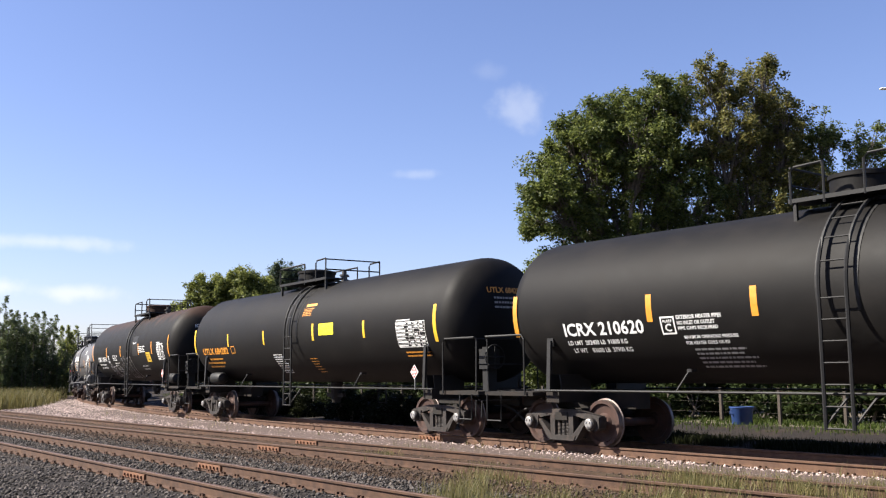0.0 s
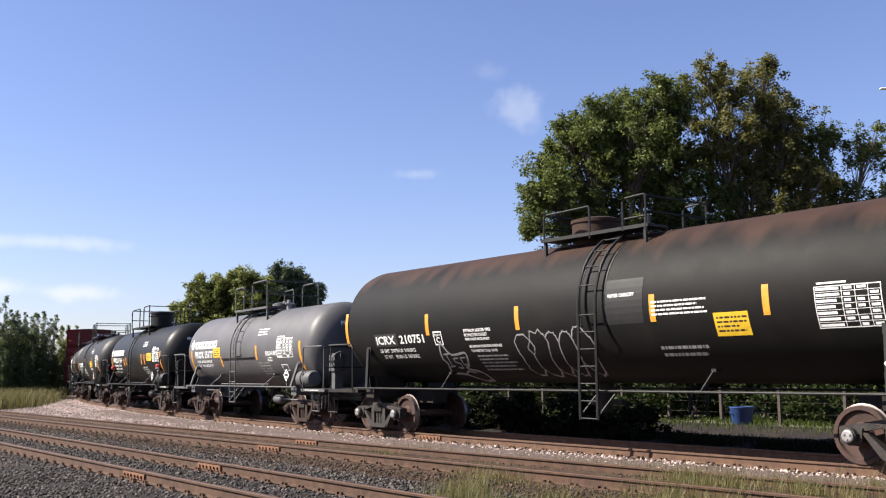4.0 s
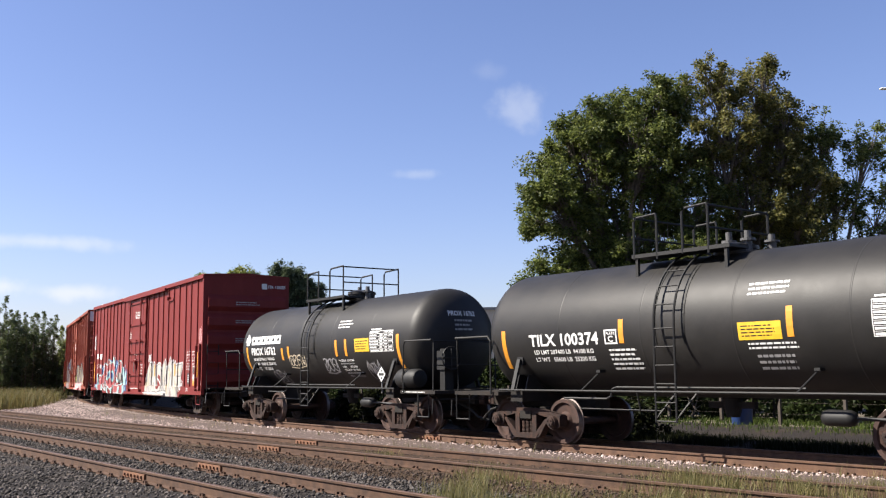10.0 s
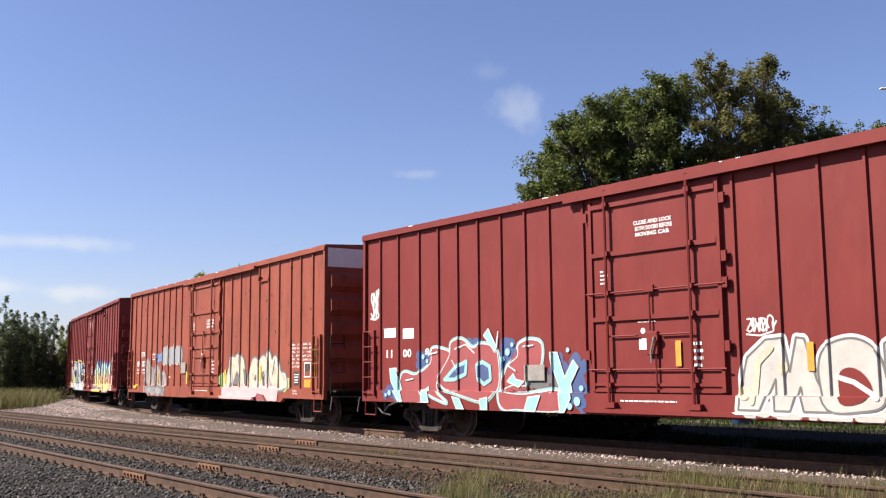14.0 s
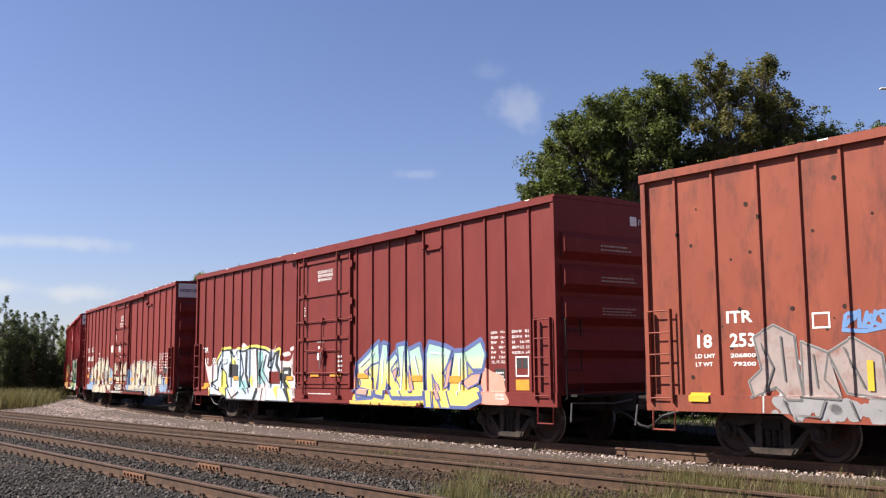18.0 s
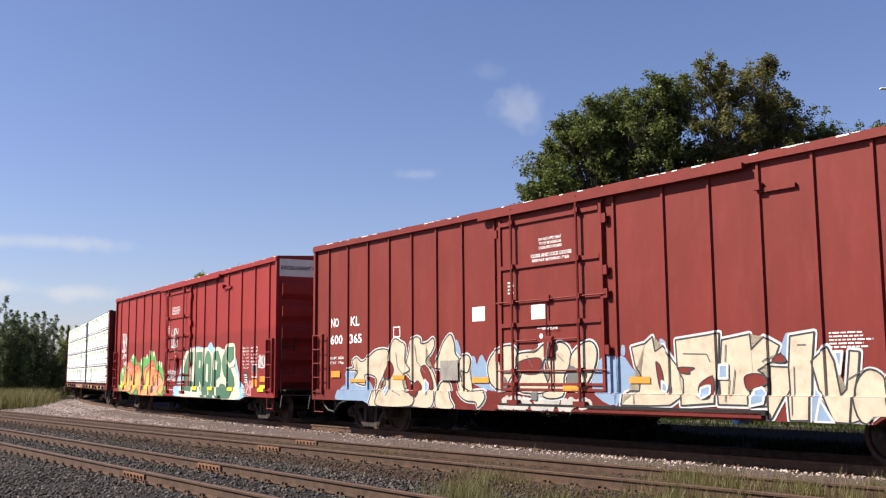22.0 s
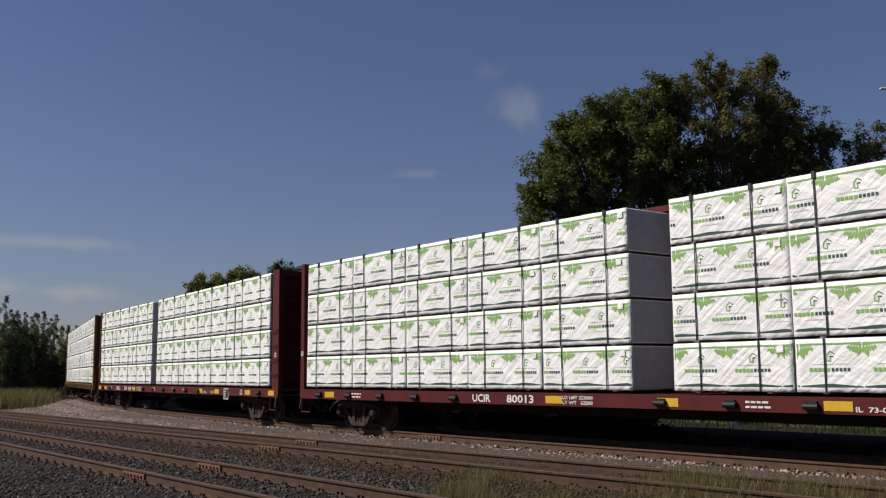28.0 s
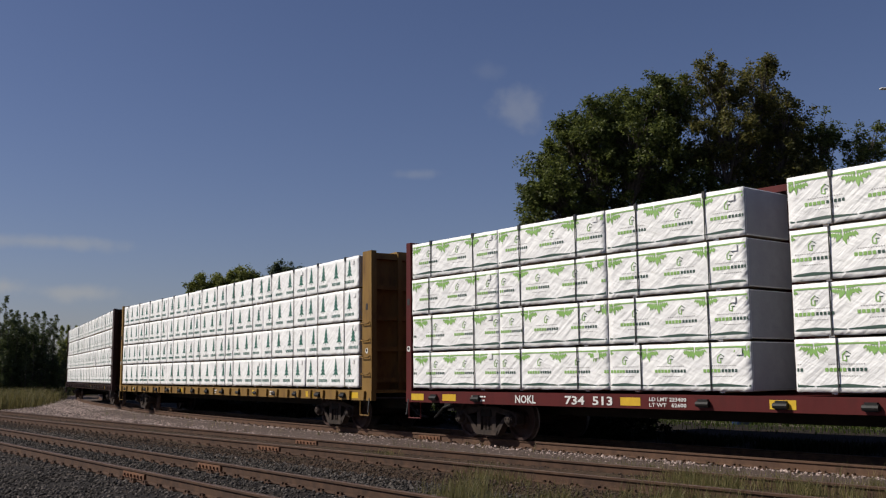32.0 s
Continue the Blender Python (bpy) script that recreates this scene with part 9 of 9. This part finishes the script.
def print_meshes(length, kind, seed, side):
    """What is printed on a pack's long side: a pattern that repeats along the sheet, cut off at the ends."""
    rnd = random.Random(seed)
    made = []
    a, b = -length / 2 + 0.03, length / 2 - 0.03

    def put(name, polys, material, lift=0.006):
        pts, faces = [], []
        for poly in polys:
            poly = [(min(max(x, a), b), z) for x, z in poly]
            if max(x for x, _ in poly) - min(x for x, _ in poly) < 0.008:
                continue
            faces.append(tuple(range(len(pts), len(pts) + len(poly))))
            pts += poly
        ob = stick(name, pts, faces, side, material, None, lift)
        made.append((name, ob.data))
        bpy.data.objects.remove(ob)

    def rect(x0, x1, z0, z1):
        return [(x0, z0), (x1, z0), (x1, z1), (x0, z1)]
    step = 1.06 if kind == "leaf" else 0.80
    first = a - step * rnd.random()
    middles = [first + step * (i + 0.5) for i in range(5) if first + step * i < b]
    if kind == "leaf":
        leaf, hill, sign, green_word, dark_word, rest = [], [], [], [], [], []
        for c in middles:
            l, r, t = c - step / 2 + 0.014, c + step / 2 - 0.014, TIER - 0.085
            leaf.append([(l, t - 0.05), (l + 0.2, t - 0.025), (r - 0.2, t - 0.025), (r, t - 0.05), (r, t), (l, t)])
            for sgn, e in ((1, l), (-1, r)):
                for k in range(5):
                    x, z = e + sgn * (0.015 + 0.045 * k), t - 0.04
                    d, w = rnd.uniform(0.13, 0.22) * (1 - 0.15 * k), rnd.uniform(0.028, 0.044)
                    s2 = sgn * rnd.uniform(0.0, 0.06)
                    leaf.append([(x, z), (x - w, z - d * 0.55), (x + s2, z - d), (x + w, z - d * 0.5)])
            hill.append([(l, 0.112), (c - 0.2, 0.106), (r, 0.112), (r, 0.126), (c + 0.25, 0.146), (c, 0.164), (c - 0.3, 0.146), (l, 0.128)])
            sign += [rect(c - 0.068, c - 0.050, 0.53, 0.61), [(c - 0.07, 0.607), (c - 0.047, 0.60), (c + 0.005, 0.65), (c + 0.0, 0.668)], [(c - 0.065, 0.53), (c - 0.065, 0.513), (c + 0.0, 0.497), (c + 0.02, 0.515)],
                     rect(c - 0.006, c + 0.012, 0.515, 0.585)]
            dark_word += [[(c + 0.0, 0.668), (c + 0.005, 0.65), (c + 0.075, 0.607), (c + 0.08, 0.62)], [(c - 0.012, 0.572), (c + 0.045, 0.572), (c + 0.06, 0.59), (c - 0.012, 0.59)]]
            for i in range(5):
                green_word.append(rect(c - 0.36 + i * 0.073, c - 0.304 + i * 0.073, 0.348, 0.405))
                dark_word.append(rect(c + 0.015 + i * 0.066, c + 0.060 + i * 0.066, 0.350, 0.403))
            for i in range(15):
                rest.append(rect(c - 0.3 + i * 0.041, c - 0.28 + i * 0.041, 0.455, 0.468))
                if 2 < i < 13:
                    rest.append(rect(c - 0.3 + i * 0.041, c - 0.28 + i * 0.041, 0.275, 0.288))
        put("leaf_print", leaf, M["green"])
        put("ground_print", hill, M["dark_green"])
        put("owner_mark", sign + green_word, M["green"])
        put("dark_print", dark_word, M["dark_green"])
        put("small_print", rest, M["faded"])
    else:
        firs, marks = [], []
        for c in middles:
            for k in range(4):
                w, z = 0.06 + 0.034 * (3 - k), 0.34 + 0.1 * k
                firs.append([(c - w, z), (c, z + 0.03), (c + w, z), (c, z + 0.16)])
            firs.append(rect(c - 0.015, c + 0.015, 0.30, 0.38))
            for j in range(7):
                marks.append(rect(c - 0.25 + j * 0.075, c - 0.205 + j * 0.075, 0.16, 0.24))
        put("fir_print", firs, M["fir_green"])
        put("small_print", marks, M["fir_green"])
    return made


PACKS = {}
for kind, size, count in (("leaf", 2.43, 6), ("leaf", 3.13, 6), ("fir", 3.25, 5)):
    PACKS[kind, size] = []
    for n in range(count):
        slack = Slack(size - 0.012, n + 11 * (kind == "fir") + 5 * (size > 3))
        PACKS[kind, size].append((bundle_mesh(size - 0.012, slack, n), print_meshes(size - 0.012, kind, n + 20, slack)))


def strap_mesh(top):
    """A black band round the bundle; on the top tier it carries corner guards."""
    bm = box(bmesh.new(), -0.011, 0.011, -0.678, -0.670, 0.03, TIER - 0.008)
    box(bm, -0.011, 0.011, -0.678, 0.66, TIER - 0.011, TIER - 0.005)
    if top:
        box(bm, -0.03, 0.03, -0.684, -0.56, TIER - 0.012, TIER + 0.012)
        box(bm, -0.03, 0.03, -0.686, -0.670, TIER - 0.10, TIER - 0.012)
    bmesh.ops.recalc_face_normals(bm, faces=bm.faces)
    me = bpy.data.meshes.new("strap")
    bm.to_mesh(me)
    bm.free()
    me.materials.append(M["strap"])
    return me


STRAPS = {False: strap_mesh(False), True: strap_mesh(True)}
TAG = box_mesh("tag", -0.065, 0.065, -0.676, -0.669, 0.66, 0.77, M["wrap"])


def bundles(middle, slots, kind, size):
    rnd = random.Random(int(middle))
    for side, turn in ((-1, 0), (1, 180)):
        for x in slots:
            for tier in range(4):
                mesh, prints = rnd.choice(PACKS[kind, size])
                ob = tagged(shared("lumber_pack", mesh), "white-wrapped lumber pack with green print on a centre-beam car", "lumber pack", "stacked lumber packs")
                local = pose(x + rnd.uniform(-0.01, 0.01), side * (0.80 + rnd.uniform(-0.015, 0.015)), DECK + tier * TIER, 0, 0, turn + rnd.uniform(-0.35, 0.35))
                if side < 0:
                    for name, me in prints:
                        me.name = name
                        shared(name, me, None, ob)["kind"] = "stuff"
                    for sx in (-size * 0.27, size * 0.24):
                        shared("strap", STRAPS[tier == 3], None, ob, m=pose(sx + rnd.uniform(-0.06, 0.06), 0, 0))
                    shared("tag", TAG, None, ob, m=pose(size * 0.41 + rnd.uniform(-0.05, 0.05), 0, rnd.uniform(-0.03, 0.02)))
                LOADS.append((ob, middle, local))


def centre_beam(label, middle, paint, slots, kind, size, plates=(), clear=()):
    car = car_root("centre_beam_car", label, middle, 9.18, "lumber car")
    h, back, top = 11.35, 11.66, 12.08      # half the rack; the trailing and leading ends
    bm = bmesh.new()
    for s in (-1, 1):
        box(bm, -back, top, *sorted((s * 1.36, s * 1.50)), 0.79, 1.05)
    part("side_sill", bm, paint, car)
    part("deck", box(bmesh.new(), -back + 0.05, top - 0.05, -1.36, 1.36, 0.98, 1.05), paint, car)
    part("centre_sill", box(bmesh.new(), -back + 0.1, top - 0.1, -0.3, 0.3, 0.55, 0.98), M["under"], car)
    part("truss", box(bmesh.new(), -h, h, -0.10, 0.10, 1.05, 4.45), paint, car)
    part("top_chord", box(bmesh.new(), -h, h, -0.32, 0.32, 4.60, 4.72), paint, car)
    for s, inner, outer in ((1, 11.57, top), (-1, 11.46, back)):
        wide = s > 0
        for y in (-1, 1):
            bm = prism(bmesh.new(), [(s * inner, 1.05), (s * outer, 1.05), (s * (outer - 0.02), 4.62), (s * (inner + 0.02), 4.62)], *sorted((y * 1.34, y * 1.49)))
            post = part("end_post", bm, paint, car)
            for z in (1.45, 1.88, 2.31, 2.74) if wide else ():
                bm = tube(bmesh.new(), [(s * (inner + 0.05), y * 1.49, z + 0.05), (s * (inner + 0.05), y * 1.555, z), (s * (outer - 0.08), y * 1.555, z), (s * (outer - 0.08), y * 1.49, z + 0.05)], 0.014, 5)
                part("grab_iron", bm, paint, post)
            mid = (inner + outer) / 2
            bm = box(bmesh.new(), *sorted((s * (mid - 0.05), s * (mid + 0.05))), *sorted((y * 1.49, y * 1.496)), 3.10, 3.26)
            part("slot", bm, M["panel_black"], post)
            bm = lathe(bmesh.new(), [(y * 1.49, 0.07), (y * 1.496, 0.07), (y * 1.498, 0.06), (y * 1.498, 0.01)], "y", 18, (s * mid, 0, 2.05))
            part("badge", bm, M["white"], post, "round white badge")
            part("badge_centre", lathe(bmesh.new(), [(y * 1.499, 0.04), (y * 1.501, 0.04), (y * 1.501, 0.01)], "y", 12, (s * mid, 0, 2.06)), M["panel_black"], post)
        part("bulkhead", box(bmesh.new(), *sorted((s * inner, s * (inner + 0.06))), -1.34, 1.34, 1.05, 4.62), paint, car)
        deep = 0.16 if wide else 0.08
        for z in (1.3, 2.1, 2.9, 3.7, 4.5):
            part("bulkhead_rib", box(bmesh.new(), *sorted((s * (inner + 0.06), s * (inner + 0.06 + deep))), -1.34, 1.34, z - 0.06, z + 0.06), paint, car)
        for y in (-0.5, 0.5):
            part("bulkhead_post", box(bmesh.new(), *sorted((s * (inner + 0.062 + deep), s * (inner + 0.10 + deep))), y - 0.06, y + 0.06, 1.05, 4.62), paint, car)
        bm = box(bmesh.new(), *sorted((s * (outer - 0.2), s * (outer + 0.13))), -0.22, 0.22, 0.65, 1.0)
        part("draft_sill", bm, M["under"], car)
        bm = tube(bmesh.new(), [(s * (outer - 0.1), -1.5, 0.86), (s * (outer - 0.1), -0.35, 0.84), (s * (outer + 0.23), -0.12, 0.95)], 0.016)
        tube(bm, [(s * (outer - 0.1), -1.5, 0.86), (s * (outer - 0.08), -1.55, 0.5)], 0.02)
        part("uncoupling_lever", bm, M["steel_grey"], car)
        bm = tube(bmesh.new(), [(s * (outer - 0.12), -1.5, 0.80), (s * (outer - 0.12), -1.5, 0.42), (s * (outer - 0.58), -1.5, 0.42), (s * (outer - 0.58), -1.5, 0.80)], 0.018)
        part("stirrup", bm, paint, car)
        coupler(car, s * (outer + 0.13))
    if kind == "fir":
        # stake pockets under the edge of the deck
        bracket = bpy.data.meshes.new("stake_pocket")
        one = prism(bmesh.new(), [(-0.09, 1.03), (0.09, 1.03), (0.06, 0.82), (-0.06, 0.82)], -1.56, -1.502)
        one.to_mesh(bracket)
        one.free()
        for i in range(30):
            shared("stake_pocket", bracket, paint, car, m=pose(-11.2 + i * 0.79, 0, 0))
    for i in range(15):
        x = -h + 0.8 + i * (2 * h - 1.6) / 14
        if any(a - 0.15 < x < b + 0.15 for a, b in clear):
            continue
        bm = box(bmesh.new(), x - 0.10, x + 0.10, -1.55, -1.50, 0.84, 0.98)
        lathe(bm, [(x - 0.13, 0.01), (x - 0.13, 0.05), (x + 0.13, 0.05), (x + 0.13, 0.01)], "x", 8, (0, -1.54, 0.90))
        part("winch", bm, M["steel_black"], car)
    for x in plates:
        patches(car, [(x, x + 0.48, 0.84, 0.99)], Flat(1.50), M["yellow"], "reflector")
    bg = bogies(car, 9.18, "dull")
    TRAIN.append((car, bg))
    bundles(middle, slots, kind, size)
    return car


def row(x0, n, size):
    return [x0 + size * (i + 0.5) for i in range(n)]


CARS["f"] = centre_beam("dark red centre-beam car stacked with lumber", 218.65, M["beam_red"], row(-11.33, 5, 2.43) + row(1.80, 4, 2.43), "leaf", 2.43, (-10.27, -1.5, 1.42, 4.72, 7.5, 10.3), ((-3.9, -0.1), (5.2, 5.8), (8.0, 8.4)))
CARS["g"] = centre_beam("dark red centre-beam car stacked high with lumber", 243.6, M["beam_red"], row(-11.44, 3, 3.13) + row(-1.25, 4, 3.13)[:3] + [9.75], "leaf", 3.13, (-11.44, -10.25, -4.9, -1.73, 1.15, 4.5, 6.28, 9.3, 11.3), ((-7.9, -3.3), (4.95, 6.25), (7.2, 7.8), (8.8, 9.15)))
CARS["h"] = centre_beam("ochre yellow centre-beam car stacked with lumber", 268.7, M["beam_yellow"], row(-11.4, 7, 3.25), "fir", 3.25, (-9.5, -3.2, 4.2, 8.2, 10.9))
CARS["i"] = centre_beam("black-brown centre-beam car stacked with lumber", 293.8, M["beam_brown"], row(-11.4, 7, 3.25), "fir", 3.25, (-6.0, 3.0, 9.0))


SILL = Flat(1.505)
for k, x, big, wide, first, second in (("f", -3.85, ("UCIR", "80013"), 0.85, "LD LMT 223800", "LT WT   62200"), ("g", -7.79, ("NOKL", "734  513"), 1.25, "LD LMT 223400", "LT WT   62600")):
    words(CARS[k], big[0], x, x + 0.62, 0.83, 1.00, SILL)
    words(CARS[k], big[1], x + (1.15 if k == "f" else 1.45), x + (1.15 if k == "f" else 1.45) + wide, 0.83, 1.00, SILL)
    x += 2.85 if k == "f" else 3.58
    words(CARS[k], first, x, x + 0.83, 0.93, 1.00, SILL)
    words(CARS[k], second, x, x + 0.83, 0.83, 0.90, SILL)
words(CARS["f"], "IL  73-0", 5.25, 5.75, 0.83, 0.91, SILL)
words(CARS["g"], "JACK", 8.85, 9.1, 0.92, 0.99, SILL)
words(CARS["g"], "HERE", 8.85, 9.1, 0.83, 0.90, SILL)
words(CARS["f"], "JACK", 8.1, 8.35, 0.90, 0.97, SILL)
words(CARS["f"], "HERE", 8.1, 8.35, 0.80, 0.87, SILL)
words(CARS["g"], "IL  73-0", 5.03, 5.42, 0.83, 0.92, SILL)
words(CARS["g"], "L  75-0", 5.83, 6.2, 0.83, 0.92, SILL)
patches(CARS["g"], [(7.28, 7.75, 0.66, 1.02)], SILL, M["panel_black"], "stencil_panel", 0.003)
patches(CARS["g"], frame_rect(7.28, 7.75, 0.66, 1.02, 0.03), SILL, M["white"], "stencil_frame")
bars(CARS["g"], 7.33, 7.5, 0.72, 0.96, 3, SILL, seed=91)
for k, places in (("f", (-8.9, 3.3, 9.2)), ("g", (-9.2, 2.6)), ("h", (-9.4, -4.7, 0.5, 5.6)), ("i", (-9.4, 0.0))):
    for n, x in enumerate(places):
        bars(CARS[k], x, x + 0.5, 0.83, 0.99, 2, SILL, seed=80 + n)


# ---- far side of the line ----
M["brick"] = mat("red_brick", (0.20, 0.080, 0.058), (0.13, 0.052, 0.040), 6, 0.85, bump=0.4)
M["roof"] = mat("grey_roofing", (0.30, 0.29, 0.28), (0.2, 0.2, 0.19), 4, 0.8)
M["beige"] = mat("beige_cladding", (0.50, 0.46, 0.38), (0.42, 0.38, 0.31), 3, 0.7)
M["blue"] = mat("blue_sheet_metal", (0.10, 0.30, 0.62), (0.08, 0.24, 0.52), 4, 0.5)
M["bin_blue"] = mat("blue_plastic", (0.03, 0.07, 0.22), (0.02, 0.05, 0.16), 5, 0.45)
M["picket"] = mat("weathered_white_wood", (0.55, 0.52, 0.48), (0.4, 0.38, 0.35), 6, 0.8)
M["glass"] = mat("dark_glass", (0.03, 0.035, 0.04), (0.02, 0.022, 0.025), 3, 0.1)
M["post_wood"] = mat("grey_post_wood", (0.07, 0.055, 0.042), (0.035, 0.028, 0.021), 8, 0.9, bump=0.4)
M["galv"] = mat("galvanised_steel", (0.42, 0.43, 0.44), (0.34, 0.34, 0.35), 5, 0.45, 0.6)


def building(label, x, y, turn, w, dp, h, wall, roof, windows):
    root = tagged(new("building"), label, "building")
    root.matrix_basis = pose(x, y, -0.1, 0, 0, turn)
    part("wall", box(bmesh.new(), -w / 2, w / 2, -dp / 2, dp / 2, 0, h), wall, root)
    part("roof", box(bmesh.new(), -w / 2 - 0.15, w / 2 + 0.15, -dp / 2 - 0.15, dp / 2 + 0.15, h, h + 0.25), roof, root)
    for i in range(windows):
        cx = -w / 2 + (i + 0.5) * w / windows
        win = part("window", box(bmesh.new(), cx - 0.55, cx + 0.55, -dp / 2 - 0.03, -dp / 2 + 0.05, h * 0.45, h * 0.45 + 1.3), M["glass"], root)
        bm = bmesh.new()
        for x0, x1, z0, z1 in frame_rect(cx - 0.62, cx + 0.62, h * 0.45 - 0.07, h * 0.45 + 1.37, 0.07):
            box(bm, x0, x1, -dp / 2 - 0.07, -dp / 2 - 0.031, z0, z1)
        part("window_frame", bm, M["picket"], win)
    return root


building("red brick house behind the trees", 26.5, 62, 10, 9, 8, 5.8, M["brick"], M["roof"], 3)
building("long beige warehouse behind the trees", -2.0, 92, 6, 26, 14, 7.0, M["beige"], M["roof"], 7)

shed = tagged(new("container"), "blue corrugated storage container with white lettering", "container")
shed.matrix_basis = pose(14.3, 56, -0.1, 0, 0, -4)
part("body", box(bmesh.new(), -3.0, 3.0, -1.2, 1.2, 0.15, 2.7), M["blue"], shed)
for i in range(24):
    x = -2.9 + i * 0.25
    part("corrugation", box(bmesh.new(), x, x + 0.12, -1.235, -1.2, 0.3, 2.55), M["blue"], shed)
bars(shed, -2.6, 2.4, 0.9, 1.6, 2, Flat(1.236), M["white"], 3, 0.7)
part("skid", box(bmesh.new(), -3.0, 3.0, -1.1, 1.1, 0, 0.15), M["steel_black"], shed)


def blue_bin():
    root = tagged(new("bin"), "dark blue plastic tub on the grass beside the fence", "bin")
    root.matrix_basis = pose(8.1, 27.2, -0.03, 0, 0, 20)
    part("tub", lathe(bmesh.new(), [(0.0, 0.24), (0.02, 0.26), (0.48, 0.31), (0.5, 0.33), (0.53, 0.33), (0.53, 0.30), (0.06, 0.24), (0.05, 0.01)], "z", 24), M["bin_blue"], root, smooth=True)
    part("handle", tube(bmesh.new(), [(-0.32, 0, 0.45), (-0.38, 0, 0.40), (-0.38, 0, 0.34), (-0.30, 0, 0.32)], 0.012), M["bin_blue"], root)


blue_bin()


def rail_fence():
    root = tagged(new("fence"), "low fence of wooden posts and thin wires beyond the line", "fence")
    prev = None
    for i in range(30):
        x, y, h = line(-8 + i * 2.0, -8.4)
        part("post", box(bmesh.new(), -0.04, 0.04, -0.04, 0.04, -0.5, 1.0), M["post_wood"], root).matrix_basis = pose(x, y, 0, 0, 0, math.degrees(h))
        if prev:
            for z in (0.3, 0.6, 0.9):
                part("wire", tube(bmesh.new(), [(*prev, z), (x, y, z)], 0.003, 4), M["post_wood"], root)
        prev = (x, y)


rail_fence()


def picket_fence():
    root = tagged(new("fence"), "pale picket fence in front of the brick house", "fence")
    for i in range(26):
        x = 19.5 + i * 0.3
        part("picket", prism(bmesh.new(), [(-0.06, 0), (0.06, 0), (0.06, 1.5), (0, 1.62), (-0.06, 1.5)], -0.012, 0.012), M["picket"], root).matrix_basis = pose(x, 46 + i * 0.03, -0.05)
    for z in (0.4, 1.2):
        part("rail", beam(bmesh.new(), (19.4, 46.02, z), (27.2, 46.8, z), 0.04, 0.09), M["picket"], root)


picket_fence()


def street_lamp():
    root = tagged(new("street_lamp"), "tall galvanised street lamp behind the trees", "street lamp")
    root.matrix_basis = pose(19.66, 41, -0.1)
    part("pole", tube(bmesh.new(), [(0, 0, 0), (0, 0, 6), (0, 0, 12.9), (-0.15, 0, 13.35), (-0.5, 0, 13.5)], 0.07, 10), M["galv"], root)
    bm = box(bmesh.new(), -0.92, -0.45, -0.1, 0.1, 13.46, 13.54)
    bmesh.ops.bevel(bm, geom=list(bm.edges), offset=0.03, segments=1, affect="EDGES")
    part("lamp_head", bm, M["white"], root)


street_lamp()


# ---- motion ----
def car_pose(middle, half, t):
    """A car on its two bogies, and how far each bogie is turned under it."""
    s = middle - run(t)
    fx, fy, fh = line(s - half)
    bx, by, bh = line(s + half)
    h = math.atan2(fy - by, fx - bx)
    turns = [math.degrees((a + math.pi - h + math.pi) % (2 * math.pi) - math.pi) for a in (fh, bh)]
    return pose((fx + bx) / 2, (fy + by) / 2, 0, 0, 0, math.degrees(h)), turns


def motions():
    times = [float(t) for t in range(33)]
    spin_times = [i / 15 for i in range(481)]
    spins = [pose(0, 0, 0, 0, math.degrees(run(t)) / WHEEL_R, 0).to_quaternion().to_matrix().to_4x4() for t in spin_times]
    for car, bg in TRAIN:
        made = [car_pose(car["middle"], car["half"], t) for t in times]
        walk(car, [(t, m) for t, (m, _) in zip(times, made)])
        for b, sgn, wheels in bg:
            k = 0 if sgn > 0 else 1
            walk(b, [(t, pose(sgn * car["half"], 0, 0, 0, 0, turns[k])) for t, (_, turns) in zip(times, made)])
            for w in wheels:
                here = Matrix.Translation(w.matrix_basis.translation)
                walk(w, [(t, here @ q) for t, q in zip(spin_times, spins)])
    for ob, middle, local in LOADS:
        walk(ob, [(t, car_pose(middle, 9.18, t)[0] @ local) for t in times])


motions()
